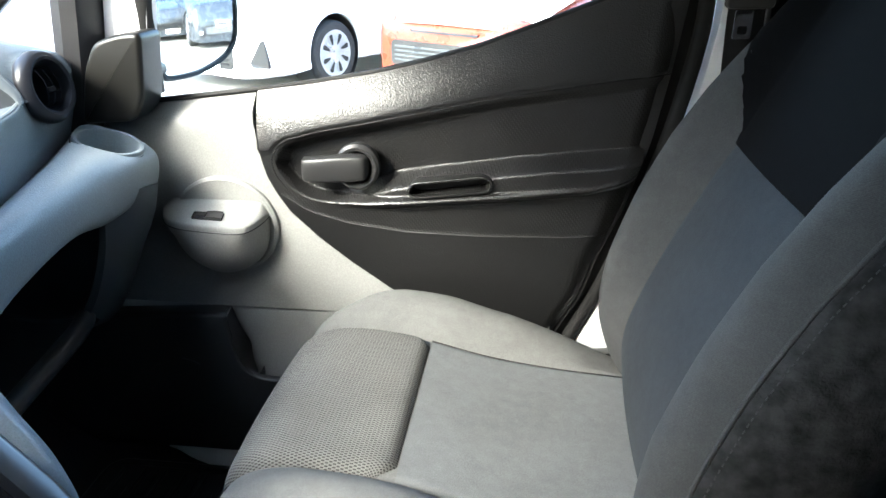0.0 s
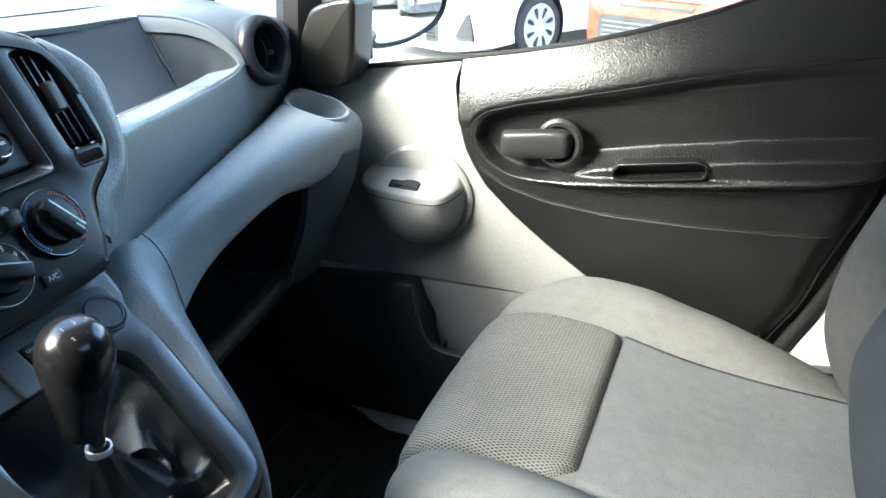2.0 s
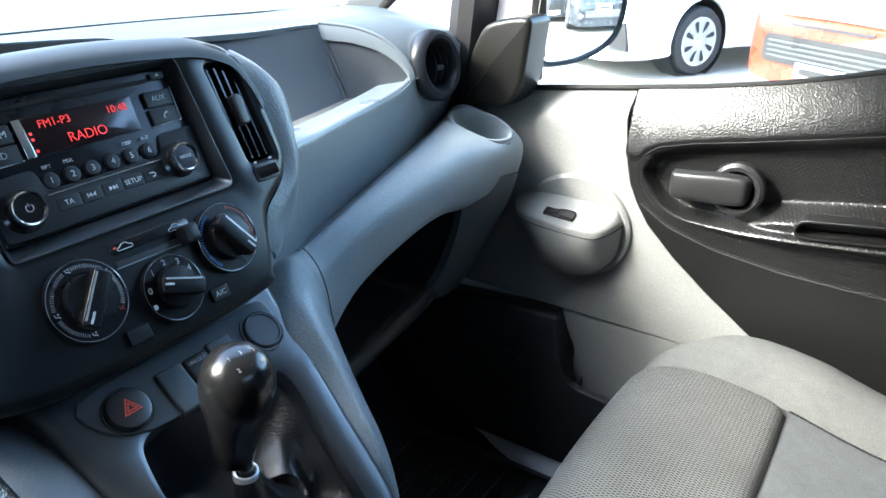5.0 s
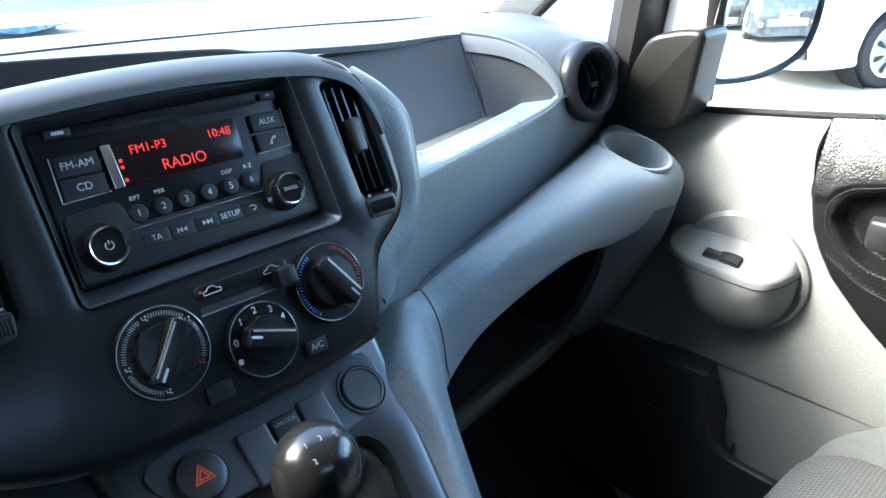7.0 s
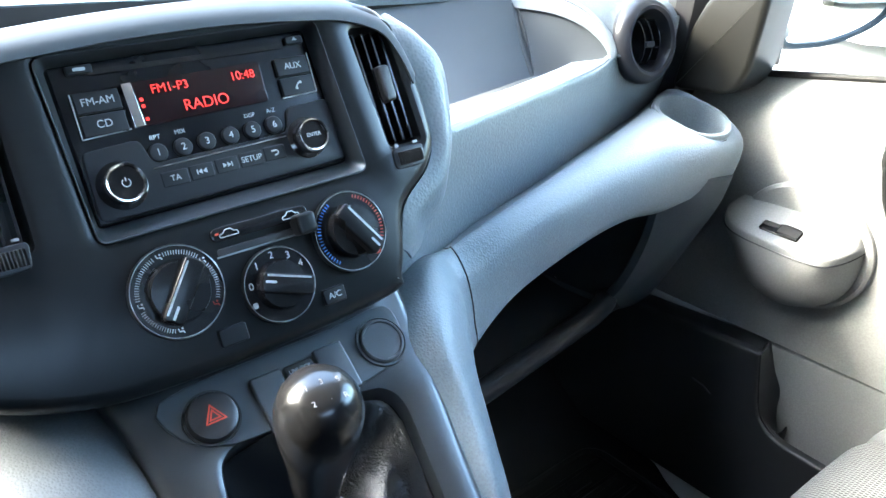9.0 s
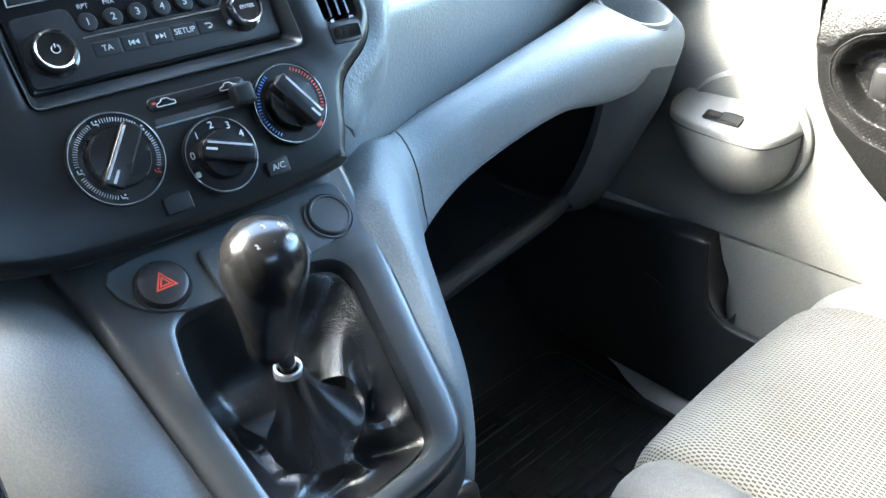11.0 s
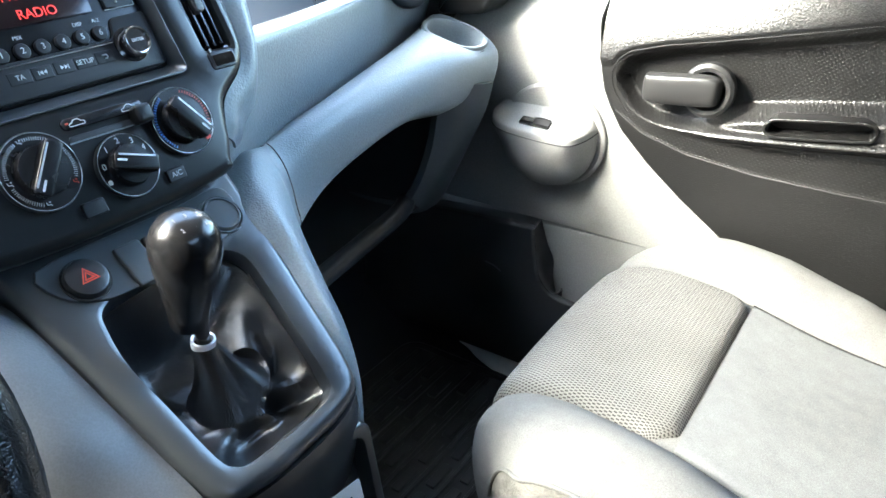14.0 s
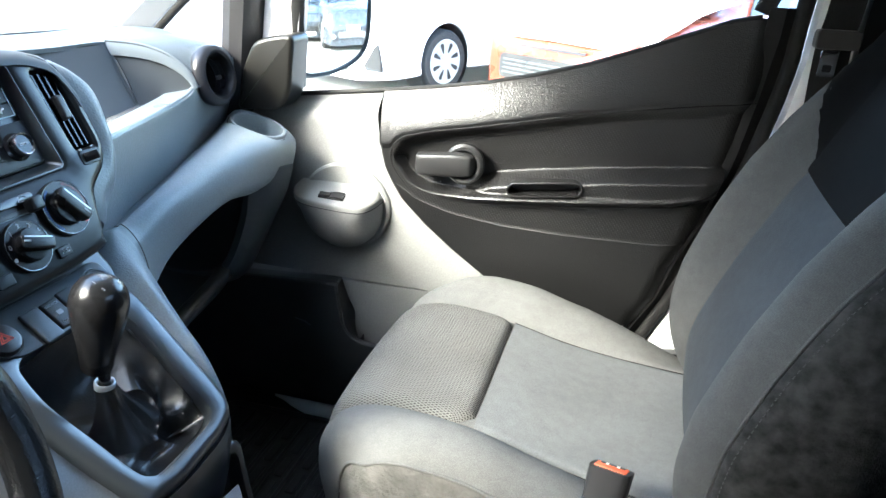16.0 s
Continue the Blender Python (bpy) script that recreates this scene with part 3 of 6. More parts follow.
BELT = curve_of([(-0.70, 1.135), (-0.518, 1.150), (-0.455, 1.158), (-0.376, 1.168), (-0.282, 1.181), (-0.191, 1.197), (-0.118, 1.214), (-0.04, 1.236), (0.036, 1.264), (0.1, 1.289), (0.167, 1.316), (0.20, 1.324), (0.3, 1.325)])
EDGE_L = curve_of([(0.50, 0.36), (0.70, 0.08), (0.80, -0.07), (0.859, -0.16), (0.911, -0.235), (0.951, -0.286), (0.991, -0.328), (1.02, -0.347), (1.044, -0.359), (1.075, -0.367), (1.104, -0.371), (1.137, -0.375), (1.16, -0.373), (1.4, -0.373)])
EDGE_R = curve_of([(0.50, -0.02), (0.60, 0.01), (0.70, 0.042), (0.81, 0.085), (0.87, 0.118), (0.93, 0.135), (1.01, 0.168), (1.11, 0.197), (1.21, 0.214), (1.30, 0.226), (1.4, 0.23)])
UPPER = curve_of([(-0.345, 1.079), (-0.338, 1.09), (-0.324, 1.099), (-0.276, 1.113), (-0.205, 1.127), (-0.117, 1.146), (-0.037, 1.164), (0.041, 1.178), (0.117, 1.191), (0.162, 1.198), (0.25, 1.208)])
INNER = curve_of([(-0.345, 1.075), (-0.34, 1.053), (-0.317, 1.022), (-0.274, 1.008), (-0.204, 1.007), (-0.118, 1.015), (0.007, 1.027), (0.12, 1.041), (0.151, 1.05), (0.2, 1.064)])
RIDGE = curve_of([(-0.34, 1.0), (-0.26, 1.018), (-0.2, 1.032), (-0.163, 1.047), (-0.107, 1.057), (-0.03, 1.069), (0.019, 1.078), (0.124, 1.092), (0.2, 1.10)])
LOWER = curve_of([(-0.36, 1.06), (-0.347, 1.050), (-0.335, 1.018), (-0.293, 0.992), (-0.232, 0.975), (-0.145, 0.965), (-0.033, 0.963), (0.093, 0.967), (0.146, 0.972), (0.2, 0.97)])


def step(t):
    t = min(max(t, 0.0), 1.0)
    return t * t * (3 - 2 * t)


RECESS = [Vector(q) for q in smooth_line([(-0.339, 1.068), (-0.334, 1.050), (-0.313, 1.024), (-0.274, 1.008), (-0.204, 1.007), (-0.118, 1.015), (0.007, 1.027), (0.12, 1.041), (0.16, 1.052), (0.27, 1.072), (0.27, 1.209), (0.162, 1.198), (0.117, 1.191), (0.041, 1.178), (-0.037, 1.164), (-0.117, 1.146), (-0.205, 1.127), (-0.276, 1.113), (-0.322, 1.097), (-0.334, 1.084)], 4, closed=True)]


def np_step(t):
    t = np.clip(t, 0, 1)
    return t * t * (3 - 2 * t)


def np_curve(f, lo, hi, n=400):
    xs = np.linspace(lo, hi, n)
    ys = np.array([f(v) for v in xs])
    return lambda v: np.interp(v, xs, ys)


def within(line, X, Z):
    """Distance inside a closed plan line (negative outside)."""
    P = np.array([(q[0], q[1]) for q in line])
    Q = np.roll(P, -1, axis=0)
    best, odd = np.full(X.shape, 1e9), np.zeros(X.shape, bool)
    for (ax_, az), (bx, bz) in zip(P, Q):
        dx, dz = bx - ax_, bz - az
        t = np.clip(((X - ax_) * dx + (Z - az) * dz) / (dx * dx + dz * dz + 1e-12), 0, 1)
        best = np.minimum(best, np.hypot(X - ax_ - t * dx, Z - az - t * dz))
        if az != bz:
            odd ^= ((az > Z) != (bz > Z)) & (X < (bx - ax_) * (Z - az) / (bz - az) + ax_)
    return np.where(odd, best, -best)


nb, nl, nr_, nu, ni, nri, nlo = np_curve(BELT, -0.8, 0.4), np_curve(EDGE_L, 0.4, 1.5), np_curve(EDGE_R, 0.4, 1.5), np_curve(UPPER, -0.5, 0.3), np_curve(INNER, -0.5, 0.3), np_curve(RIDGE, -0.5, 0.3), np_curve(LOWER, -0.5, 0.3)
NX, NZ = 230, 300
W = np.linspace(0, 1, NZ + 1)[:, None]
W = np.where(W < 0.12, W / 0.12 * 0.26, 0.26 + (W - 0.12) / 0.88 * 0.74) * np.ones((1, NX + 1))
C_ = np.linspace(0, 1, NX + 1)[None, :] * np.ones((NZ + 1, 1))
Z = 0.62 + W * 0.55
for _ in range(30):
    rg = nr_(Z)
    lf = np.minimum(nl(Z), rg - 0.002)
    X = lf + C_ * (rg - lf)
    Z = 0.5 * Z + 0.5 * (0.62 + W * (nb(X) - 0.62))
sd = within(RECESS, X, Z)
soft_w = np.where(Z > 0.5 * (nu(X) + ni(X)), 0.020, 0.014)
D = 0.024 * (1 - 0.62 * np_step((X + 0.12) / 0.26))
H = 0.010 + 0.004 * np_step((Z - nu(X) + 0.004) / 0.012) - D * np_step(sd / soft_w)
H += 0.034 * np_step((X + 0.275) / 0.13) * np_step((nri(X) + 0.008 - Z) / 0.024) * np_step((Z - ni(X) + 0.009) / 0.019)
H -= 0.0012 * np_step((Z - nlo(X)) / 0.006) * np_step((0.5 * (nu(X) + ni(X)) - Z) / 0.03 + 0.5) * np_step((X + 0.345) / 0.02)
roll_w = np.maximum(nb(X) - nu(X), 0.06) + 0.012
H -= 0.030 * np.clip(1 - (nb(X) - Z) / roll_w, 0, 1) ** 1.7
H -= 0.010 * np.clip(1 - (X - nl(Z)) / 0.010, 0, 1) ** 2
H -= 0.014 * np.clip(1 - (nr_(Z) - X) / 0.03, 0, 1) ** 2
SLOT_RIM = [(-0.1395, 1.031), (-0.1315, 1.0450), (-0.030, 1.0660), (-0.0175, 1.0635), (-0.0140, 1.0550), (-0.0185, 1.0430), (-0.030, 1.0400), (-0.122, 1.0210), (-0.1345, 1.0230)]
SLOT_RIM = [(x, z - 0.075 * (x + 0.077)) for x, z in SLOT_RIM]
SLOT = inset_line(ccw(soften(SLOT_RIM, 0.008)), 0.0036)
H -= 0.026 * np_step(within(SLOT, X, Z) / 0.005)
rows = [[DF.map(X[i, j], Z[i, j], H[i, j]) for j in range(NX + 1)] for i in range(NZ + 1)]
upper = part("black_panel", solid_sheet(rows, 0.002), DOORBLACK, door, "black grained upper panel with a moulded arm rest")
upper.data.materials.append(STUDS)
cx_ = np.array([(q.center.x, q.center.z) for q in upper.data.polygons])
inside_ = (cx_[:, 1] < nu(cx_[:, 0]) - 0.002) & (cx_[:, 1] > nlo(cx_[:, 0]) + 0.001) & (cx_[:, 0] > -0.343)
upper.data.polygons.foreach_set("material_index", inside_.astype(np.int32))


def on_panel(x, z, lift=0.0):
    """A point on the black panel's moulded face."""
    k = int(np.argmin((X - x) ** 2 + (Z - z) ** 2))
    return DF.map(x, z, float(H.flat[k]) + lift)


part("panel_bead", tube(smooth_line([on_panel(x, LOWER(x) + 0.001, 0.0004) for x in np.linspace(-0.334, 0.148, 40)], 3), 0.0011, 6), HANDLE, door)
part("grip_slot", plate(DF, soften(SLOT_RIM, 0.008), 0.03, 0.0015, holes=[SLOT], hole_depth=0.026, top=0.0300, floor=True), DOORBLACK, door, "open finger slot in the arm rest")

seam_line = [(x, UPPER(x) + 0.001) for x in np.linspace(0.22, -0.32, 34)] + [(-0.334, 1.0905), (-0.341, 1.080), (-0.3435, 1.067), (-0.3395, 1.049), (-0.329, 1.033), (-0.317, 1.020)]
part("panel_seam", tube(smooth_line([on_panel(x, z, 0.0002) for x, z in seam_line], 3), 0.0010, 6), SEAL, door)

# grey panel in front of the black one
rows = []
for i in range(41):
    w = i / 40
    line = []
    for j in range(41):
        c = j / 40
        z = 0.824 + w * 0.33
        for _ in range(20):
            x = -0.74 + c * (EDGE_L(z) + 0.006 + 0.74)
            z = 0.5 * z + 0.5 * (0.824 + w * (BELT(x) - 0.824))
        d = BELT(x) - z
        h = 0.008 - (0.030 * (1 - d / 0.045) ** 2 if d < 0.045 else 0)
        line.append(DF.map(x, z, h))
    rows.append(line)
part("grey_panel", solid_sheet(rows, 0.012), DOORGREY, door, "warm grey grained door panel")
part("lower_panel", plate(DF, soften([(-0.76, 0.50), (-0.76, 0.8085), (-0.6, 0.8105), (-0.448, 0.8165), (-0.267, 0.822), (0.08, 0.822), (0.02, 0.50)], 0.003), 0.03, 0.003, top=0.005), DOORGREY, door, "plain grey lower door panel")
# black storage pocket: tall front, sloping top, an end that sweeps down into a low lip
FR_EDGE = smooth_line([(-0.424, 0.829), (-0.4225, 0.815), (-0.418, 0.785), (-0.411, 0.752), (-0.400, 0.735), (-0.384, 0.7255), (-0.35, 0.7205), (-0.2, 0.716), (0.03, 0.712)], 5)
face_ = [(-0.76, 0.575), (-0.76, 0.808), (-0.66, 0.815), (-0.58, 0.822), (-0.5, 0.828), (-0.44, 0.832), (-0.428, 0.832)] + [(p.x, p.y) for p in FR_EDGE] + [(0.03, 0.575)]
part("door_pocket", plate(DF, face_, 0.012, 0.004, top=0.060), POCKET, door, "black plastic door pocket")
part("pocket_top", solid_sheet([[DF.map(x, z - 0.003, 0.0575), DF.map(x, z, 0.054), DF.map(x - 0.003, z - 0.001, 0.045), DF.map(x - 0.010, z - 0.006, 0.02), DF.map(x - 0.012, z - 0.010, 0.004)] for x, z in ((-0.76, 0.806), (-0.66, 0.814), (-0.58, 0.8215), (-0.5, 0.8275), (-0.44, 0.8315), (-0.4255, 0.831))], -0.003), POCKET, door, "rounded black top of the pocket")
BK_EDGE = smooth_line([(-0.4375, 0.821), (-0.434, 0.81), (-0.424, 0.782), (-0.412, 0.757), (-0.4105, 0.728), (-0.404, 0.70), (-0.39, 0.68), (-0.2, 0.67), (0.03, 0.665)], 5)
part("pocket_wedge", solid_sheet([[DF.map(p.x + (q.x - p.x) * t, p.y + (q.y - p.y) * t, 0.056 - 0.051 * t) for t in (0, 0.1, 0.35, 0.7, 1.0)] for p, q in zip(FR_EDGE[:26], BK_EDGE[:26])], 0.002), BLACK, door)
part("pocket_stub", loft([[DF.map(-0.402, z, 0.03), DF.map(-0.392, z, 0.034), DF.map(-0.3885, z, 0.02), DF.map(-0.39, z, 0.006)] for z in (0.66, 0.69, 0.705, 0.711)], 3, 3, thick=0.002), POCKET, door)
part("pocket_mark", plate(DF, soften([(-0.505, 0.752), (-0.486, 0.749), (-0.474, 0.742), (-0.4755, 0.7405), (-0.487, 0.7472), (-0.505, 0.7503)], 0.001), 0.002, top=0.0612), STRIP, door)

# window switch pod: a round boss with a shelf that carries the rocker
PC = (-0.425, 0.965)
part("pod_disc", lathe(DF, [(1e-4, 0.013), (0.05, 0.013), (0.07, 0.014), (0.079, 0.016), (0.083, 0.013), (0.085, 0.004)], sides=56, a=PC[0], b=PC[1], sx=1.0, sy=0.93), DOORGREY, door, "round grey boss of the window switch")
POD = smooth_line([(-0.515, 0.006), (-0.514, 0.030), (-0.503, 0.052), (-0.48, 0.063), (-0.44, 0.066), (-0.403, 0.0655), (-0.381, 0.062), (-0.369, 0.052), (-0.359, 0.034), (-0.352, 0.010)], 4)


def pod_edge(a):
    """The front edge of the pod's shelf: place along the door, height into the cab, level."""
    x, h = POD[round(a / math.pi * 36)]
    return x, h, 0.993 - 0.020 * (h / 0.066) ** 0.8 - 0.004 * (x - PC[0]) / 0.09


ANG = [math.pi * k / 36 for k in range(37)]
body = []
for t in (0, 0.02, 0.06, 0.12, 0.2, 0.3, 0.4, 0.5, 0.6, 0.7, 0.8, 0.88, 0.94, 0.98, 1.0):
    line = []
    k = math.sqrt(max(0.0, 1 - (t * 0.99) ** 2.7))
    for a in ANG:
        x, h, z = pod_edge(a)
        foot = 0.888 + 0.006 * ((x - PC[0]) / 0.09) ** 2
        ease = min(1.0, t * 3.0)
        x += (PC[0] - 0.006 - 0.079 * math.cos(a) - x) * ease
        h += (0.006 + 0.060 * math.sin(a) - h) * ease
        line.append(DF.map(PC[0] + (x - PC[0]) * k, z + (foot - z) * t, 0.006 + (h - 0.006) * (k + 0.03 * math.sin(math.pi * min(t * 1.6, 1)))))
    body.append(line)
part("switch_pod", rows_mesh(body), DOORGREY, door, "bulging grey housing below the switch plate")
shelf = []
for inn, up in ((0.0, 0.0), (0.0, 0.006), (0.02, 0.0085), (0.05, 0.0095), (0.3, 0.0105), (0.65, 0.012), (1.0, 0.013)):
    line = []
    for a in ANG:
        x, h, z = pod_edge(a)
        bx, bh, bz = PC[0] + (x - PC[0]) * 0.9, 0.012, 0.994
        line.append(DF.map(x + (bx - x) * inn, z + (bz - z) * inn + up * min(1.0, h / 0.03), h + (bh - h) * inn))
    shelf.append(line)
plate_sw = part("switch_plate", rows_mesh(shelf), DOORGREY, door, "pale grey switch plate")
part("pod_seam", tube([DF.map(p[0], p[2] - 0.0004, p[1] + 0.0002) for p in (pod_edge(a) for a in ANG)], 0.0009, 6), BLACK, door)
SW = Frame((-0.436, 1.012, 0.9925), (1, 0, -0.03), (0, 1, 0.42))
part("rocker_recess", plate(SW, rounded(0.047, 0.0155, 0.0022), 0.006, 0.0003, top=0.0008), GLOSS, plate_sw)
part("rocker", loft([[SW.map(-0.003, s * 0.0070, 0.0006), SW.map(0.003, s * 0.0070, 0.0022), SW.map(0.012, s * 0.0070, 0.0030), SW.map(0.0225, s * 0.0070, 0.0018)] for s in (-1, -0.9, 0.9, 1)], 2, 4, thick=0.0022), HANDLE, plate_sw, "dark grey window rocker")

# inside handle
part("handle_cup", disc_lathe(DF, [(0.033, 0.000), (0.0355, 0.012), (0.0345, 0.018), (0.030, 0.0215), (0.025, 0.0205), (0.0215, 0.014), (0.0205, 0.004)], sides=44, a=-0.213, b=1.0665, sx=0.95), HANDLE, door, "round black handle surround")
HL = [(-0.296, 1.061, 0.014, 0.0125), (-0.294, 1.061, 0.022, 0.0155), (-0.289, 1.0613, 0.027, 0.0175), (-0.27, 1.0625, 0.0305, 0.0188), (-0.235, 1.0655, 0.031, 0.0195), (-0.212, 1.067, 0.0300, 0.019), (-0.200, 1.067, 0.0275, 0.0165), (-0.195, 1.067, 0.016, 0.012)]
sec = []
for x, z, h, hh in HL:
    sec.append([DF.map(x, z + hh * u, h + v) for u, v in ((1.0, -0.008), (0.96, -0.001), (0.8, 0.0025), (0.3, 0.004), (-0.4, 0.0035), (-0.85, 0.001), (-1.0, -0.004), (-0.9, -0.012), (0.9, -0.012))])
part("door_handle", loft(sec, 4, 3, closed=True, cap=True), HANDLE, door, "dark grey lever handle")

BPX = curve_of([(z, x) for x, z in reversed([(0.30, 1.75), (0.28, 1.55)] + BP)])
part("edge_trim", solid_sheet([[DF.map(EDGE_R(z) - 0.016, z, -0.008), DF.map(EDGE_R(z) + 0.006, z, -0.006), DF.map(0.5 * (EDGE_R(z) + BPX(z)), z, -0.016), DF.map(BPX(z) + 0.004, z, -0.024)] for z in np.linspace(0.56, 1.34, 40)], 0.004), SEAL, door, "black rubber edge of the door")

# mirror trim inside, window glass and belt seal
sail_line = soften([(-0.612, 1.124), (-0.595, 1.20), (-0.575, 1.240), (-0.535, 1.252), (-0.502, 1.255), (-0.512, 1.160), (-0.530, 1.130)], 0.014, 6)
part("mirror_trim", plate(DF, sail_line, 0.06, 0.008, top=0.045), SAIL, door, "olive black trim over the mirror's mount")
gl = part("window_pane", solid_sheet([[(x, 1.0935, BELT(x) - 0.03) for x in np.linspace(-0.55, 0.235, 12)], [(x + 0.05, 1.075, 1.62) for x in np.linspace(-0.50, 0.2, 12)]], 0.004), GLASS, door, "clear side window, fully closed")
gl.visible_shadow = False
part("belt_seal", tube([(x, 1.079, BELT(x) + 0.000) for x in np.linspace(-0.52, 0.205, 40)], 0.0045, 8), SEAL, door)
part("window_frame", tube(smooth_line([(0.205, 1.088, 1.33), (0.235, 1.085, 1.45), (0.22, 1.06, 1.66), (0.0, 1.05, 1.70), (-0.3, 1.05, 1.66), (-0.42, 1.06, 1.56), (-0.50, 1.075, 1.42), (-0.524, 1.082, 1.30), (-0.53, 1.088, 1.16)], 5), 0.014), SEAL, door, "black window frame with seal")

# ---- outside door mirror, slightly convex ----
mirror = thing("door_mirror", (-0.56, 1.15, 1.15), "outside door mirror in a white shell reflecting parked cars", "mirror")
MN = Vector((0.887, -0.462, 0.0)).normalized()
MU = Vector((0.462, 0.887, 0.0))
MC = Vector((-0.56, 1.25, 1.27))
MRAD = 1.3


def mirror_point(a, b, back=0.0):
    da, db = a - 0.042, b + 0.027
    return MC + MU * a + Vector((0, 0, b - 0.0)) - MN * ((da * da + db * db) / (2 * MRAD) + back)


GL = [(-0.040, 0.20), (-0.044, 0.05), (-0.046, -0.05), (-0.044, -0.085), (-0.036, -0.104), (-0.024, -0.111), (0.005, -0.111), (0.04, -0.107), (0.08, -0.094), (0.105, -0.078), (0.117, -0.06), (0.124, -0.03), (0.127, 0.03), (0.125, 0.15), (0.118, 0.19), (0.09, 0.21), (0.0, 0.215)]
gline = smooth_line(GL, 4, closed=True)
bm = bmesh.new()
cen = (0.04, 0.05)
rings = []
for k in range(1, 13):
    rings.append([bm.verts.new(mirror_point(cen[0] + (p[0] - cen[0]) * k / 12, cen[1] + (p[1] - cen[1]) * k / 12)) for p in gline])
c0 = bm.verts.new(mirror_point(*cen))
for i in range(len(gline)):
    bm.faces.new((c0, rings[0][i - 1], rings[0][i]))
    for A, B in zip(rings, rings[1:]):
        bm.faces.new((A[i - 1], B[i - 1], B[i], A[i]))
part("mirror_pane", bm, MIRROR, mirror, "convex mirror glass")


def grown(k, back):
    return [mirror_point(cen[0] + (p[0] - cen[0]) * k, cen[1] + (p[1] - cen[1]) * k, back) for p in gline]


part("mirror_rim", rows_mesh([grown(1.0, 0.001), grown(1.0, -0.004), grown(1.035, -0.006), grown(1.06, 0.004), grown(1.05, 0.03)], closed_u=True), SEAL, mirror, "black mirror rim")
part("mirror_shell", rows_mesh([grown(1.03, 0.022), grown(1.04, 0.05), grown(0.98, 0.09), grown(0.75, 0.125), grown(0.05, 0.135)], closed_u=True), WHITE, mirror, "white mirror shell")
part("mirror_arm", loft([[(-0.53, 1.08, 1.20), (-0.53, 1.08, 1.145), (-0.60, 1.08, 1.145), (-0.60, 1.08, 1.20)], [(-0.575, 1.16, 1.19), (-0.575, 1.16, 1.16), (-0.63, 1.16, 1.16), (-0.63, 1.16, 1.19)], [(-0.585, 1.26, 1.185), (-0.585, 1.26, 1.16), (-0.64, 1.26, 1.16), (-0.64, 1.26, 1.185)]], 4, 3, closed=True, cap=True), BLACK, mirror, "black mirror foot")

# ---- the dashboard ----
dash = thing("dashboard", (-0.75, CY, 0.55), "blue-grey moulded plastic dashboard with open shelves", "dashboard")
SF = Frame((-0.497, CY, 1.173), (0, 1, 0), (-0.4327, 0, 0.9015))     # centre stack's face
CF = Frame((-0.453, CY, 1.056), (0, 1, 0), (-0.799, 0, 0.602))       # console's face


def mm(pts):
    return [(a / 1000, b / 1000) for a, b in pts]


# top deck towards the windscreen
deck = []
for y, f in ((-0.28, 1.278), (0.1, 1.278), (0.3, 1.276), (0.5, 1.266), (0.56, 1.258), (0.7, 1.250), (0.83, 1.247)):
    deck.append([(-1.19, y, 1.222), (-1.05, y, 1.238), (-0.89, y, 1.249), (-0.79, y, 1.25 + 0.35 * (f - 1.25)), (-0.74, y, f - 0.003), (-0.72, y, f - 0.0005), (-0.703, y, f)])
deck.append([(-1.12, 0.93, 1.210), (-0.98, 0.93, 1.236), (-0.86, 0.93, 1.249), (-0.78, 0.93, 1.250), (-0.715, 0.91, 1.246), (-0.69, 0.905, 1.241), (-0.675, 0.9, 1.232)])
deck.append([(-1.05, 1.06, 1.19), (-0.92, 1.06, 1.225), (-0.83, 1.055, 1.243), (-0.77, 1.05, 1.243), (-0.71, 1.045, 1.234), (-0.68, 1.045, 1.227), (-0.66, 1.04, 1.218)])
part("top_deck", loft(deck, 6, 5, thick=0.006), DECK, dash, "blue-grey dashboard top")
part("deck_seam", tube(smooth_line([(-0.89, -0.2, 1.2492), (-0.89, 0.3, 1.2492), (-0.89, 0.5, 1.2492), (-0.865, 0.7, 1.2495), (-0.83, 0.84, 1.250), (-0.816, 0.996, 1.2475)], 6), 0.0022, 6), BLACK, dash)

# open tray: back wall, floor, side wall; rim and fascia below
lip = smooth_line([(-0.515, 0.545, 1.172), (-0.533, 0.604, 1.171), (-0.548, 0.663, 1.171), (-0.572, 0.765, 1.172), (-0.594, 0.851, 1.174), (-0.603, 0.885, 1.180)], 6)
top_pts = [(-0.512, 0.503, 1.173), (-0.515, 0.53, 1.173), (-0.533, 0.604, 1.171), (-0.548, 0.663, 1.171), (-0.572, 0.765, 1.172), (-0.592, 0.851, 1.174), (-0.603, 0.892, 1.182), (-0.604, 0.94, 1.20), (-0.610, 1.0, 1.21), (-0.628, 1.045, 1.205)]
mid_pts = [(-0.505, 0.503, 1.13), (-0.508, 0.53, 1.13), (-0.531, 0.604, 1.13), (-0.546, 0.663, 1.13), (-0.571, 0.765, 1.132), (-0.593, 0.851, 1.137), (-0.603, 0.892, 1.142), (-0.606, 0.94, 1.150), (-0.615, 1.0, 1.155), (-0.632, 1.045, 1.155)]
low_pts = [(-0.500, 0.503, 1.05), (-0.505, 0.53, 1.055), (-0.533, 0.604, 1.065), (-0.55, 0.663, 1.07), (-0.575, 0.765, 1.075), (-0.598, 0.851, 1.082), (-0.608, 0.892, 1.088), (-0.62, 0.94, 1.092), (-0.635, 1.0, 1.095), (-0.648, 1.045, 1.095)]
fas = []
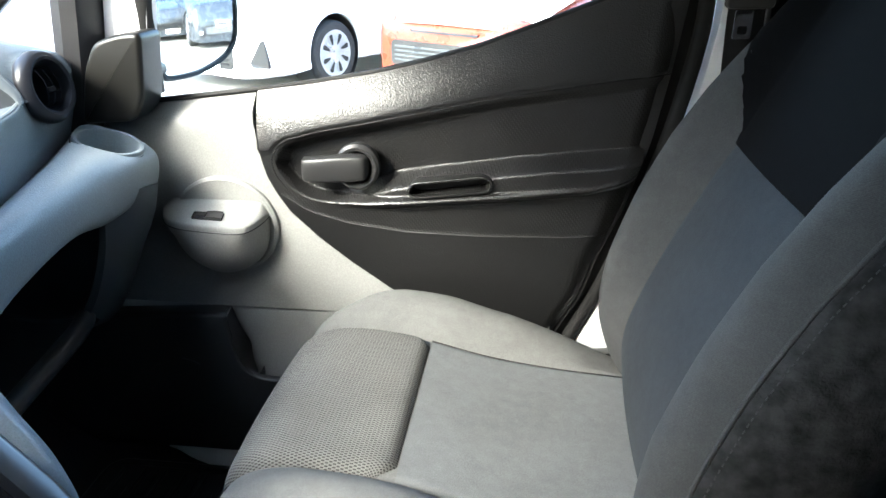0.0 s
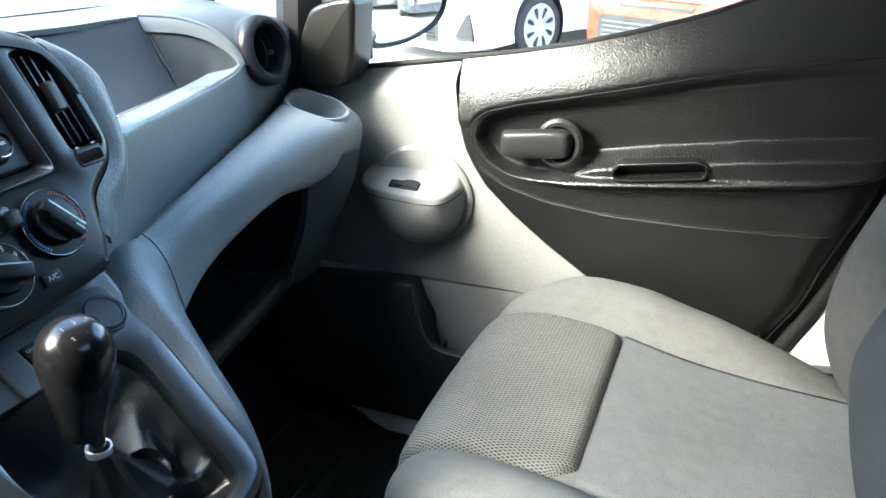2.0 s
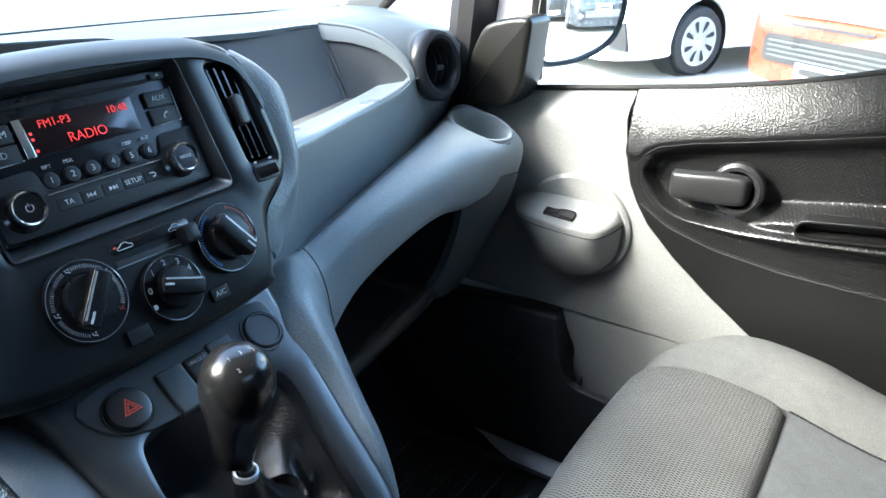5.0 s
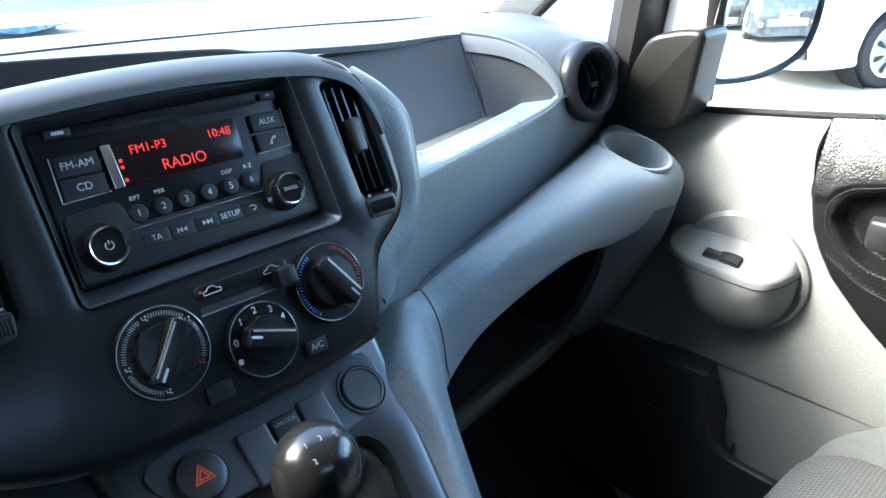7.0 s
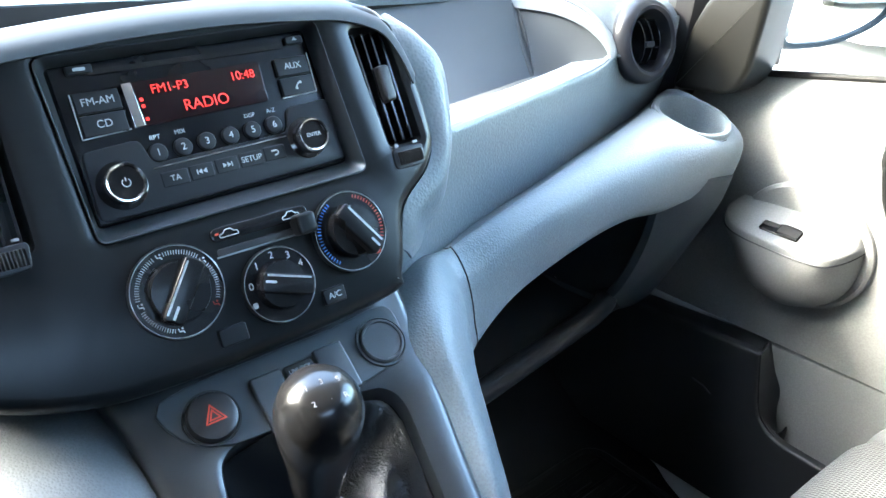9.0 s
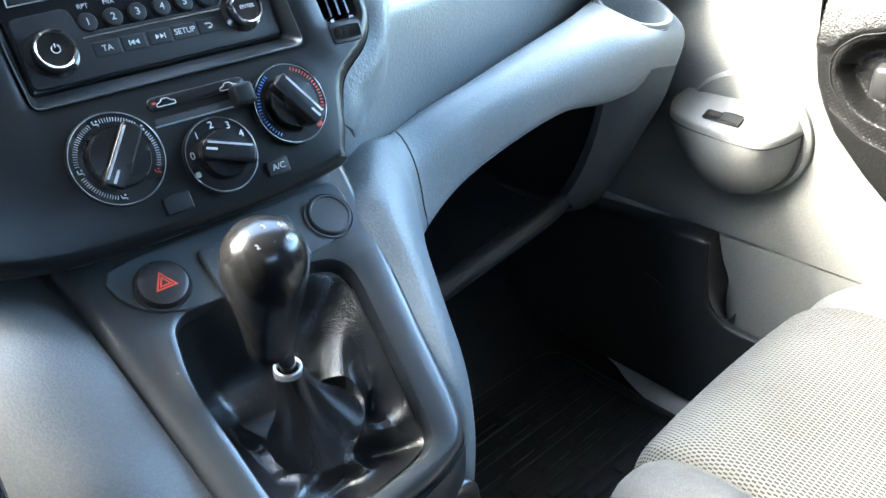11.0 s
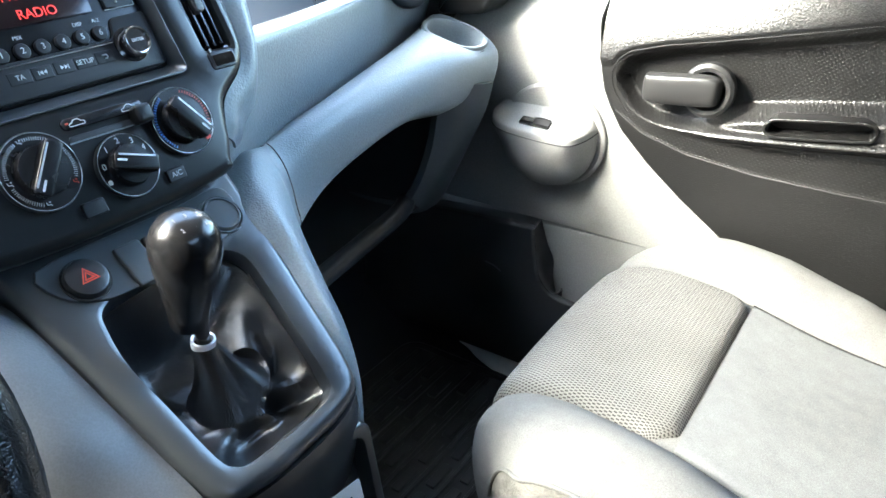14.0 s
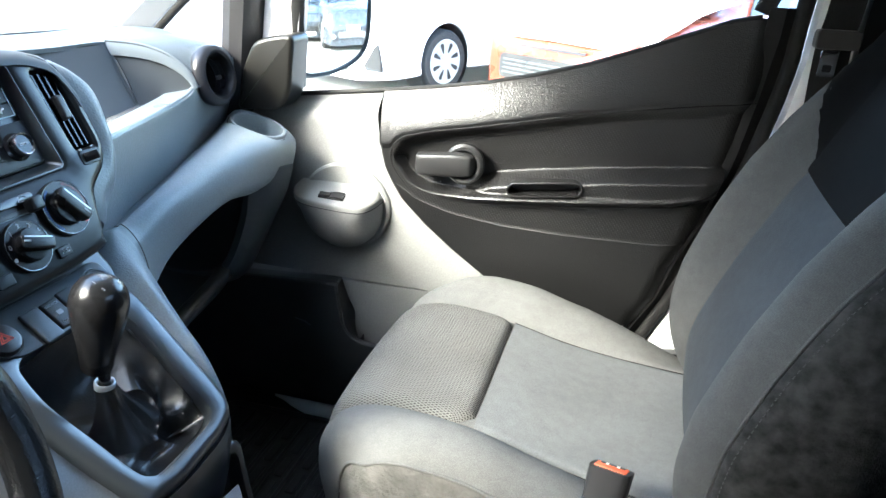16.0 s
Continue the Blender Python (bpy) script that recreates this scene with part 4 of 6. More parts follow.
for a, b, c in zip(top_pts, mid_pts, low_pts):
    a = Vector(a)
    fas.append([a + Vector((-0.010, 0, -0.001)), a + Vector((-0.003, 0, 0.001)), a + Vector((0.001, 0, -0.004)), Vector(b), Vector(c)])
fascia = part("fascia", loft(fas, 12, 10, thick=0.010), FASCIA, dash, "grained blue-grey passenger fascia")


def tray_base(y):
    """Where the tray's back wall meets its floor."""
    return -0.622 - 0.22 * (y - 0.673)


led = [[Vector(p) + Vector((-w, 0.0, dz)) for p in lip] for w, dz in ((0.005, 0.0003), (0.012, 0.0010), (0.028, 0.0010), (0.040, 0.0002), (0.0455, -0.0030), (0.047, -0.0105))]
part("tray_ledge", solid_sheet(led, 0.004), GREY_SOFT, dash, "smooth pale ledge before the tray floor")
fl = [[Vector((p.x - 0.043, p.y, 1.1610)) for p in lip], [Vector((tray_base(p.y) - 0.004, p.y, 1.1605)) for p in lip]]
part("tray_floor", solid_sheet(fl, 0.005), TRAY, dash, "ribbed tray floor")
rib = bmesh.new()
for k in range(46):
    y = 0.555 + k * 0.0058
    x0 = -0.535 - 0.245 * (y - 0.604)
    tube([(x0 - 0.0475, y, 1.1618), (tray_base(y) + 0.001, y - 0.003, 1.1618)], 0.0013, 6, bm=rib)
part("tray_ribs", rib, TRAY, dash)
bw = [[(-0.708, y, 1.2465), (-0.700, y, 1.238), (0.45 * -0.700 + 0.55 * tray_base(y) - 0.004, y, 1.195), (tray_base(y), y, 1.160)] for y in (0.45, 0.55, 0.7, 0.80, 0.825)]
part("tray_back", loft(bw, 3, 4, thick=0.006), TRAY, dash, "dark tray back wall")
rimc = smooth_line([(-0.708, 0.826, 1.2475), (-0.675, 0.857, 1.2415), (-0.645, 0.876, 1.229), (-0.622, 0.886, 1.211), (-0.608, 0.889, 1.193), (-0.602, 0.886, 1.180)], 5)
base = smooth_line([(-0.653, 0.813, 1.160), (-0.645, 0.83, 1.160), (-0.638, 0.845, 1.161), (-0.626, 0.857, 1.163), (-0.616, 0.866, 1.167), (-0.608, 0.873, 1.171)], 5)
sw_rows = [[Vector(a).lerp(Vector(b), t) + Vector((0, 0.006 * math.sin(math.pi * t), 0)) for a, b in zip(rimc, base)] for t in (0, 0.15, 0.35, 0.6, 0.8, 0.93, 1.0)]
part("tray_side", solid_sheet(sw_rows, 0.004), TRAY, dash, "dark curved tray side")
part("tray_rim", tube([Vector(p) for p in rimc] + [Vector(p) + Vector((-0.004, 0, 0)) for p in reversed(lip)], 0.0038, 8), GREY_SOFT, dash, "smooth raised tray rim")
band = []
for t, inn in ((0.0, 0.0), (0.05, 0.003), (0.14, 0.0036), (0.22, 0.0022)):
    band.append([Vector(a).lerp(Vector(b), t) + Vector((0.001, -inn, 0.0005)) for a, b in zip(rimc, base)])
part("tray_bevel", solid_sheet(band, 0.002), GREY_SOFT, dash, "smooth bevel inside the tray rim")
part("tray_corner", tube([(-0.702, 0.824, 1.238), (-0.680, 0.818, 1.195), (-0.6535, 0.812, 1.1605)], 0.003, 8), TRAY, dash)
part("tray_groove", tube([(-0.7065, y, 1.2445) for y in (0.56, 0.65, 0.75, 0.822)], 0.0022, 6), SEAL, dash)
# shoulder between rim, vent and door
outer = smooth_line([(-0.70, 1.045, 1.228), (-0.672, 1.045, 1.226), (-0.655, 1.045, 1.222), (-0.645, 1.045, 1.217), (-0.641, 1.045, 1.211), (-0.640, 1.045, 1.205)], 5)
sh = []
for t in [k / 44 for k in range(45)]:
    sh.append([Vector(a).lerp(Vector(b), t) + Vector((0.006 + 0.026 * k / 25, 0, 0.012 - 0.006 * k / 25)) * math.sin(math.pi * t) ** 0.7 for k, (a, b) in enumerate(zip(rimc, outer))])
shoulder = part("shoulder", solid_sheet(sh, 0.006), DECK, dash, "rounded dashboard shoulder")

# round air vent
VF = Frame((-0.603, 0.938, 1.192), (0.05, 0.9987, 0.0), (-0.20, 0.01, 0.98))
for skin in (fascia, shoulder):
    open_round(skin, VF, 0.0440, 0.007)
vent = part("round_air_vent", lathe(VF, [(0.040, -0.045), (0.0435, -0.014), (0.0478, -0.004), (0.0482, 0.002), (0.0468, 0.0070), (0.0430, 0.0122), (0.0385, 0.0140), (0.0345, 0.0122), (0.0318, 0.006), (0.0305, -0.002), (0.029, -0.034), (1e-4, -0.035)], sides=64), VENTRING, dash, "round black air vent")
for k in (-1, 0, 1):
    arc = [(k * 0.013 + 0.006 * (1 - (q / 0.026) ** 2) - 0.003, q) for q in np.linspace(-0.026 + abs(k) * 0.003, 0.026 - abs(k) * 0.003, 9)]
    part("vent_blade", solid_sheet([[VF.map(a, b, -0.026) for a, b in arc], [VF.map(a + 0.003, b, -0.010) for a, b in arc], [VF.map(a + 0.007, b, 0.006 - 8 * b * b) for a, b in arc]], 0.0022), GLOSS, vent)
part("vent_tab", box(VF, 0.014, 0.006, 0.01, 0.002, 0.004, -0.004, 0.0075, 0.0008), VENTRING, vent)

# rolled ledge with the cup holder
def roll(y, back, crest, front, under, tip):
    return [(back[0], y, back[1]), (crest[0], y, crest[1]), (front[0], y, front[1]), (under[0], y, under[1]), (tip[0], y, tip[1])]


ledge = [
    roll(0.578, (-0.532, 1.070), (-0.512, 1.0755), (-0.492, 1.056), (-0.482, 1.02), (-0.486, 0.99)),
    roll(0.64, (-0.545, 1.075), (-0.522, 1.086), (-0.500, 1.074), (-0.4935, 1.036), (-0.503, 1.010)),
    roll(0.72, (-0.565, 1.078), (-0.538, 1.095), (-0.508, 1.088), (-0.497, 1.052), (-0.508, 1.028)),
    roll(0.80, (-0.585, 1.082), (-0.552, 1.104), (-0.514, 1.099), (-0.4985, 1.063), (-0.511, 1.036)),
    roll(0.88, (-0.603, 1.088), (-0.565, 1.113), (-0.518, 1.106), (-0.498, 1.067), (-0.514, 1.025)),
    roll(0.95, (-0.620, 1.094), (-0.58, 1.121), (-0.512, 1.100), (-0.495, 1.070), (-0.520, 1.020)),
    roll(1.005, (-0.632, 1.100), (-0.60, 1.126), (-0.512, 1.098), (-0.499, 1.062), (-0.528, 1.0)),
    roll(1.026, (-0.634, 1.097), (-0.60, 1.119), (-0.528, 1.094), (-0.514, 1.056), (-0.543, 0.99)),
    roll(1.044, (-0.636, 1.086), (-0.61, 1.092), (-0.553, 1.062), (-0.543, 1.03), (-0.556, 0.985)),
]
# the ledge turns down into a leg beside the console
leg = [
    [(-0.532, 0.576, 1.070), (-0.512, 0.576, 1.0755), (-0.492, 0.576, 1.056), (-0.482, 0.576, 1.02), (-0.486, 0.576, 0.99)],
    [(-0.508, 0.530, 1.077), (-0.488, 0.540, 1.080), (-0.471, 0.551, 1.056), (-0.463, 0.557, 1.02), (-0.47, 0.559, 0.98)],
    [(-0.452, 0.499, 1.063), (-0.440, 0.514, 1.056), (-0.433, 0.531, 1.028), (-0.432, 0.540, 0.995), (-0.44, 0.545, 0.955)],
    [(-0.405, 0.489, 1.019), (-0.396, 0.505, 1.012), (-0.396, 0.522, 0.982), (-0.402, 0.530, 0.955), (-0.42, 0.532, 0.925)],
    [(-0.367, 0.481, 0.988), (-0.360, 0.497, 0.976), (-0.366, 0.514, 0.944), (-0.376, 0.520, 0.918), (-0.40, 0.524, 0.895)],
    [(-0.340, 0.475, 0.957), (-0.337, 0.490, 0.940), (-0.351, 0.508, 0.904), (-0.366, 0.513, 0.884), (-0.40, 0.518, 0.865)],
    [(-0.327, 0.470, 0.922), (-0.327, 0.485, 0.900), (-0.347, 0.504, 0.866), (-0.364, 0.509, 0.85), (-0.40, 0.514, 0.835)],
    [(-0.326, 0.468, 0.86), (-0.330, 0.483, 0.84), (-0.353, 0.503, 0.80), (-0.372, 0.508, 0.79), (-0.42, 0.512, 0.78)],
    [(-0.345, 0.468, 0.74), (-0.350, 0.483, 0.73), (-0.375, 0.503, 0.70), (-0.40, 0.508, 0.69), (-0.44, 0.512, 0.68)],
    [(-0.38, 0.468, 0.56), (-0.385, 0.483, 0.56), (-0.41, 0.503, 0.555), (-0.44, 0.508, 0.555), (-0.48, 0.512, 0.555)],
]
rolls = []
for s in reversed(leg[1:]):
    tip, top = s[4], s[0]
    rolls.append(list(s) + [(tip[0] - 0.12, tip[1] + 0.002, tip[2] - 0.02), (tip[0] - 0.12, top[1] - 0.03, top[2] - 0.08), (top[0] - 0.022, top[1] - 0.028, top[2] - 0.022)])
for s in ledge:
    y = s[0][1]
    rolls.append(list(s) + [(-0.58, y, s[4][2] + 0.004), (-0.66, y, s[4][2] + 0.01), (-0.66, y, s[0][2] - 0.01)])
ob = part("ledge", loft(rolls, 6, 5, closed=True, cap=True), GREY, dash, "rolled blue-grey grab ledge running down beside the console")
seam = smooth_line(rolls[len(leg) - 1], 5, True)[:21]
part("ledge_seam", tube([p + Vector((0.0002, 0, 0.0002)) for p in seam], 0.0007, 6), BLACK, dash)
CUP = Frame((-0.549, 0.972, 1.107), (0, 1, 0), (-0.93, 0, 0.30))
carve(ob, disc_lathe(CUP, [(0.0405, -0.075), (0.0425, 0.05)], sides=48))
part("cup_holder", lathe(CUP, [(1e-4, -0.07), (0.034, -0.07), (0.039, -0.062), (0.0402, -0.01), (0.0406, 0.003), (0.0414, 0.0062), (0.0432, 0.0070), (0.0458, 0.0066), (0.0474, 0.0042), (0.0480, -0.002), (0.0478, -0.012)], sides=56), GREY, dash, "round cup holder with a smooth rim")
part("cup_crease", tube([CUP.map(0.0487 * math.cos(a), 0.0487 * math.sin(a), 0.0) for a in np.linspace(0, 2 * math.pi, 57)[:-1]], 0.0009, 6, closed=True), SEAL, dash)

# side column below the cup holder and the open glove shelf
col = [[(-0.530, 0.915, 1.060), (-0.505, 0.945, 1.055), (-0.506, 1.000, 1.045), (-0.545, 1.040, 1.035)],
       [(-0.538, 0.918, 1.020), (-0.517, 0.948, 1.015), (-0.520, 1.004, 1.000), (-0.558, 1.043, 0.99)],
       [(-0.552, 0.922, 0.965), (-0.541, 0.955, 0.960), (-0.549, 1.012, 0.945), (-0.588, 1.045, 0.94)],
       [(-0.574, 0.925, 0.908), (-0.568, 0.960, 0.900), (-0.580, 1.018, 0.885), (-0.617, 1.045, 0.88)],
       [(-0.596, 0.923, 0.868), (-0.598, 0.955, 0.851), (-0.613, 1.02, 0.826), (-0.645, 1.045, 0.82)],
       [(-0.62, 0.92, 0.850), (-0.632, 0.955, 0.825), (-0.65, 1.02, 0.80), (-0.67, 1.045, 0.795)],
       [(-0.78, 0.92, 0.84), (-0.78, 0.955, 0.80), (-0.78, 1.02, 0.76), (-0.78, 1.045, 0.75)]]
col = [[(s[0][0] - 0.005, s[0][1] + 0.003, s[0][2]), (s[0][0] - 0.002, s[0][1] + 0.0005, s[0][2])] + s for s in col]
# darker than the ledge to stand for shade below the cup holder
part("side_column", loft(col, 5, 5, thick=0.006), COLUMN_SHADED, dash, "grey column darkened for shade under the cup holder")
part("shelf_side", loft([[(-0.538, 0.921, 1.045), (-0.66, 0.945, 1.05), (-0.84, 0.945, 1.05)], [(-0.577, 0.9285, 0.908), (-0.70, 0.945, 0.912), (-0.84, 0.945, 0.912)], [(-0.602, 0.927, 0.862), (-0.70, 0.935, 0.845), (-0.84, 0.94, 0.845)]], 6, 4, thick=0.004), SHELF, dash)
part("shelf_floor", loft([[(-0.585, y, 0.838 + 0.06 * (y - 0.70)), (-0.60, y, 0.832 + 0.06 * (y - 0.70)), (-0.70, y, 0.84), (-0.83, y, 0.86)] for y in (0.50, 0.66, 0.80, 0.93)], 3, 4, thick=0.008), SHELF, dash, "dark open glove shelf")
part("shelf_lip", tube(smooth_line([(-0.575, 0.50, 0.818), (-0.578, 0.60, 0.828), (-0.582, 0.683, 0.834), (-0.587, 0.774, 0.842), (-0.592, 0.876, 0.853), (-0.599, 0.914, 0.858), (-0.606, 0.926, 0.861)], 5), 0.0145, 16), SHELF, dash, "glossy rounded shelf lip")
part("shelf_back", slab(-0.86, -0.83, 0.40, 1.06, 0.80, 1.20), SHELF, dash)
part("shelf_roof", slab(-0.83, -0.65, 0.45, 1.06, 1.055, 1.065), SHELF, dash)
part("bulkhead", slab(-0.985, -0.955, -0.3, 1.07, 0.55, 1.16), BLACK, dash)
part("heater_box", loft([[(-0.70, 0.36, 0.80), (-0.70, 0.55, 0.80), (-0.90, 0.56, 0.80), (-0.90, 0.36, 0.80)], [(-0.68, 0.36, 0.68), (-0.68, 0.54, 0.68), (-0.90, 0.55, 0.68), (-0.90, 0.36, 0.68)], [(-0.74, 0.36, 0.57), (-0.74, 0.52, 0.57), (-0.90, 0.52, 0.57), (-0.90, 0.36, 0.57)]], 4, 4, closed=True, cap=True), BLACK, dash)

# centre stack panel
OUT = mm([(94, -90), (99, -80), (105, -66), (111, -44), (119, -30), (143, -13), (155, 2), (159, 20), (158, 57), (152, 84), (146, 100), (136, 113), (110, 123), (78, 127), (20, 130), (-40, 129), (-98, 125), (-130, 121), (-165, 112), (-190, 95), (-205, 40), (-205, -30), (-190, -55), (-160, -78), (-113, -93), (-60, -97), (0, -97), (50, -95)])
out_line = [Vector(p) for p in smooth_line([(a, b, 0) for a, b in OUT], 4, closed=True)]
OPEN = soften(mm([(-95, 104), (84, 107), (91, 0), (-91, -3)]), 0.006)
VR = soften(mm([(110, 97), (139, 96), (144, 11), (117, 11)]), 0.004)
VL = soften(mm([(-152, 97), (-122, 97), (-124, 3), (-156, 3)]), 0.004)
panel = part("stack_panel", plate(SF, out_line, 0.075, 0.010, holes=[OPEN, VR, VL], hole_depth=0.05, steps=5), STACK, dash, "charcoal centre panel with a bright lower edge")
for v in panel.data.vertices:
    q = v.co - SF.o
    up = q.dot(SF.v) - 0.105
    if up > 0:
        v.co -= SF.n * min(16.0 * up * up, 0.02)
crown = []
for a, b in ((-202, 50), (-196, 82), (-165, 112), (-130, 121), (-98, 125), (-40, 129), (20, 130), (78, 127), (110, 123), (135, 113), (144, 100), (149, 86), (152, 72)):
    a, b = a / 1000, b / 1000
    lean = 0.75 if abs(a) > 0.14 else 1.0
    sec = [SF.map(a * (1 - 0.018 * abs(a) / 0.16), b - 0.0205, 0.0004), SF.map(a, b - 0.015, 0.0002), SF.map(a, b - 0.009, -0.0028 * lean), SF.map(a, b - 0.003, -0.0085 * lean), SF.map(a * 1.003, b, -0.016), SF.map(a * 1.006, b - 0.001, -0.026), SF.map(a * 1.008, b - 0.012, -0.05), SF.map(a * 1.008, b - 0.05, -0.09)]
    crown.append(sec)
# top light on the crown is put into this paler charcoal
part("stack_crown", loft(crown, 5, 5, thick=0.002), CROWN_LIT, dash, "rounded crown over the radio, paled for light from above")
part("slot_liner", rows_mesh([[(-0.628, y, 1.235), (-0.65, y, 1.20), (-0.699, y, 1.20), (-0.6995, y, f - 0.0012)] for y, f in ((-0.28, 1.278), (0.1, 1.278), (0.3, 1.276), (0.4, 1.2725), (0.5, 1.266), (0.56, 1.258))]), BLACK, dash)
bez_out = [Vector(p) for p in OPEN]
bez_in = [Vector(p) for p in soften(mm([(-88.5, 101.5), (80.5, 105), (85, 8.5), (-87, 5.5)]), 0.004)]
part("radio_bezel", solid_sheet([[SF.map(p.x + (q.x - p.x) * t, p.y + (q.y - p.y) * t, h) for p, q in zip(ccw(bez_out) + ccw(bez_out)[:1], ccw(bez_in) + ccw(bez_in)[:1])] for t, h in ((-0.16, 0.0002), (-0.05, 0.0002), (0.06, -0.001), (0.92, -0.0115), (1.0, -0.016))], 0.001), CONSOLE, dash, "sloping charcoal bezel round the radio")
part("stack_recess", plate(SF, soften(mm([(-99, 108), (88, 111), (96, -6), (-96, -9)]), 0.006), 0.004, 0, top=-0.046), BLACK, dash)


def louvre(line, u0, u1, v0, v1, flip):
    back = part("air_vent", plate(SF, line, 0.004, 0, top=-0.034), BLACK, dash, "black centre air vent")
    for k in range(4):
        u = u0 + (u1 - u0) * (k + 0.5) / 4
        part("vent_blade", plate(SF, mm([(u - 0.8, v0 + 2), (u + 0.8, v0 + 2), (u + 0.8 - flip, v1 - 2), (u - 0.8 - flip, v1 - 2)]), 0.028, 0, top=-0.004), GLOSS, back, smooth=False)
    for k in range(2):
        v = v0 + (v1 - v0) * (0.33 + 0.33 * k)
        part("vent_bar", plate(SF, mm([(u0 + 1, v - 1), (u1 - 1, v - 1), (u1 - 1, v + 1), (u0 + 1, v + 1)]), 0.010, 0, top=-0.018), BLACK, back, smooth=False)
    um, vm = (u0 + u1) / 2, (v0 + v1) / 2 + 2
    part("vent_tab", plate(SF, rounded(0.010, 0.026, 0.003, um / 1000, vm / 1000), 0.012, 0.002, top=0.002), BLACK, back)
    return back


louvre(VR, 112, 143, 12, 96, 3)
louvre(VL, -156, -124, 5, 96, -3)
for s, um in ((1, 129), (-1, -139)):
    well = part("thumbwheel_well", plate(SF, soften(mm([(um - 14, 8.5), (um + 14, 8.5), (um + 12, -7), (um - 14, -7)]), 0.004), 0.003, 0.001, top=0.0012), VENTRING, dash)
    part("vent_symbol", plate(SF, rounded(0.003, 0.0024, 0.0004, (um - 9) / 1000, 0.0100), 0.0004, 0, top=0.0008), INK_WORN, well)
    part("vent_symbol", plate(SF, rounded(0.004, 0.0016, 0.0004, (um + 8) / 1000, 0.0104), 0.0004, 0, top=0.0008), INK_WORN, well)
    ring = []
    for k in range(89):
        u = um - 11 + k * 0.25
        h = 0.0042 + 0.0008 * math.cos(k * math.pi / 4) - 0.00002 * (u - um) ** 2
        ring.append([SF.map(u / 1000, -0.0046, 0.0), SF.map(u / 1000, -0.0040, h - 0.0008), SF.map(u / 1000, 0.0005, h), SF.map(u / 1000, 0.0050, h - 0.0008), SF.map(u / 1000, 0.0056, 0.0)])
    tw = rows_mesh(ring)
    part("thumbwheel", tw, BLACK, well, "ribbed vent thumbwheel", smooth=False)

# rounded cheek right of the panel, grained like the fascia
CH = [((140, 103, -12), (150, 107, -14), (160, 105, -26), (166, 100, -75)), ((150, 84, -7), (165, 88, -6), (177, 85, -21), (183, 80, -75)), ((156, 57, -7), (176, 62, -4), (192, 62, -20), (198, 58, -65)),
      ((158, 18, -7), (172, 18, -4), (183, 13, -19), (190, 8, -45)), ((154, 2, -7), (164, -8, -6), (171, -15, -18), (178, -22, -34)), ((142, -13, -7), (151, -25, -8), (158, -33, -17), (165, -40, -32)),
      ((118, -30, -7), (125, -39, -8), (133, -46, -15), (142, -54, -28)), ((110, -46, -8), (116, -54, -9), (123, -60, -15), (131, -66, -27)), ((105, -62, -10), (110, -66, -12), (115, -69, -18), (121, -72, -27))]
part("stack_cheek", loft([[SF.map(a / 1000, b / 1000, c / 1000) for a, b, c in s] for s in CH], 6, 5, thick=0.003), FASCIA, dash, "rounded grained cheek beside the centre panel")

# climate controls
def marks(fr, cx, cy, r, a0, a1, count, mat, parent, size=(0.0024, 0.0007)):
    for k in range(count):
        bm = bmesh.new()
        a = radians(a0 + (a1 - a0) * k / max(count - 1, 1))
        c, s = math.cos(a), math.sin(a)
        q = [(cx + r * c + du * c - dv * s, cy + r * s + du * s + dv * c) for du, dv in ((0, -size[1] / 2), (size[0], -size[1] / 2), (size[0], size[1] / 2), (0, size[1] / 2))]
        bm.faces.new([bm.verts.new(fr.map(x, y, 0.0052)) for x, y in q])
        part("dial_mark", bm, mat, parent, smooth=False)


def dial(u, v, r, angle, side):
    u, v, r = u / 1000, v / 1000, r / 1000
    d = part("rotary_dial", lathe(SF, [(r, -0.002), (r, 0.003), (r * 0.985, 0.0048), (r * 0.70, 0.0048), (r * 0.69, 0.0035), (r * 0.66, 0.0035), (r * 0.65, 0.010), (r * 0.62, 0.012), (1e-4, 0.013)], sides=56, a=u, b=v), DIAL, dash, "black rotary heater dial")
    part("dial_rim", lathe(SF, [(r * 1.02, -0.001), (r * 1.035, 0.0035), (r * 1.015, 0.0055), (r * 0.985, 0.0048)], sides=56, a=u, b=v), STACK, d)
    ca, sa = math.cos(radians(angle)), math.sin(radians(angle))
    KF = Frame(SF.map(u, v, 0), SF.u * ca + SF.v * sa, SF.v * ca - SF.u * sa)
    L = r * 0.72
    part("dial_grip", plate(KF, rounded(L * 2.02, 0.0128, 0.0028, 0.0, 0.0), 0.010, 0.0016, top=0.0195), DIAL, d)
    part("dial_pointer", plate(KF, rounded(L * 0.42, 0.0016, 0.0006, L * 0.70, side * 0.0005), 0.001, 0, top=0.0198), INK, d)
    part("dial_highlight", plate(KF, rounded(L * 1.7, 0.0013, 0.0005, 0.0, side * 0.0046), 0.001, 0, top=0.0197), SILVER, d)
    return d


d1 = dial(-59.5, -42, 27.5, 233, -1)
for a0, a1, n in ((-26, 26, 15), (46, 95, 14), (112, 176, 19), (194, 248, 16)):
    marks(SF, -0.0595, -0.042, 0.0222, a0, a1, n, INK, d1, (0.0026, 0.00045))
d2 = dial(2.5, -57.5, 24.0, 160, -1)
for s, a in (("0", 168), ("1", 128), ("2", 92), ("3", 58), ("4", 28)):
    words(s, SF, 0.0025 + 0.0195 * math.cos(radians(a)), -0.0575 + 0.0195 * math.sin(radians(a)), 0.0065, INK, d2, 0.0052)
d3 = dial(62.5, -38.5, 27.0, -57, 1)
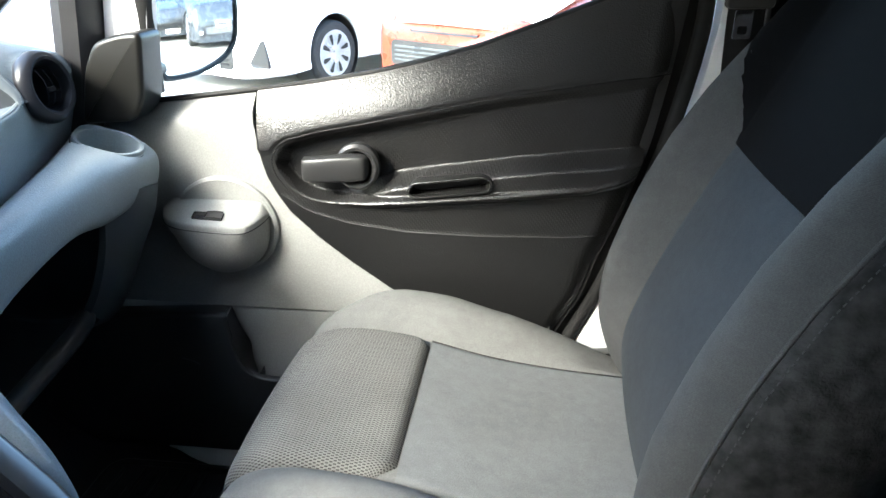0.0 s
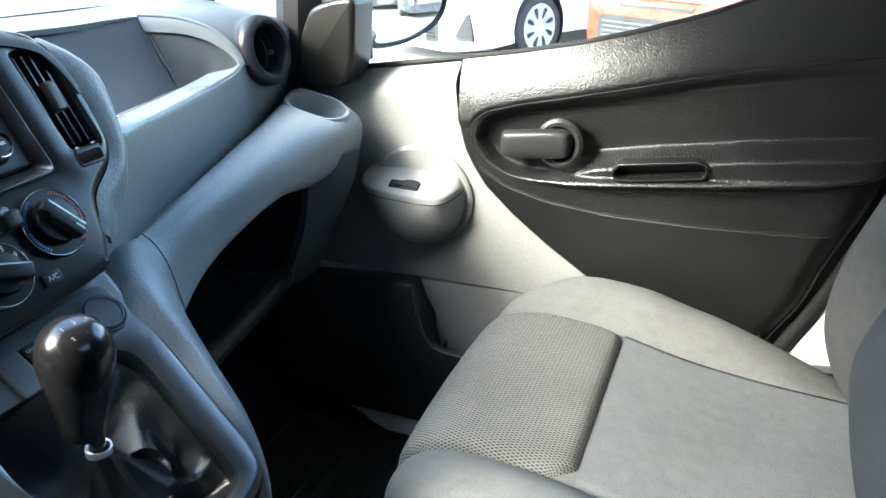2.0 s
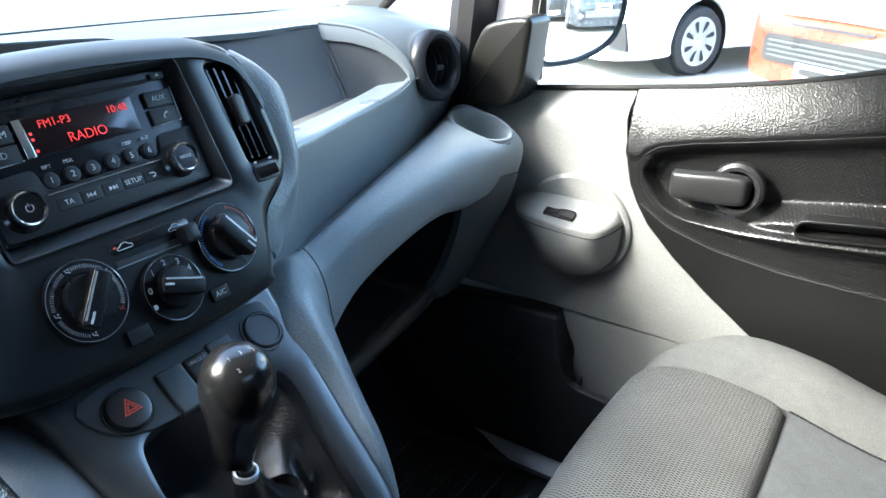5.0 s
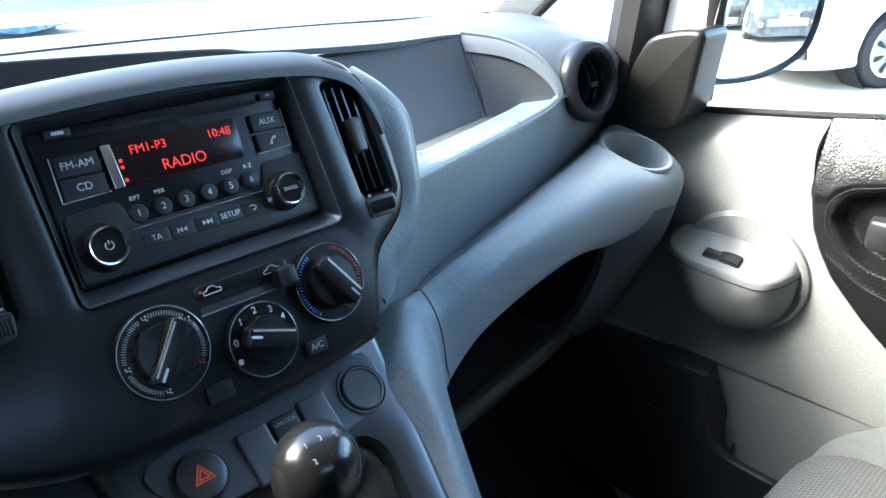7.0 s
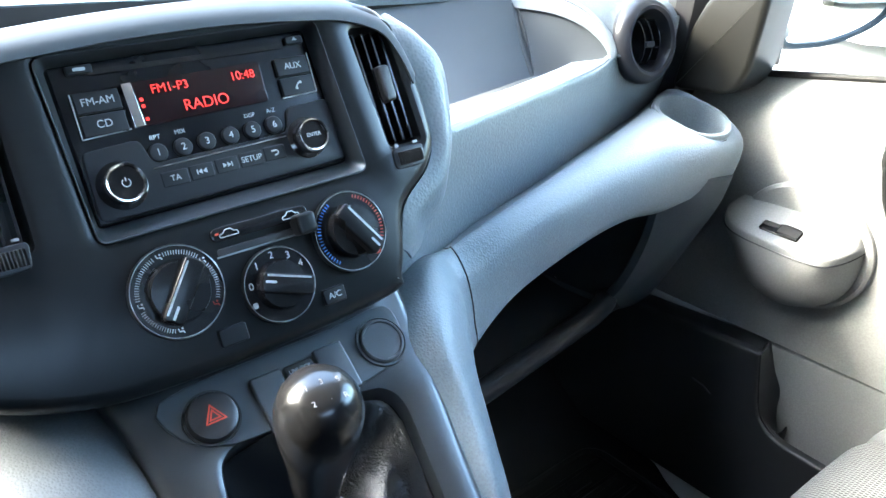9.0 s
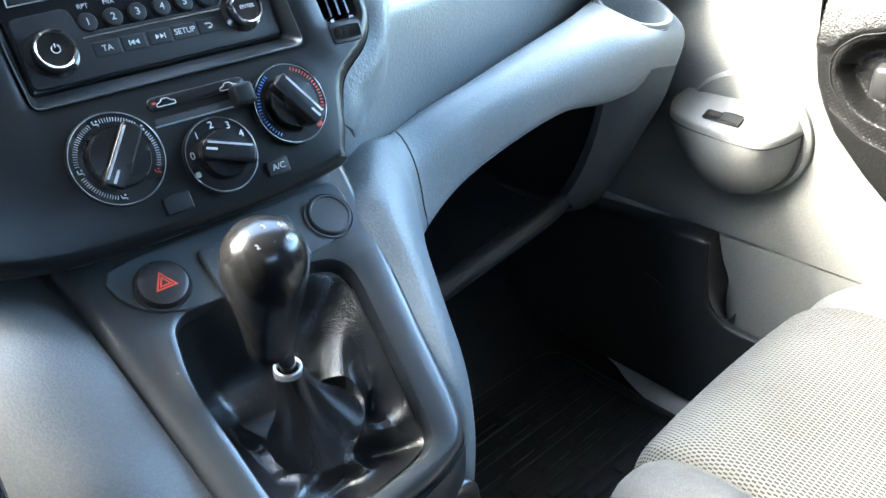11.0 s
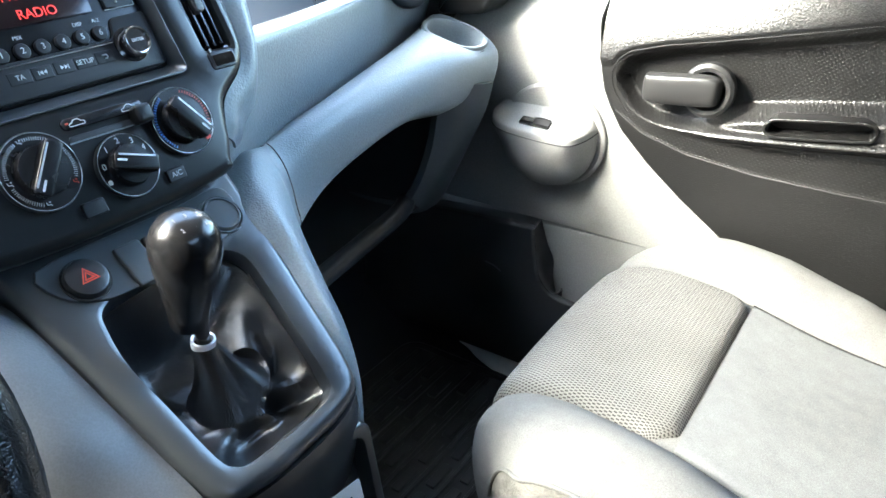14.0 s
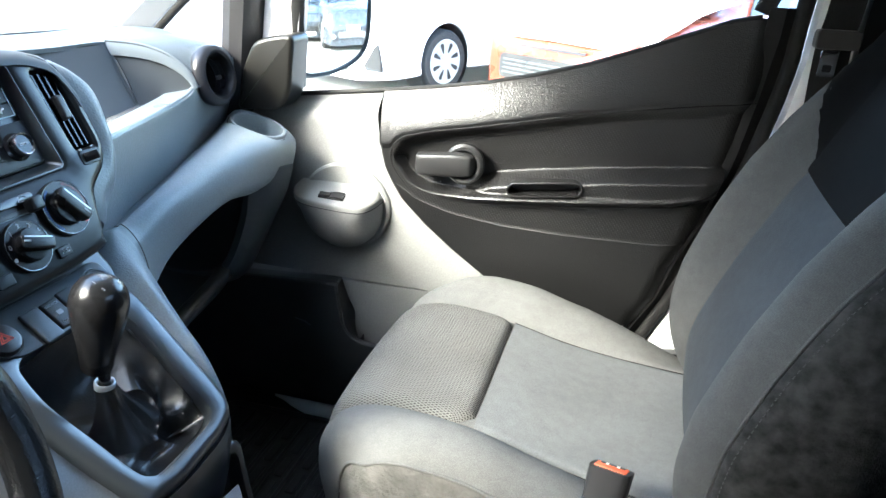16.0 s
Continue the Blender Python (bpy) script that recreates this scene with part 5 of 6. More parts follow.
marks(SF, 0.0625, -0.0385, 0.0228, 120, 230, 22, INK_BLUE, d3)
marks(SF, 0.0625, -0.0385, 0.0228, 70, -45, 22, INK_RED, d3)
for a, m in ((103, INK), (185, INK), (256, INK), (36, INK), (-36, INK_RED)):
    u, v = -0.0595 + 0.0232 * math.cos(radians(a)), -0.042 + 0.0232 * math.sin(radians(a))
    sy = part("dial_symbol", tube([SF.map(u - 0.0012, v + 0.0016, 0.0052), SF.map(u - 0.0008, v - 0.0004, 0.0052), SF.map(u + 0.0014, v - 0.0006, 0.0052), SF.map(u + 0.0018, v - 0.0018, 0.0052)], 0.0004, 6), m, d1)
    part("dial_symbol", disc_lathe(SF, [(0.0006, 0.005), (0.0006, 0.0056)], sides=10, a=u + 0.0012, b=v + 0.0012), m, d1)
for u, v, r in ((-0.0595, -0.042, 0.0275), (0.0025, -0.0575, 0.024), (0.0625, -0.0385, 0.027)):
    part("dial_edge", tube([SF.map(u + r * 1.0 * math.cos(a), v + r * 1.0 * math.sin(a), 0.0052) for a in np.linspace(0, 2 * math.pi, 57)[:-1]], 0.0003, 5, closed=True), SILVER, dash, "fine bright ring round the dial")
part("dial_symbol", plate(SF, rounded(0.005, 0.0028, 0.001, 0.078, -0.0575), 0.0004, 0, top=0.0055), INK_RED, d3)
part("dial_symbol", plate(SF, rounded(0.0032, 0.0036, 0.001, -0.0175, -0.0655), 0.0004, 0, top=0.0055), INK, d2)
# recirculation slider
slp = part("slider_panel", plate(SF, rounded(0.067, 0.0085, 0.004, 0.003, -0.0165), 0.002, 0.0008, top=0.0022), GLOSS, dash, "air slider strip with car symbols")
for u in (-0.019, 0.024):
    part("car_symbol", tube([SF.map(p.x, p.y, 0.0026) for p in soften([(u - 0.006, -0.0187), (u + 0.006, -0.0187), (u + 0.006, -0.0165), (u + 0.0035, -0.0162), (u + 0.0018, -0.0143), (u - 0.002, -0.0143), (u - 0.0036, -0.0163), (u - 0.006, -0.0168)], 0.0006, 2)], 0.00032, 5, closed=True), INK, slp)
part("red_dot", plate(SF, rounded(0.0024, 0.0014, 0.0006, -0.0265, -0.0160), 0.001, 0, top=0.0028), INK_RED, slp)
part("slider_track", plate(SF, rounded(0.058, 0.0045, 0.002, 0.0, -0.0275), 0.003, 0.0006, top=0.0012), BLACK, slp)
part("slider_edge", tube([SF.map(-0.03, -0.0302, 0.001), SF.map(0.028, -0.0302, 0.001)], 0.0006, 6), GREY_SOFT, slp)
part("slider_tab", plate(SF, rounded(0.014, 0.014, 0.003, 0.030, -0.0245), 0.012, 0.0025, top=0.012), STACK, slp, "grey slider tab")
ac = part("push_button", plate(SF, rounded(0.0165, 0.0105, 0.0015, 0.038, -0.0762), 0.004, 0.001, top=0.003), KEYCAP, dash, "square air conditioning button")
words("A/C", SF, 0.038, -0.0762, 0.006, INK, ac, 0.0032)
part("push_button", plate(SF, rounded(0.018, 0.0115, 0.0015, -0.035, -0.078), 0.004, 0.001, top=0.003), KEYCAP, dash, "blank square button")

# ---- the radio ----
RF = Frame(SF.map(0, 0, -0.012), SF.u, SF.v)
radio = thing("car_radio", SF.map(0, 0.05, -0.03), "black double-height car radio with red lit display", "radio")
part("radio_face", plate(RF, soften(mm([(-88, 101), (80, 104.5), (84.5, 9), (-86.5, 6)]), 0.003), 0.03, 0.002), RADIO, radio)
part("face_lower", plate(RF, soften(mm([(-84, 50), (-50, 52), (-46, 36), (46, 37.5), (50, 54), (82, 55), (83.5, 11), (-85, 8)]), 0.005), 0.004, 0.0012, top=0.0022), KEYCAP, radio)
part("disc_slot", plate(RF, rounded(0.128, 0.0034, 0.001, -0.003, 0.0952), 0.001, 0, top=0.0012), GLOSS, radio)


def key(u, v, w, h, text="", size=0.0062, bevel=0.0008, r=0.001, name="radio_key"):
    k = part(name, plate(RF, rounded(w / 1000, h / 1000, r, u / 1000, v / 1000), 0.003, bevel, top=0.0026), KEYCAP, radio)
    if text:
        words(text, RF, u / 1000, v / 1000, size, INK, k, 0.0029)
    return k


key(-66, 77.8, 26, 12.6, "FM-AM", 0.0064)
key(-66, 64.2, 26, 12.6, "CD", 0.0064)
key(63, 80.6, 24.5, 12.4, "AUX", 0.0060)
k = key(63, 67.0, 24.5, 12.4)
part("phone_symbol", tube([RF.map(0.0612, 0.0645, 0.003), RF.map(0.0618, 0.0668, 0.003), RF.map(0.0635, 0.0685, 0.003), RF.map(0.0655, 0.0690, 0.003)], [0.0011, 0.0006, 0.0006, 0.0011], 6), INK, k)
k = key(-70.5, 97.4, 15, 5.2)
part("key_symbol", plate(RF, rounded(0.007, 0.002, 0.0008, -0.0705, 0.0974), 0.0004, 0, top=0.003), INK, k)
k = key(70, 97.8, 13, 5.2)
part("eject_symbol", plate(RF, [(0.0682, 0.0975), (0.0718, 0.0975), (0.07, 0.0993)], 0.0004, 0, top=0.003), INK, k)
for line in ([(-80.5, 57), (-52, 58.5)], [(-80.5, 57), (-80, 84)], [(49.5, 60), (76, 61)], [(76, 61), (76.5, 88)]):
    part("key_edge", tube([RF.map(a / 1000, b / 1000, 0.002) for a, b in line], 0.0004, 6), SILVER, radio)
for n, u in enumerate((-41.3, -25.5, -10.0, 6.2, 21.8, 37.4)):
    v = 41.4 + n * 0.55
    b = part("preset_button", disc_lathe(RF, [(0.0058, 0.0), (0.0058, 0.0022), (0.0052, 0.0030), (0.0044, 0.0032)], sides=24, a=u / 1000, b=v / 1000), KEYCAP, radio, "round numbered preset button")
    words(str(n + 1), RF, u / 1000, v / 1000, 0.0062, INK, b, 0.0034)
    t = ("RPT", "MIX", "", "", "DISP", "A-Z")[n]
    if t:
        words(t, RF, u / 1000 + 0.0005, v / 1000 + 0.0095, 0.0040, INK, radio, 0.0024)
part("radio_trim", tube([RF.map(-0.0475, 0.0327, 0.0024), RF.map(0.0432, 0.0350, 0.0024)], 0.0006, 6), CHROME, radio, "thin chrome line")
for u, w, t in ((-36, 17, "TA"), (-19, 15.5, ""), (-2, 15.5, ""), (15, 16.5, "SETUP"), (32, 15.5, "")):
    k = key(u, 24.4 + (u + 36) * 0.022, w, 9.5, t, 0.0052)
    uu, vv = u / 1000, (24.4 + (u + 36) * 0.022) / 1000
    if u in (-19, -2):
        s = -1 if u == -19 else 1
        for o in (-0.0018, 0.0012):
            part("skip_symbol", plate(RF, ccw([(uu + s * o - s * 0.0012, vv - 0.0016), (uu + s * o + s * 0.0014, vv), (uu + s * o - s * 0.0012, vv + 0.0016)]), 0.0003, 0, top=0.003), INK, k)
        part("skip_symbol", plate(RF, rounded(0.0007, 0.0032, 0.0002, uu + s * 0.0031, vv), 0.0003, 0, top=0.003), INK, k)
    if u == 32:
        part("return_symbol", tube([RF.map(uu - 0.0024, vv + 0.0014, 0.003), RF.map(uu + 0.0012, vv + 0.0014, 0.003), RF.map(uu + 0.0024, vv, 0.003), RF.map(uu + 0.0012, vv - 0.0015, 0.003), RF.map(uu - 0.0006, vv - 0.0015, 0.003)], 0.0005, 6), INK, k)
disp = part("display", plate(RF, soften(mm([(-50, 85.5), (40, 87), (39, 60.5), (-49, 58.5)]), 0.001), 0.004, 0.0004, top=0.0024), LCD_BACK, radio, "dark display with red lettering")
part("display_trim", plate(RF, mm([(-50.8, 85.5), (-44.8, 85.6), (-43.6, 58.9), (-50, 58.4)]), 0.003, 0.0004, top=0.0032), CHROME, radio, "bright strip beside the display")
words("FM1-P3", RF, -0.0345, 0.0795, 0.0078, LCD, disp, 0.0026, "LEFT")
words("10:48", RF, 0.0345, 0.0795, 0.0078, LCD, disp, 0.0026, "RIGHT")
words("RADIO", RF, -0.0025, 0.0665, 0.0098, LCD, disp, 0.0026)
for v in (0.0745, 0.0705, 0.0625):
    part("display_dot", plate(RF, rounded(0.0022, 0.0022, 0.0006, -0.0415, v), 0.0003, 0, top=0.0027), LCD, disp)
for u, v, r, t in ((-67.5, 27.0, 12.8, ""), (58.0, 31.0, 12.2, "ENTER")):
    r /= 1000
    uu, vv = u / 1000, v / 1000
    kn = part("radio_knob", disc_lathe(RF, [(r * 1.15, 0.001), (r * 1.15, 0.003), (r * 0.93, 0.004), (r * 0.93, 0.010), (r * 0.86, 0.0135), (r * 0.80, 0.0135), (r * 0.74, 0.0125)], sides=44, a=uu, b=vv), GLOSS, radio, "round black radio knob")
    part("knob_ring", lathe(RF, [(r * 0.93, 0.0095), (r * 0.94, 0.0125), (r * 0.87, 0.0148), (r * 0.80, 0.0142), (r * 0.78, 0.0128)], sides=44, a=uu, b=vv), CHROME, kn, "chrome ring")
    if t:
        words(t, RF, uu, vv, 0.0036, INK, kn, 0.0137)
    else:
        part("power_symbol", tube([RF.map(uu + 0.0024 * math.sin(a), vv + 0.0024 * math.cos(a), 0.0137) for a in np.linspace(0.6, 5.7, 14)], 0.0003, 6), INK, kn)
        part("power_symbol", tube([RF.map(uu, vv + 0.0008, 0.0137), RF.map(uu, vv + 0.0032, 0.0137)], 0.0003, 6), INK, kn)

# ---- centre console ----
console = thing("centre_console", (-0.38, CY, 0.55), "grey centre console around the gear lever", "console")


def cm(pts):
    return [(a / 1000, -b / 1000) for a, b in pts]


CO = cm([(-115, -50), (-112, -34), (-106, 4), (-99, 64), (-90, 145), (-84, 180), (-76, 193), (-38, 198), (35, 194), (60, 187), (71, 175), (77, 153), (85, 100), (100, 20), (108, -34), (110, -50)])
WELL = smooth_line([(a, b, 0) for a, b in cm([(-68, 40), (-62, 26), (-45, 20), (-15, 18), (39, 25), (55, 31), (61, 46), (57, 80), (53, 108), (45, 160), (38, 172), (20, 177), (-42, 178), (-58, 173), (-65, 160), (-69, 112), (-72, 70)])], 4, closed=True)
part("console_frame", plate(CF, soften(CO, 0.012), 0.03, 0.009, holes=[WELL], hole_depth=0.028), CONSOLE, console, "satin dark grey lever surround")
bp = part("switch_strip", plate(CF, smooth_line([(a, b, 0) for a, b in cm([(-85, -22), (-20, -26), (40, -26), (84, -28), (88, -6), (80, 9), (60, 17), (0, 22), (-40, 22), (-62, 18), (-82, 4)])], 3, closed=True), 0.003, 0.0012, top=0.0022), STRIP, console, "grey switch strip above the lever")


def c_key(u0, u1, v0, v1, name="switch_blank"):
    return part(name, plate(CF, rounded((u1 - u0) / 1000, (v1 - v0) / 1000, 0.002, (u0 + u1) / 2000, -(v0 + v1) / 2000), 0.006, 0.0018, top=0.0055), STRIP, console, "blank rounded switch cover" if name == "switch_blank" else "black lock switch")


c_key(-30.5, -8.5, -13, 24)
lock = c_key(-6.5, 14, -12, 19, "lock_switch")
lock.data.materials[0] = BLACK
words("UNLOCK", CF, 0.0038, 0.0065, 0.0040, INK, lock, 0.0058)
words("LOCK", CF, 0.0038, -0.0140, 0.0040, INK, lock, 0.0058)
part("lock_symbol", plate(CF, rounded(0.007, 0.005, 0.001, 0.004, -0.0035), 0.0004, 0, top=0.006), INK, lock)
c_key(16.5, 39, -15, 21)
hz = part("hazard_switch", disc_lathe(CF, [(0.0158, 0.0), (0.0158, 0.006), (0.0148, 0.0085), (0.0125, 0.0095)], sides=44, a=-0.0603, b=0.0), BLACK, console, "round black hazard switch")
part("hazard_ring", lathe(CF, [(0.0178, 0.001), (0.0178, 0.004), (0.0165, 0.004), (0.0162, 0.0)], sides=44, a=-0.0603, b=0.0), BLACK, hz)
tri = bmesh.new()
def tri_pt(k, r):
    a = radians(90 + 120 * k)
    return CF.map(-0.0603 + r * math.cos(a), -0.001 + r * math.sin(a), 0.0098)
for r0, r1 in ((0.0082, 0.0062), (0.0048, 0.0028)):
    A = [tri.verts.new(tri_pt(k, r0)) for k in range(3)]
    B = [tri.verts.new(tri_pt(k, r1)) for k in range(3)]
    for k in range(3):
        tri.faces.new((A[k], A[(k + 1) % 3], B[(k + 1) % 3], B[k]))
part("hazard_triangle", tri, INK_RED, hz, smooth=False)
soc = part("socket_cap", disc_lathe(CF, [(0.0165, 0.0), (0.0165, 0.005), (0.0155, 0.0062), (0.0142, 0.0062), (0.0138, 0.0052)], sides=44, a=0.068, b=0.0025), STRIP, console, "round power socket cap")
part("socket_ring", lathe(CF, [(0.0192, 0.001), (0.0190, 0.004), (0.0178, 0.004), (0.0176, 0.0)], sides=44, a=0.068, b=0.0025), STRIP, soc)

# sides of the console
def on(u, v, h=0.0):
    return CF.map(u / 1000, -v / 1000, h)


# rear face below the lever and its pocket
rf = []
for u, v in ((-84, 186), (-70, 196), (-38, 200), (0, 200), (35, 197), (58, 190), (70, 180), (76, 160)):
    p = on(u, v, -0.012)
    rf.append([p, p + Vector((0.001, 0, -0.02)), p + Vector((-0.004, 0, -0.06)), p + Vector((-0.03, 0, -0.18)), p + Vector((-0.06, 0, -0.40))])
part("console_rear", loft(rf, 3, 4, thick=0.004), CONSOLE, console, "dark rear face of the console")
PK = Frame((-0.300, 0.42, 0.86), (0, 1, 0), (-0.16, 0, 0.98))
part("console_pocket", plate(PK, rounded(0.10, 0.13, 0.016, 0.0, -0.02), 0.02, 0.004, holes=[rounded(0.078, 0.10, 0.012, 0.0, -0.016)], hole_depth=0.018, floor=True), CONSOLE, console, "open pocket with a bright edge")
card = thing("paper_card", (-0.30, 0.40, 0.80), "white printed card in the console pocket", "card")
PC2 = Frame((-0.296, 0.408, 0.865), (0.1, 1, -0.05), (-0.25, 0.05, 0.97))
part("card_sheet", plate(PC2, rounded(0.05, 0.075, 0.002, 0, -0.03), 0.0006, 0, top=0.006), PAPER, card, smooth=False)
for k, w in enumerate((0.034, 0.026, 0.034, 0.02)):
    part("print_bar", plate(PC2, rounded(w, 0.0022, 0.0004, -0.004, -0.004 - k * 0.006), 0.0003, 0, top=0.0067), BLACK, card, smooth=False)

# driver's knee panel left of the console
kn_rows = [
    [(-0.52, 0.285, 1.062), (-0.53, 0.24, 1.075), (-0.54, 0.20, 1.078), (-0.56, 0.10, 1.06), (-0.58, -0.25, 1.06)],
    [(-0.455, 0.288, 1.046), (-0.45, 0.245, 1.064), (-0.455, 0.205, 1.062), (-0.50, 0.12, 1.03), (-0.55, -0.25, 1.02)],
    [(-0.400, 0.296, 1.005), (-0.390, 0.256, 1.018), (-0.400, 0.218, 1.008), (-0.46, 0.14, 0.965), (-0.54, -0.25, 0.95)],
    [(-0.355, 0.303, 0.968), (-0.354, 0.266, 0.974), (-0.368, 0.232, 0.955), (-0.44, 0.16, 0.905), (-0.56, -0.25, 0.89)],
    [(-0.315, 0.309, 0.935), (-0.328, 0.276, 0.935), (-0.350, 0.246, 0.908), (-0.43, 0.18, 0.855), (-0.60, -0.25, 0.84)],
    [(-0.30, 0.312, 0.885), (-0.322, 0.286, 0.882), (-0.355, 0.26, 0.848), (-0.43, 0.20, 0.80), (-0.65, -0.25, 0.79)],
    [(-0.34, 0.315, 0.75), (-0.365, 0.298, 0.75), (-0.40, 0.275, 0.72), (-0.46, 0.22, 0.70), (-0.72, -0.25, 0.70)],
    [(-0.37, 0.315, 0.56), (-0.40, 0.302, 0.56), (-0.43, 0.285, 0.56), (-0.48, 0.24, 0.56), (-0.75, -0.25, 0.56)],
]
part("knee_panel", loft(kn_rows, 6, 6, thick=0.004), KNEE, dash, "pale grey grained knee panel")

# ---- gear lever ----
gear = thing("gear_lever", (-0.36, 0.385, 0.95), "black gear lever with leather gaiter and round knob", "gear lever")
GB, GT = Vector((-0.388, 0.378, 1.006)), Vector((-0.372, 0.366, 1.092))
ax = (GT - GB).normalized()
GF = Frame(GT, (0, 1, 0), ax.cross(Vector((0, 1, 0))) * -1)
if GF.n.dot(ax) < 0:
    GF = Frame(GT, (0, 1, 0), ax.cross(Vector((0, 1, 0))))
part("gear_knob", disc_lathe(GF, [(0.0115, -0.066), (0.0135, -0.064), (0.0150, -0.052), (0.0180, -0.034), (0.0226, -0.015), (0.0248, 0.0), (0.0246, 0.008), (0.0224, 0.0165), (0.0180, 0.0235), (0.0115, 0.028), (0.005, 0.0295)], sides=48), KNOB, gear, "pear-shaped gloss black knob")
part("gear_shaft", tube([GB - ax * 0.03, GT - ax * 0.06], 0.0056, 16), GLOSS, gear, "black steel shaft")
part("gear_collar", lathe(Frame(GB, GF.u, GF.v), [(0.0092, -0.006), (0.0096, -0.002), (0.0092, 0.0006), (0.0084, 0.0010), (0.0074, 0.0004), (0.0070, -0.004)], sides=36), SILVER, gear, "bright collar")
NF = Frame(GT + Vector((0.0115, -0.001, 0.0235)), (0.1, 0.98, -0.05), (-0.88, 0.05, 0.45))
for s, a, b in (("1", -0.009, 0.005), ("3", 0.0, 0.006), ("5", 0.009, 0.005), ("2", -0.009, -0.005), ("4", 0.0, -0.004), ("R", 0.009, -0.005)):
    words(s, NF, a, b, 0.0046, INK_WORN, gear, 0.0034 - 9.0 * (a * a + b * b))
# gaiter: folds hang from the collar to the well's edge
well = [Vector((p.x, p.y)) for p in smooth_line([(a, b, 0) for a, b in cm([(-68, 44), (-62, 27), (-40, 22), (0, 20), (39, 27), (57, 36), (60, 60), (53, 108), (45, 160), (34, 173), (0, 177), (-42, 178), (-60, 170), (-67, 150), (-69, 112), (-71, 75)])], 6, closed=True)]
g_rows = []


def ridge(ang, at, w):
    """A soft fold about one bearing round the lever."""
    d = (ang - at + math.pi) % (2 * math.pi) - math.pi
    return math.exp(-(d / w) ** 2)


for t in np.linspace(0, 1, 60):
    line = []
    for p in well:
        ang = math.atan2(p.y + 0.098, p.x + 0.006)
        spoke = GF.u * math.cos(ang) + GF.v * math.sin(ang)
        foot = CF.map(p.x, p.y, -0.014)
        side_ = max(0.0, math.cos(ang))
        knee = GB - ax * (0.050 - 0.014 * side_) - CF.v * 0.020 + spoke * (0.030 + 0.012 * side_ * max(0.0, math.cos(ang - 0.5)))
        if t < 0.40:
            k = t / 0.40
            q = (GB - ax * 0.004 + spoke * 0.0096).lerp(knee, k)
            q += spoke * ((0.0022 * ridge(ang, -0.75, 0.3) + 0.0016 * ridge(ang, -1.75, 0.35) - 0.002 * ridge(ang, -1.2, 0.3) - 0.003 * ridge(ang, 0.25, 0.4)) * math.sin(math.pi * k / 1.3) - 0.0035 * math.sin(math.pi * k))
        else:
            k = (t - 0.40) / 0.60
            q = knee.lerp(foot, k)
            bow = math.sin(math.pi * k)
            edge = math.sin(math.pi * min(1.0, 0.25 + 0.75 * k)) ** 0.7 if k < 1 else 0.0
            lift = -0.016 * bow
            lift += 0.020 * ridge(ang, 0.55, 0.50) * edge + 0.007 * ridge(ang, -0.12, 0.30) * bow
            lift -= 0.006 * ridge(ang, -0.42, 0.16) * bow
            lift += 0.014 * ridge(ang, -0.78, 0.17) * edge
            lift -= 0.005 * ridge(ang, -1.05, 0.14) * bow
            lift += 0.010 * ridge(ang, -1.35, 0.14) * (1 - k) * bow * 1.5
            lift += 0.010 * ridge(ang, -2.3, 0.22) * bow + 0.014 * ridge(ang, 2.75, 0.14) * bow * (1 - 0.5 * k)
            lift -= 0.010 * ridge(ang, 2.2, 0.5) * bow
            lift += (0.0005 * math.sin(9 * ang + 5 * k) + 0.0003 * math.sin(17 * ang - 7 * k)) * bow
            q += CF.n * lift
        line.append(q)
    g_rows.append(line)
part("gaiter", rows_mesh(g_rows, closed_u=True), LEATHER, gear, "creased black leather gaiter")
part("gaiter_stitching", tube([on(57, 52, -0.008), on(53, 85, -0.009), on(49, 120, -0.010), on(45, 150, -0.011)], 0.001, 6), LEATHER, gear)

# ---- passenger seat ----
seat = thing("passenger_seat", (0.0, 0.767, 0.55), "grey cloth front seat with a perforated front panel", "seat")
SY = 0.767
HC = 0.147                       # half the width between the cushion's seams
CP = smooth_line([(-0.205, 0.64), (-0.235, 0.70), (-0.262, 0.76), (-0.270, 0.805), (-0.260, 0.842), (-0.232, 0.864), (-0.19, 0.872), (-0.14, 0.869), (-0.085, 0.860), (0.0, 0.838), (0.09, 0.823), (0.18, 0.815), (0.25, 0.81)], 8)
CP = [Vector((p[0], p[1])) for p in CP]
LIFT = curve_of([(-0.27, 0.002), (-0.235, 0.010), (-0.19, 0.020), (-0.14, 0.029), (-0.07, 0.034), (0.016, 0.031), (0.06, 0.023), (0.10, 0.013), (0.15, -0.004), (0.20, -0.020), (0.30, -0.03)])


def cushion(i, d):
    """A point of the cushion: i along its profile, d across from its middle."""
    p = CP[i]
    q = CP[min(i + 1, len(CP) - 1)] - CP[max(i - 1, 0)]
    nrm = Vector((-q.y, q.x)).normalized()
    a = abs(d)
    spread = 1 + 0.075 * step((p.x + 0.09) / 0.26)
    h = HC * spread
    if a < h:
        out = 0.005 * (1 - (a / h) ** 2)
    else:
        out = LIFT(p.x) * math.sin(min((a - h) / 0.058, 1.0) * math.pi / 2)
        out -= 0.022 * max(0.0, (a - 0.212) / 0.046) ** 2.4
    out -= 0.0045 * max(0.0, 1 - abs(a - h) / 0.007)
    fr_ = 1 - 0.10 * step((-0.2 - p.x) / 0.06) * step((a - 0.17) / 0.09)
    pull = 0.03 * step((a - 0.17) / 0.09) * step((-0.13 - p.x) / 0.1)
    return Vector((p.x + nrm.x * out + pull, SY + d * fr_, p.y + nrm.y * out))


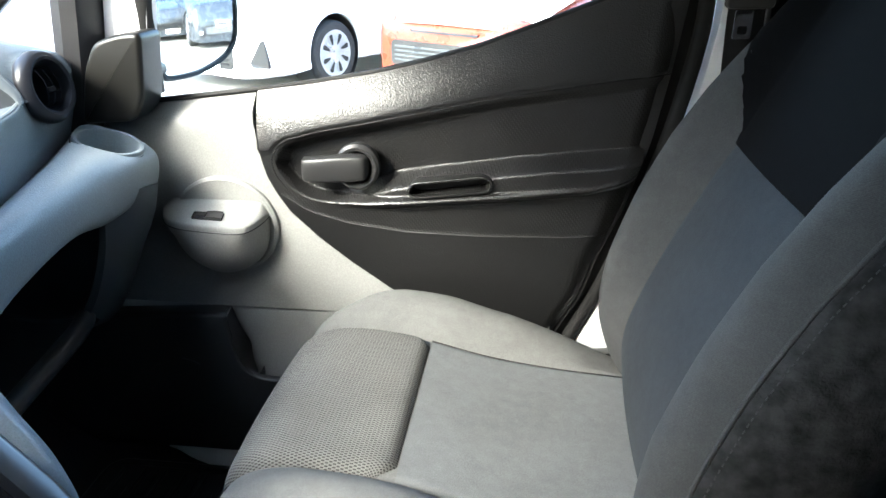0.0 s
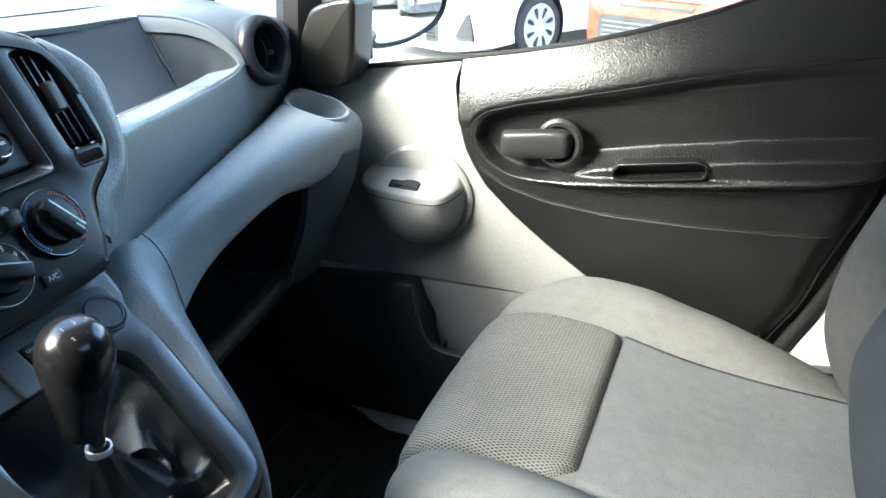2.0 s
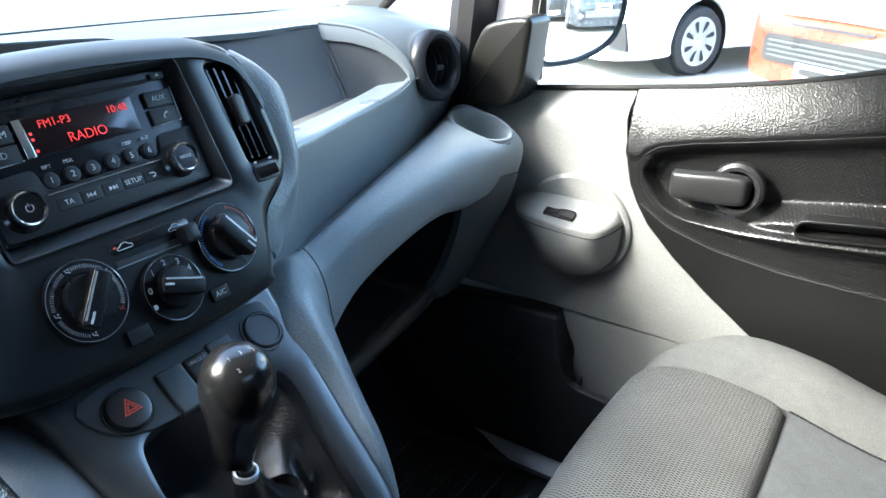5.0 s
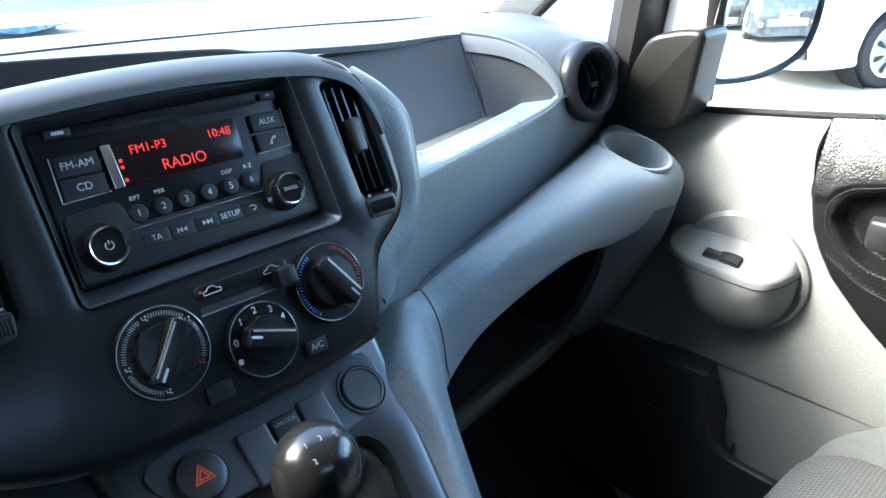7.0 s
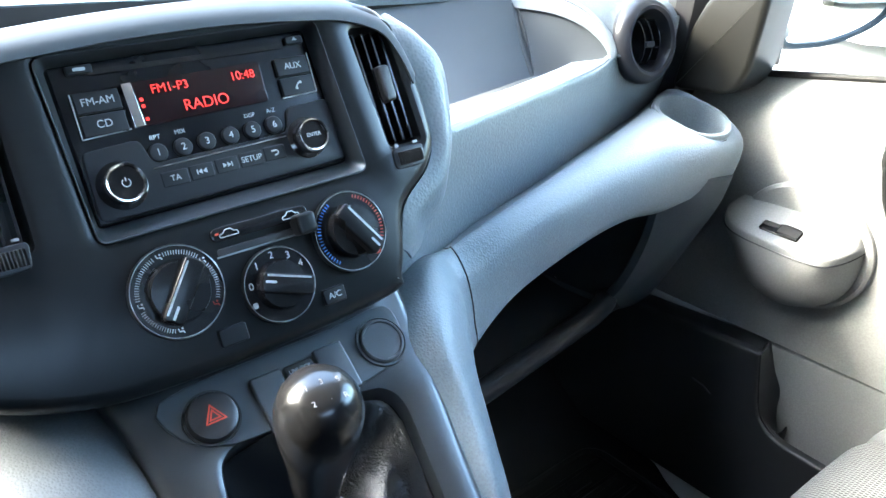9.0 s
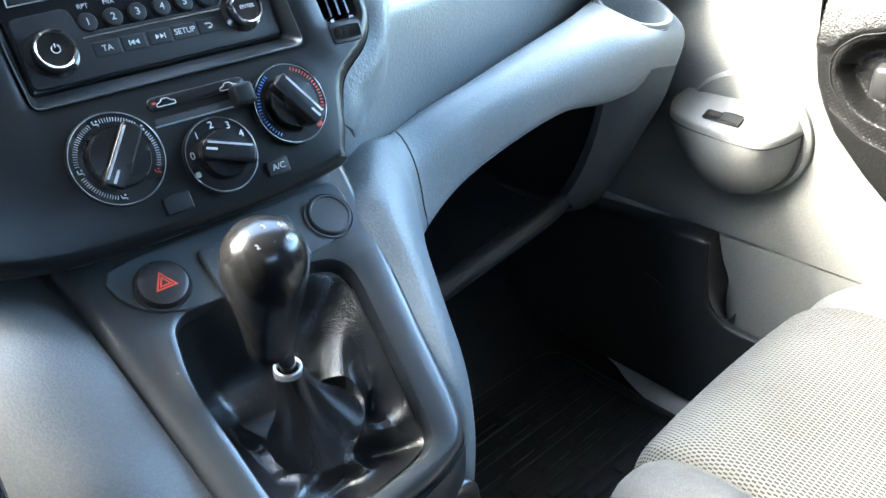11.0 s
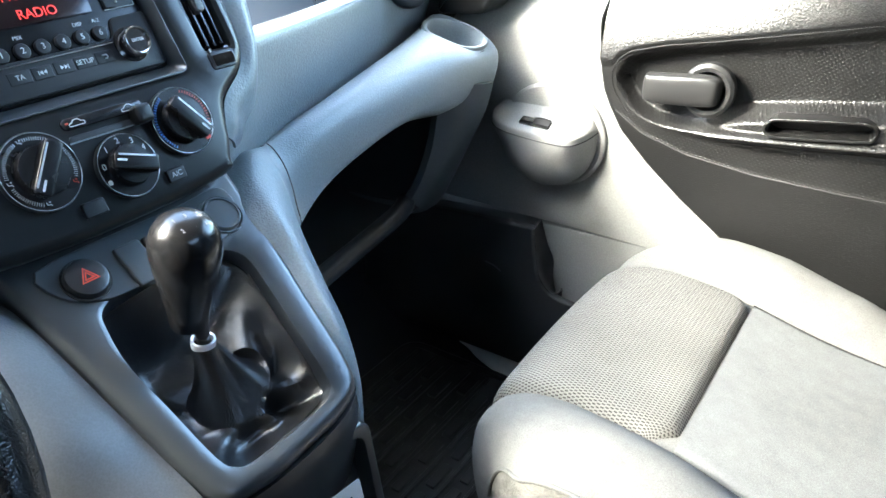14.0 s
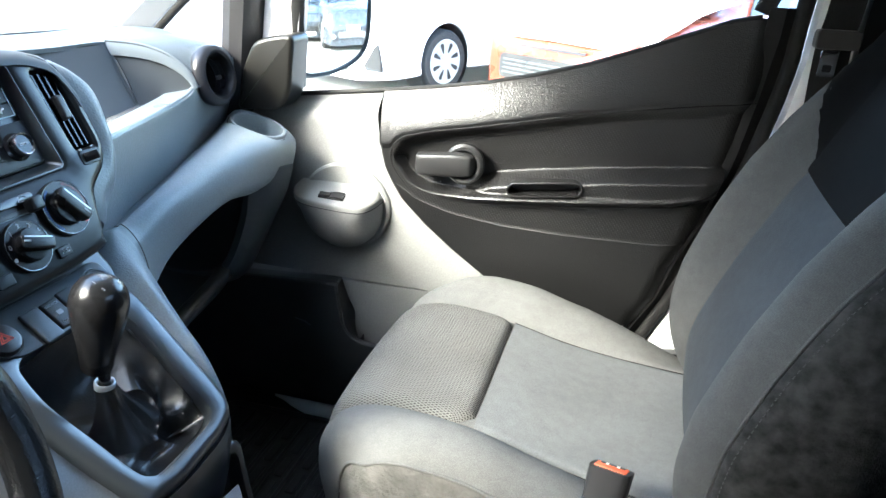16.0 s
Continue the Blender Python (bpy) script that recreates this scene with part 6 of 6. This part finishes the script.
DD = sorted({s * x / 1000 for s in (-1, 1) for x in (258, 255, 250, 244, 236, 226, 216, 206, 196, 186, 178, 170, 164, 159, 155, 151, 148, 145, 141, 136, 125, 90, 45, 0)})
part("cushion", rows_mesh([[cushion(i, d) for d in DD] for i in range(len(CP))]), CLOTH, seat, "grey cloth seat cushion with raised sides")
i_seam = min(range(len(CP)), key=lambda i: abs(CP[i].x + 0.086) + (1 if CP[i].y < 0.85 else 0))
i_front = min(range(len(CP)), key=lambda i: abs(CP[i].y - 0.735) + (1 if CP[i].x > -0.2 else 0))


def patch(i0, i1, d0, raise_, turn=0.012):
    """A cloth panel between the seams, with a rolled edge along its rim."""
    rows = []
    for i in range(i0, i1 + 1):
        e = (CP[i1] - CP[i]).length / turn
        p = CP[i]
        h = d0 * (1 + 0.075 * step((p.x + 0.09) / 0.26))
        line = []
        for k in range(41):
            t = k / 40 * 2 - 1
            t = math.copysign(1 - (1 - abs(t)) ** 1.6, t)
            corner = 0.020 * max(0.0, abs(t) - 0.86) / 0.14 * max(0.0, 1 - e * 0.6)
            ed = min((1 - abs(t)) * h / turn, e, 1.0)
            q = CP[min(i + 1, len(CP) - 1)] - CP[max(i - 1, 0)]
            nrm = Vector((-q.y, 0, q.x)).normalized()
            c = cushion(i, h * t)
            line.append(c + nrm * (raise_ * math.sqrt(max(1 - (1 - ed) ** 2, 0.0)) - 0.0015 * (1 - ed)) - Vector((corner, 0, 0)))
        rows.append(line)
    return rows


part("front_panel", cloth_mesh(patch(i_front, i_seam, HC - 0.001, 0.008, 0.018)), MESH, seat, "perforated grey front panel")
part("centre_panel", rows_mesh(patch(i_seam, len(CP) - 1, HC - 0.003, 0.003, 0.008)), CLOTH_SEAT, seat, "smooth blue-grey centre panel")


def stitches(line, every, parent, mat):
    """A row of short thread stitches along a seam, one mesh."""
    bm = bmesh.new()
    for p, q in zip(line, line[1:]):
        n = max(1, int((q - p).length / every))
        for k in range(n):
            tube([p.lerp(q, (k + 0.2) / n), p.lerp(q, (k + 0.75) / n)], 0.0006, 5, bm=bm)
    return part("stitching", bm, mat, parent)


for s in (-1, 1):
    seam_ = [cushion(i, s * HC * (1 + 0.075 * step((CP[i].x + 0.09) / 0.26))) + Vector((0, 0, 0.0035)) for i in range(i_seam, len(CP) - 6)]
    part("seam", tube(seam_, 0.0010, 6), CLOTH_SIDE, seat)
    edge_ = [cushion(i, s * 0.2555) for i in range(14, len(CP) - 4)]
    side = []
    for i in range(6, len(CP), 3):
        e = cushion(i, s * 0.258)
        low = Vector((e.x + 0.022, e.y - s * 0.006, max(e.z - 0.11, 0.62)))
        side.append([e, e + Vector((0.001, s * 0.004, -0.012)), e.lerp(low, 0.45) + Vector((0, s * 0.012, 0)), low, Vector((low.x + 0.012, low.y - s * 0.022, 0.60))])
    part("side_panel", loft(side, 3, 5), CLOTH_FUZZ, seat, "worn bobbled grey side cloth")
    part("piping", tube([p + Vector((0, s * 0.002, -0.001)) for p in edge_], 0.0022, 8), CLOTH, seat)
    stitches([p + Vector((0, -s * 0.005, 0.001)) for p in edge_], 0.006, seat, CLOTH_SIDE)
part("seat_base", slab(-0.17, 0.25, SY - 0.21, SY + 0.21, 0.545, 0.66), BLACK, seat, bevel=0.01)

BP_ = [(0.205, 0.74), (0.186, 0.80), (0.174, 0.855), (0.174, 0.90), (0.188, 0.95), (0.211, 1.01), (0.238, 1.07), (0.277, 1.15), (0.305, 1.21), (0.350, 1.30), (0.40, 1.40), (0.44, 1.48), (0.455, 1.51)]
BPS = [Vector((p[0], p[1])) for p in smooth_line(BP_, 5)]
FWD = curve_of([(0.74, 0.0), (0.79, 0.004), (0.83, 0.018), (0.87, 0.027), (0.91, 0.036), (0.96, 0.046), (1.05, 0.053), (1.12, 0.054), (1.18, 0.047), (1.24, 0.033), (1.30, 0.02), (1.40, 0.012), (1.52, 0.006)])
HB = 0.150                       # half the width between the backrest's creases


def back_pt(i, d, extra=0.0):
    """A point of the backrest: i up its profile, d across from its middle."""
    p = BPS[i]
    q = BPS[min(i + 1, len(BPS) - 1)] - BPS[max(i - 1, 0)]
    nrm = Vector((-q.y, q.x)).normalized()
    z = p.y
    half = 1 - 0.10 * step((z - 1.2) / 0.30) - 0.05 * step((0.86 - z) / 0.1)
    a = abs(d)
    if a < HB:
        out = 0.008 * (1 - (a / HB) ** 2)
    else:
        w = min((a - HB) / 0.068, 1.0)
        out = FWD(z) * math.sin(step(w) * math.pi / 2)
        out -= 0.030 * max(0.0, (a - 0.214) / 0.036) ** 2
    out -= 0.003 * max(0.0, 1 - abs(a - HB) / 0.006)
    out += extra
    return Vector((p.x + nrm.x * out, SY + d * half, p.y + nrm.y * out))


BD = sorted({s * x / 1000 for s in (-1, 1) for x in (250, 247, 243, 238, 231, 223, 214, 205, 196, 187, 178, 170, 163, 157, 153, 150, 147, 143, 136, 120, 90, 45, 0)})
NB = len(BPS)
i_v = min(range(NB), key=lambda i: abs(BPS[i].y - 1.152))
# backrest and its centre panel carry their shade in darker cloth colours
part("backrest", rows_mesh([[back_pt(i, d) for d in BD] for i in range(NB)]), CLOTH_BACK_SHADED, seat, "grey cloth backrest with raised sides, darkened for shade")
cp_ = []
for i in range(2, i_v + 1):
    e = min(1.0, (i_v - i) / 1.5)
    cp_.append([back_pt(i, HB * 0.985 * t, 0.003 * math.sqrt(max(0.0, min(1.0, (1 - abs(t)) / 0.06, e)))) for t in np.linspace(-1, 1, 31)])
part("back_centre_panel", rows_mesh(cp_), CLOTH_MID_SHADED, seat, "smooth blue-grey centre panel")
WIDE = curve_of([(1.14, 0.147), (1.165, 0.158), (1.19, 0.172), (1.22, 0.195), (1.25, 0.222), (1.28, 0.246), (1.6, 0.246)])
dk = [[back_pt(i, WIDE(BPS[i].y) * t, 0.0025 - 0.004 * max(0.0, (abs(t) - 0.97) / 0.03)) for t in np.linspace(-1, 1, 45)] for i in range(i_v, NB)]
part("back_upper_panel", rows_mesh(dk), CLOTH_DARK, seat, "black cloth upper back panel")
for s in (-1, 1):
    sd = []
    for i in range(0, NB, 3):
        e = back_pt(i, s * 0.250)
        sd.append([e, e + Vector((0.012, s * 0.010, -0.004)), e + Vector((0.05, s * 0.016, -0.02)), e + Vector((0.10, s * 0.010, -0.035)), e + Vector((0.145, -s * 0.02, -0.05))])
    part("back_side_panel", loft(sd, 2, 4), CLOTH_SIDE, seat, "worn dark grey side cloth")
    pip = [back_pt(i, s * 0.250) for i in range(NB)]
    part("back_piping", tube(pip, 0.0023, 8), CLOTH_BACK_SHADED, seat)
    stitches([p + Vector((0.007, s * 0.008, -0.002)) for p in pip], 0.005, seat, CLOTH_BACK_SHADED)
part("back_shell", rows_mesh([[back_pt(i, d, -0.125 if abs(d) < 0.2 else -0.11) for d in (-0.24, -0.2, 0, 0.2, 0.24)] for i in range(NB)]), BLACK, seat)
part("seat_hinge", loft([[(0.10, 1.00, 0.792), (0.13, 1.03, 0.785), (0.13, 1.03, 0.74)], [(0.16, 1.00, 0.800), (0.17, 1.035, 0.79), (0.17, 1.035, 0.75)], [(0.24, 1.00, 0.81), (0.24, 1.035, 0.79), (0.24, 1.035, 0.75)]], 4, 4, thick=0.006), SAIL, seat, "dark recliner cover")

# ---- belt buckle, belt ----
buckle = thing("belt_buckle", (0.075, 0.52, 0.72), "black seat belt buckle with an orange-red release", "buckle")
bfr = Frame((0.079, 0.555, 0.895), (0.95, -0.28, 0.05), (0.10, 0.30, 0.95))
part("buckle_body", loft([[bfr.map(x * w, h, n) for x, n in ((-0.015, 0.010), (0.0, 0.0115), (0.015, 0.010), (0.017, -0.001), (0.015, -0.012), (0.0, -0.0125), (-0.015, -0.012), (-0.017, -0.001))] for h, w in ((-0.20, 0.9), (-0.12, 1.0), (-0.05, 1.2), (-0.02, 1.3), (-0.002, 1.32), (0.0, 1.28))], 4, 3, closed=True, cap=True), BLACK, buckle, "black buckle housing")
TOPF = Frame(bfr.map(0, 0.0, -0.001), bfr.u, bfr.n * -1)
part("release_button", plate(TOPF, rounded(0.035, 0.0165, 0.003), 0.004, 0.001, top=0.0012), ORANGE_PLASTIC, buckle, "orange-red release button")
part("tongue_slot", plate(TOPF, rounded(0.027, 0.0045, 0.001, 0.0, 0.0045), 0.003, 0, top=0.0018), BLACK, buckle)
for a in (-0.006, 0.006):
    part("slot_catch", plate(TOPF, rounded(0.0035, 0.0035, 0.001, a, 0.003), 0.003, 0.0005, top=0.0026), PAPER, buckle)

belt = thing("seat_belt", (0.30, 1.09, 0.6), "black seat belt hanging on the door post", "seat belt")
web = []
for x, y, z in ((0.315, 1.06, 1.60), (0.312, 1.055, 1.45), (0.305, 1.05, 1.34), (0.30, 1.05, 1.28), (0.31, 1.06, 1.1), (0.33, 1.07, 0.9), (0.35, 1.07, 0.62)):
    web.append([(x - 0.024, y - 0.004, z), (x + 0.024, y + 0.004, z + 0.003)])
part("webbing", loft(web, 6, 3, thick=0.0012), WEBBING, belt, "black woven webbing")
TB = Frame((0.297, 1.045, 1.262), (0.99, 0.14, 0), (0.02, 0, 1))
part("tongue_cover", plate(TB, rounded(0.060, 0.026, 0.006, 0.004, 0.042), 0.014, 0.003, top=0.008), BLACK, belt, "black tongue cover")
part("tongue", plate(TB, rounded(0.024, 0.036, 0.003, -0.002, 0.010), 0.0022, 0.0005, holes=[rounded(0.012, 0.010, 0.002, -0.002, 0.003)], top=0.004), CHROME, belt, "bright steel belt tongue")

# ---- floor mat ----
mat = thing("floor_mat", (-0.35, 0.75, 0.545), "black ribbed rubber floor mat with a raised rim", "mat")
MZ = 0.556
part("mat_sheet", plate(Frame((0, 0, MZ), (1, 0, 0), (0, 1, 0)), rounded(0.80, 0.46, 0.03, -0.24, 0.745), 0.012, 0.003), RUBBER, mat)
random.seed(3)
MF = Frame((0, 0, MZ), (1, 0, 0), (0, 1, 0))
for k in range(21):
    x = -0.61 + k * 0.036
    part("mat_rib", plate(MF, rounded(0.006, 0.42, 0.002, x, 0.745), 0.004, 0.0015, top=0.0055), RUBBER, mat)
    for q in range(6):
        part("mat_block", plate(MF, rounded(0.015, 0.048, 0.002, x + 0.018, 0.57 + q * 0.064 + (0.032 if k % 2 else 0)), 0.004, 0.001, top=0.0042), RUBBER, mat)
part("mat_rim", tube([Vector((p[0], p[1], MZ + 0.004)) for p in rounded(0.79, 0.45, 0.03, -0.24, 0.745)], 0.006, 8, closed=True), RUBBER, mat)

# ---- steering wheel ----
wheel = thing("steering_wheel", (-0.32, 0.02, 1.1), "black steering wheel on the driver's side", "steering wheel")
WF = Frame((-0.305, 0.012, 1.105), (0, 1, 0), (-0.42, 0, 0.907))
part("wheel_rim", tube([WF.map(0.185 * math.cos(a), 0.185 * math.sin(a)) for a in np.linspace(0, 2 * math.pi, 65)[:-1]], 0.015, 14, closed=True, up=tuple(WF.n)), LEATHER, wheel)
part("wheel_hub", disc_lathe(WF, [(0.075, -0.06), (0.078, -0.03), (0.07, -0.01), (0.04, 0.0)], sides=32), BLACK, wheel)
for a in (200, 340, 270):
    c, s = math.cos(radians(a)), math.sin(radians(a))
    part("wheel_spoke", tube([WF.map(0.06 * c, 0.06 * s, -0.03), WF.map(0.12 * c, 0.12 * s, -0.015), WF.map(0.182 * c, 0.182 * s, 0)], 0.014, 10, flat=0.6), BLACK, wheel)
part("column", tube([WF.map(0, 0, -0.04), WF.map(0, 0, -0.22)], 0.05, 16), BLACK, wheel)

# ---- outside ----
GZ = 0.10                         # level of the paving
bm = bmesh.new()
bmesh.ops.create_grid(bm, x_segments=40, y_segments=40, size=400.0, matrix=Matrix.Translation((0, 0, GZ)))
structure("ground", bm, ASPHALT, "pale sunlit paving of a car park", "ground")


def car(name, at, heading, paint, label, length=4.2, width=1.75, height=1.5, hood=0.85, wheel_r=0.31, front=0.80, suv=False, mouth=1.16, mouth_z=0.40, fog=0.70):
    """A parked car, built nose towards -x about its own front axle's line, then turned."""
    ob = thing(name, (0, 0, 0), label, "car", "parked cars")
    hw = width / 2
    L = length
    st = [  # x, half width, underside, shoulder height, half width at top, top
        (-front, hw * 0.80, 0.16, 0.56, hw * 0.74, 0.62),
        (-front + 0.10, hw * 0.92, 0.16, 0.62, hw * 0.84, hood - 0.14),
        (-front + 0.40, hw * 0.985, 0.16, 0.70, hw * 0.88, hood - 0.03),
        (-0.1, hw, 0.20, hood - 0.06, hw * 0.88, hood + 0.06),
        (0.55, hw, 0.20, hood - 0.02, hw * 0.86, hood + 0.16),
        (1.25, hw, 0.20, hood + 0.02, hw * 0.66, height - 0.06),
        (1.9, hw, 0.20, hood + 0.04, hw * 0.64, height),
        (L - front - 0.8, hw, 0.20, hood + 0.06, hw * 0.64, height - 0.02),
        (L - front - 0.25, hw * 0.97, 0.22, hood + 0.08, hw * 0.62, height - 0.12),
        (L - front, hw * 0.88, 0.34, hood, hw * 0.60, hood + 0.12),
    ]
    secs = []
    for x, w, z0, zs, wt, zt in st:
        secs.append([(x, -w * 0.9, z0), (x, -w, z0 + 0.14), (x, -w * 1.005, (z0 + zs) / 2 + 0.05), (x, -w * 0.985, zs), (x, -wt, zt - 0.05 if zt > zs + 0.1 else zt), (x, -wt * 0.6, zt), (x, 0, zt + 0.02),
                     (x, wt * 0.6, zt), (x, wt, zt - 0.05 if zt > zs + 0.1 else zt), (x, w * 0.985, zs), (x, w * 1.005, (z0 + zs) / 2 + 0.05), (x, w, z0 + 0.14), (x, w * 0.9, z0)])
    body = part("body", loft([s + [(s[0][0], 0, s[0][2] - 0.01)] for s in secs], 6, 4, closed=True, cap=True), paint, ob)
    wb = L - front - 0.75
    XZ = Frame((0, -hw - 0.1, 0), (1, 0, 0), (0, 0, 1))
    for ax_ in (0.0, wb):
        carve(body, disc_lathe(XZ, [(wheel_r + 0.055, 0.15), (wheel_r + 0.055, -width - 0.4)], sides=40, a=ax_, b=wheel_r + 0.01))
    for ax_ in (0.0, wb):
        for s in (-1, 1):
            HF = Frame((ax_, s * (hw - 0.02), wheel_r), (-s, 0, 0), (0, 0, 1))
            if HF.n.y * s < 0:
                HF = Frame((ax_, s * (hw - 0.02), wheel_r), (s, 0, 0), (0, 0, 1))
            w_ = part("wheel", lathe(HF, [(wheel_r * 0.70, 0.0), (wheel_r * 0.74, 0.012), (wheel_r * 0.93, 0.008), (wheel_r, -0.03), (wheel_r, -0.17), (wheel_r * 0.9, -0.20), (1e-3, -0.20)], sides=44), TYRE, ob, "black tyre")
            part("arch_liner", lathe(HF, [(wheel_r + 0.05, -0.01), (wheel_r + 0.05, -0.24), (1e-3, -0.24)], sides=36, b=0.01), BLACK, ob)
            part("wheel_cover", lathe(HF, [(1e-4, 0.010), (0.035, 0.010), (0.05, 0.004), (wheel_r * 0.55, 0.0), (wheel_r * 0.66, 0.010), (wheel_r * 0.71, 0.006), (wheel_r * 0.72, -0.02)], sides=44), RIM, w_, "silver wheel cover")
            for k in range(8):
                a = 2 * math.pi * (k + 0.5) / 8
                c, s_ = math.cos(a), math.sin(a)
                pts = [(0.27, 0.0), (0.40, -0.055), (0.58, -0.10), (0.62, -0.02), (0.60, 0.06), (0.42, 0.05), (0.28, 0.035)]
                part("cover_slot", plate(HF, soften([(wheel_r * (r * c - q * s_), wheel_r * (r * s_ + q * c)) for r, q in pts], 0.01), 0.003, 0, top=0.012), TYRE, w_, smooth=False)

    def nose(y):
        """How far the nose lies behind its tip at a place across."""
        return 0.10 * max(0.0, (abs(y) / hw - 0.78) / 0.14) ** 1.3 + 0.022

    def nose_plate(line, mat, nm, label="", out=0.0, depth=0.05):
        b = bmesh.new()
        ln = ccw(line)
        A = [b.verts.new((-front + nose(p.x) - 0.03 - out - (0.0 if p.y > 0.3 else 0.0) + max(0, (p.y - 0.60)) * 1.1, p.x, p.y)) for p in ln]
        B = [b.verts.new((v.co.x + depth + 0.08, v.co.y, v.co.z)) for v in A]
        b.faces.new(A)
        b.faces.new(B)
        for i in range(len(A)):
            b.faces.new((A[i - 1], A[i], B[i], B[i - 1]))
        return part(nm, b, mat, ob, label, smooth=False)

    nose_plate(rounded(mouth, 0.21, 0.05, 0, mouth_z), BLACK, "lower_grille", "black lower grille", 0.004)
    for k in range(4):
        nose_plate(rounded(mouth - 0.10, 0.014, 0.004, 0, mouth_z - 0.055 + k * 0.037), STRIP if paint is ORANGE else CHROME if suv else STACK, "grille_slat", "", 0.014)
    nose_plate(rounded(0.72, 0.11, 0.03, 0, 0.635), BLACK, "upper_grille", "", 0.004)
    nose_plate(rounded(0.46, 0.11, 0.006, 0, 0.52 if suv else 0.27), PAPER, "number_plate", "", 0.016)
    nose_plate(rounded(0.36, 0.05, 0.006, 0, 0.52 if suv else 0.27), BLACK, "plate_bar", "", 0.020)
    for s in (-1, 1):
        if paint is not ORANGE:
            nose_plate([(s * hw * (fog + k), z) for k, z in ((-0.08, 0.30), (-0.05, 0.26), (0.07, 0.25), (0.065, 0.37), (0.04, 0.49), (0.02, 0.47))], BLACK, "fog_lamp_recess", "", 0.030)
        if suv:
            nose_plate(rounded(0.10, 0.08, 0.035, s * hw * 0.72, 0.37), LAMP, "fog_lamp", "", 0.040)
        nose_plate(soften([(s * hw * 0.50, 0.60), (s * hw * 0.86, 0.66), (s * hw * 0.90, 0.76), (s * hw * 0.55, 0.70)], 0.02), LAMP, "headlamp", "clear headlamp", 0.010)
    if paint is ORANGE:
        # pale sheet over the orange bonnet stands for its bright reflection
        lid = []
        for x, z in ((-front - 0.005, 0.655), (-front + 0.13, hood - 0.075), (-front + 0.40, hood + 0.005), (-0.1, hood + 0.10), (0.42, hood + 0.185)):
            lid.append([(x + 0.10 * (abs(y) / hw) ** 3, y, z - 0.03 * (abs(y) / hw) ** 2) for y in (-hw * 0.99, -hw * 0.5, 0, hw * 0.5, hw * 0.99)])
        part("bonnet", loft(lid, 5, 4, thick=0.01), BONNET_GLARE, ob, "bonnet painted pale for the glare on it")
    if suv:
        for k in range(7):
            nose_plate(rounded(0.045, 0.15, 0.01, -0.27 + k * 0.09, 0.66), CHROME, "grille_bar", "", 0.02)
    for s in (-1, 1):
        part("side_window", solid_sheet([[(0.75, s * hw * 0.965, hood + 0.05), (2.0, s * hw * 0.975, hood + 0.08), (L - front - 0.75, s * hw * 0.97, hood + 0.1)], [(1.25, s * hw * 0.72, height - 0.10), (2.0, s * hw * 0.70, height - 0.07), (L - front - 0.95, s * hw * 0.70, height - 0.10)]], 0.02 * s), DARKGLASS, ob)
    part("front_window", solid_sheet([[(0.45, -hw * 0.80, hood + 0.17), (0.40, 0, hood + 0.19), (0.45, hw * 0.80, hood + 0.17)], [(1.18, -hw * 0.62, height - 0.06), (1.14, 0, height - 0.03), (1.18, hw * 0.62, height - 0.06)]], -0.02), DARKGLASS, ob)
    ob.matrix_basis = Matrix.Translation(at) @ Matrix.Rotation(heading, 4, "Z")
    return ob


# headings: the nose points to -x before the turn
def nose_to(fx, fy):
    return math.atan2(-fy, -fx)


def by_wheel(wx, wy, fx, fy, side, width):
    """Where a car's origin lies when one front wheel stands at (wx, wy)."""
    f = Vector((fx, fy)).normalized()
    left = Vector((-f.y, f.x))
    o = Vector((wx, wy)) - left * side * (width / 2 - 0.05)
    return (o.x, o.y, GZ)


F1 = Vector((-0.45, -0.89)).normalized()
car("white_hatchback", by_wheel(-1.87, 7.01, F1.x, F1.y, 1, 1.72), nose_to(*F1), WHITE, "white parked hatchback with silver wheel covers", length=4.0, width=1.72, wheel_r=0.30, front=0.85, mouth=0.80, mouth_z=0.32, fog=0.84)
F2 = Vector((-0.55, -0.835)).normalized()
RC = Vector((-0.71, 6.13)) - F2 * 0.80
car("red_hatchback", (RC.x, RC.y, GZ), nose_to(*F2), ORANGE, "orange-red parked hatchback with a slatted grille", length=4.0, width=1.72)
car("dark_off_roader", (6.0, 3.05, GZ), nose_to(-1, 0.02), NAVY, "dark parked off-road car with a chrome grille", length=4.6, width=1.86, height=1.75, hood=1.05, wheel_r=0.37, suv=True)
car("dark_estate", (7.6, 1.75, GZ), nose_to(-1, 0.02), NAVY, "dark grey parked car on the far side", length=4.5, width=1.8, height=1.6, hood=0.95)
car("blue_car", (-9.5, 2.6, GZ), nose_to(0.8, 0.6), BLUE, "blue parked car before the van", length=4.2, width=1.75)
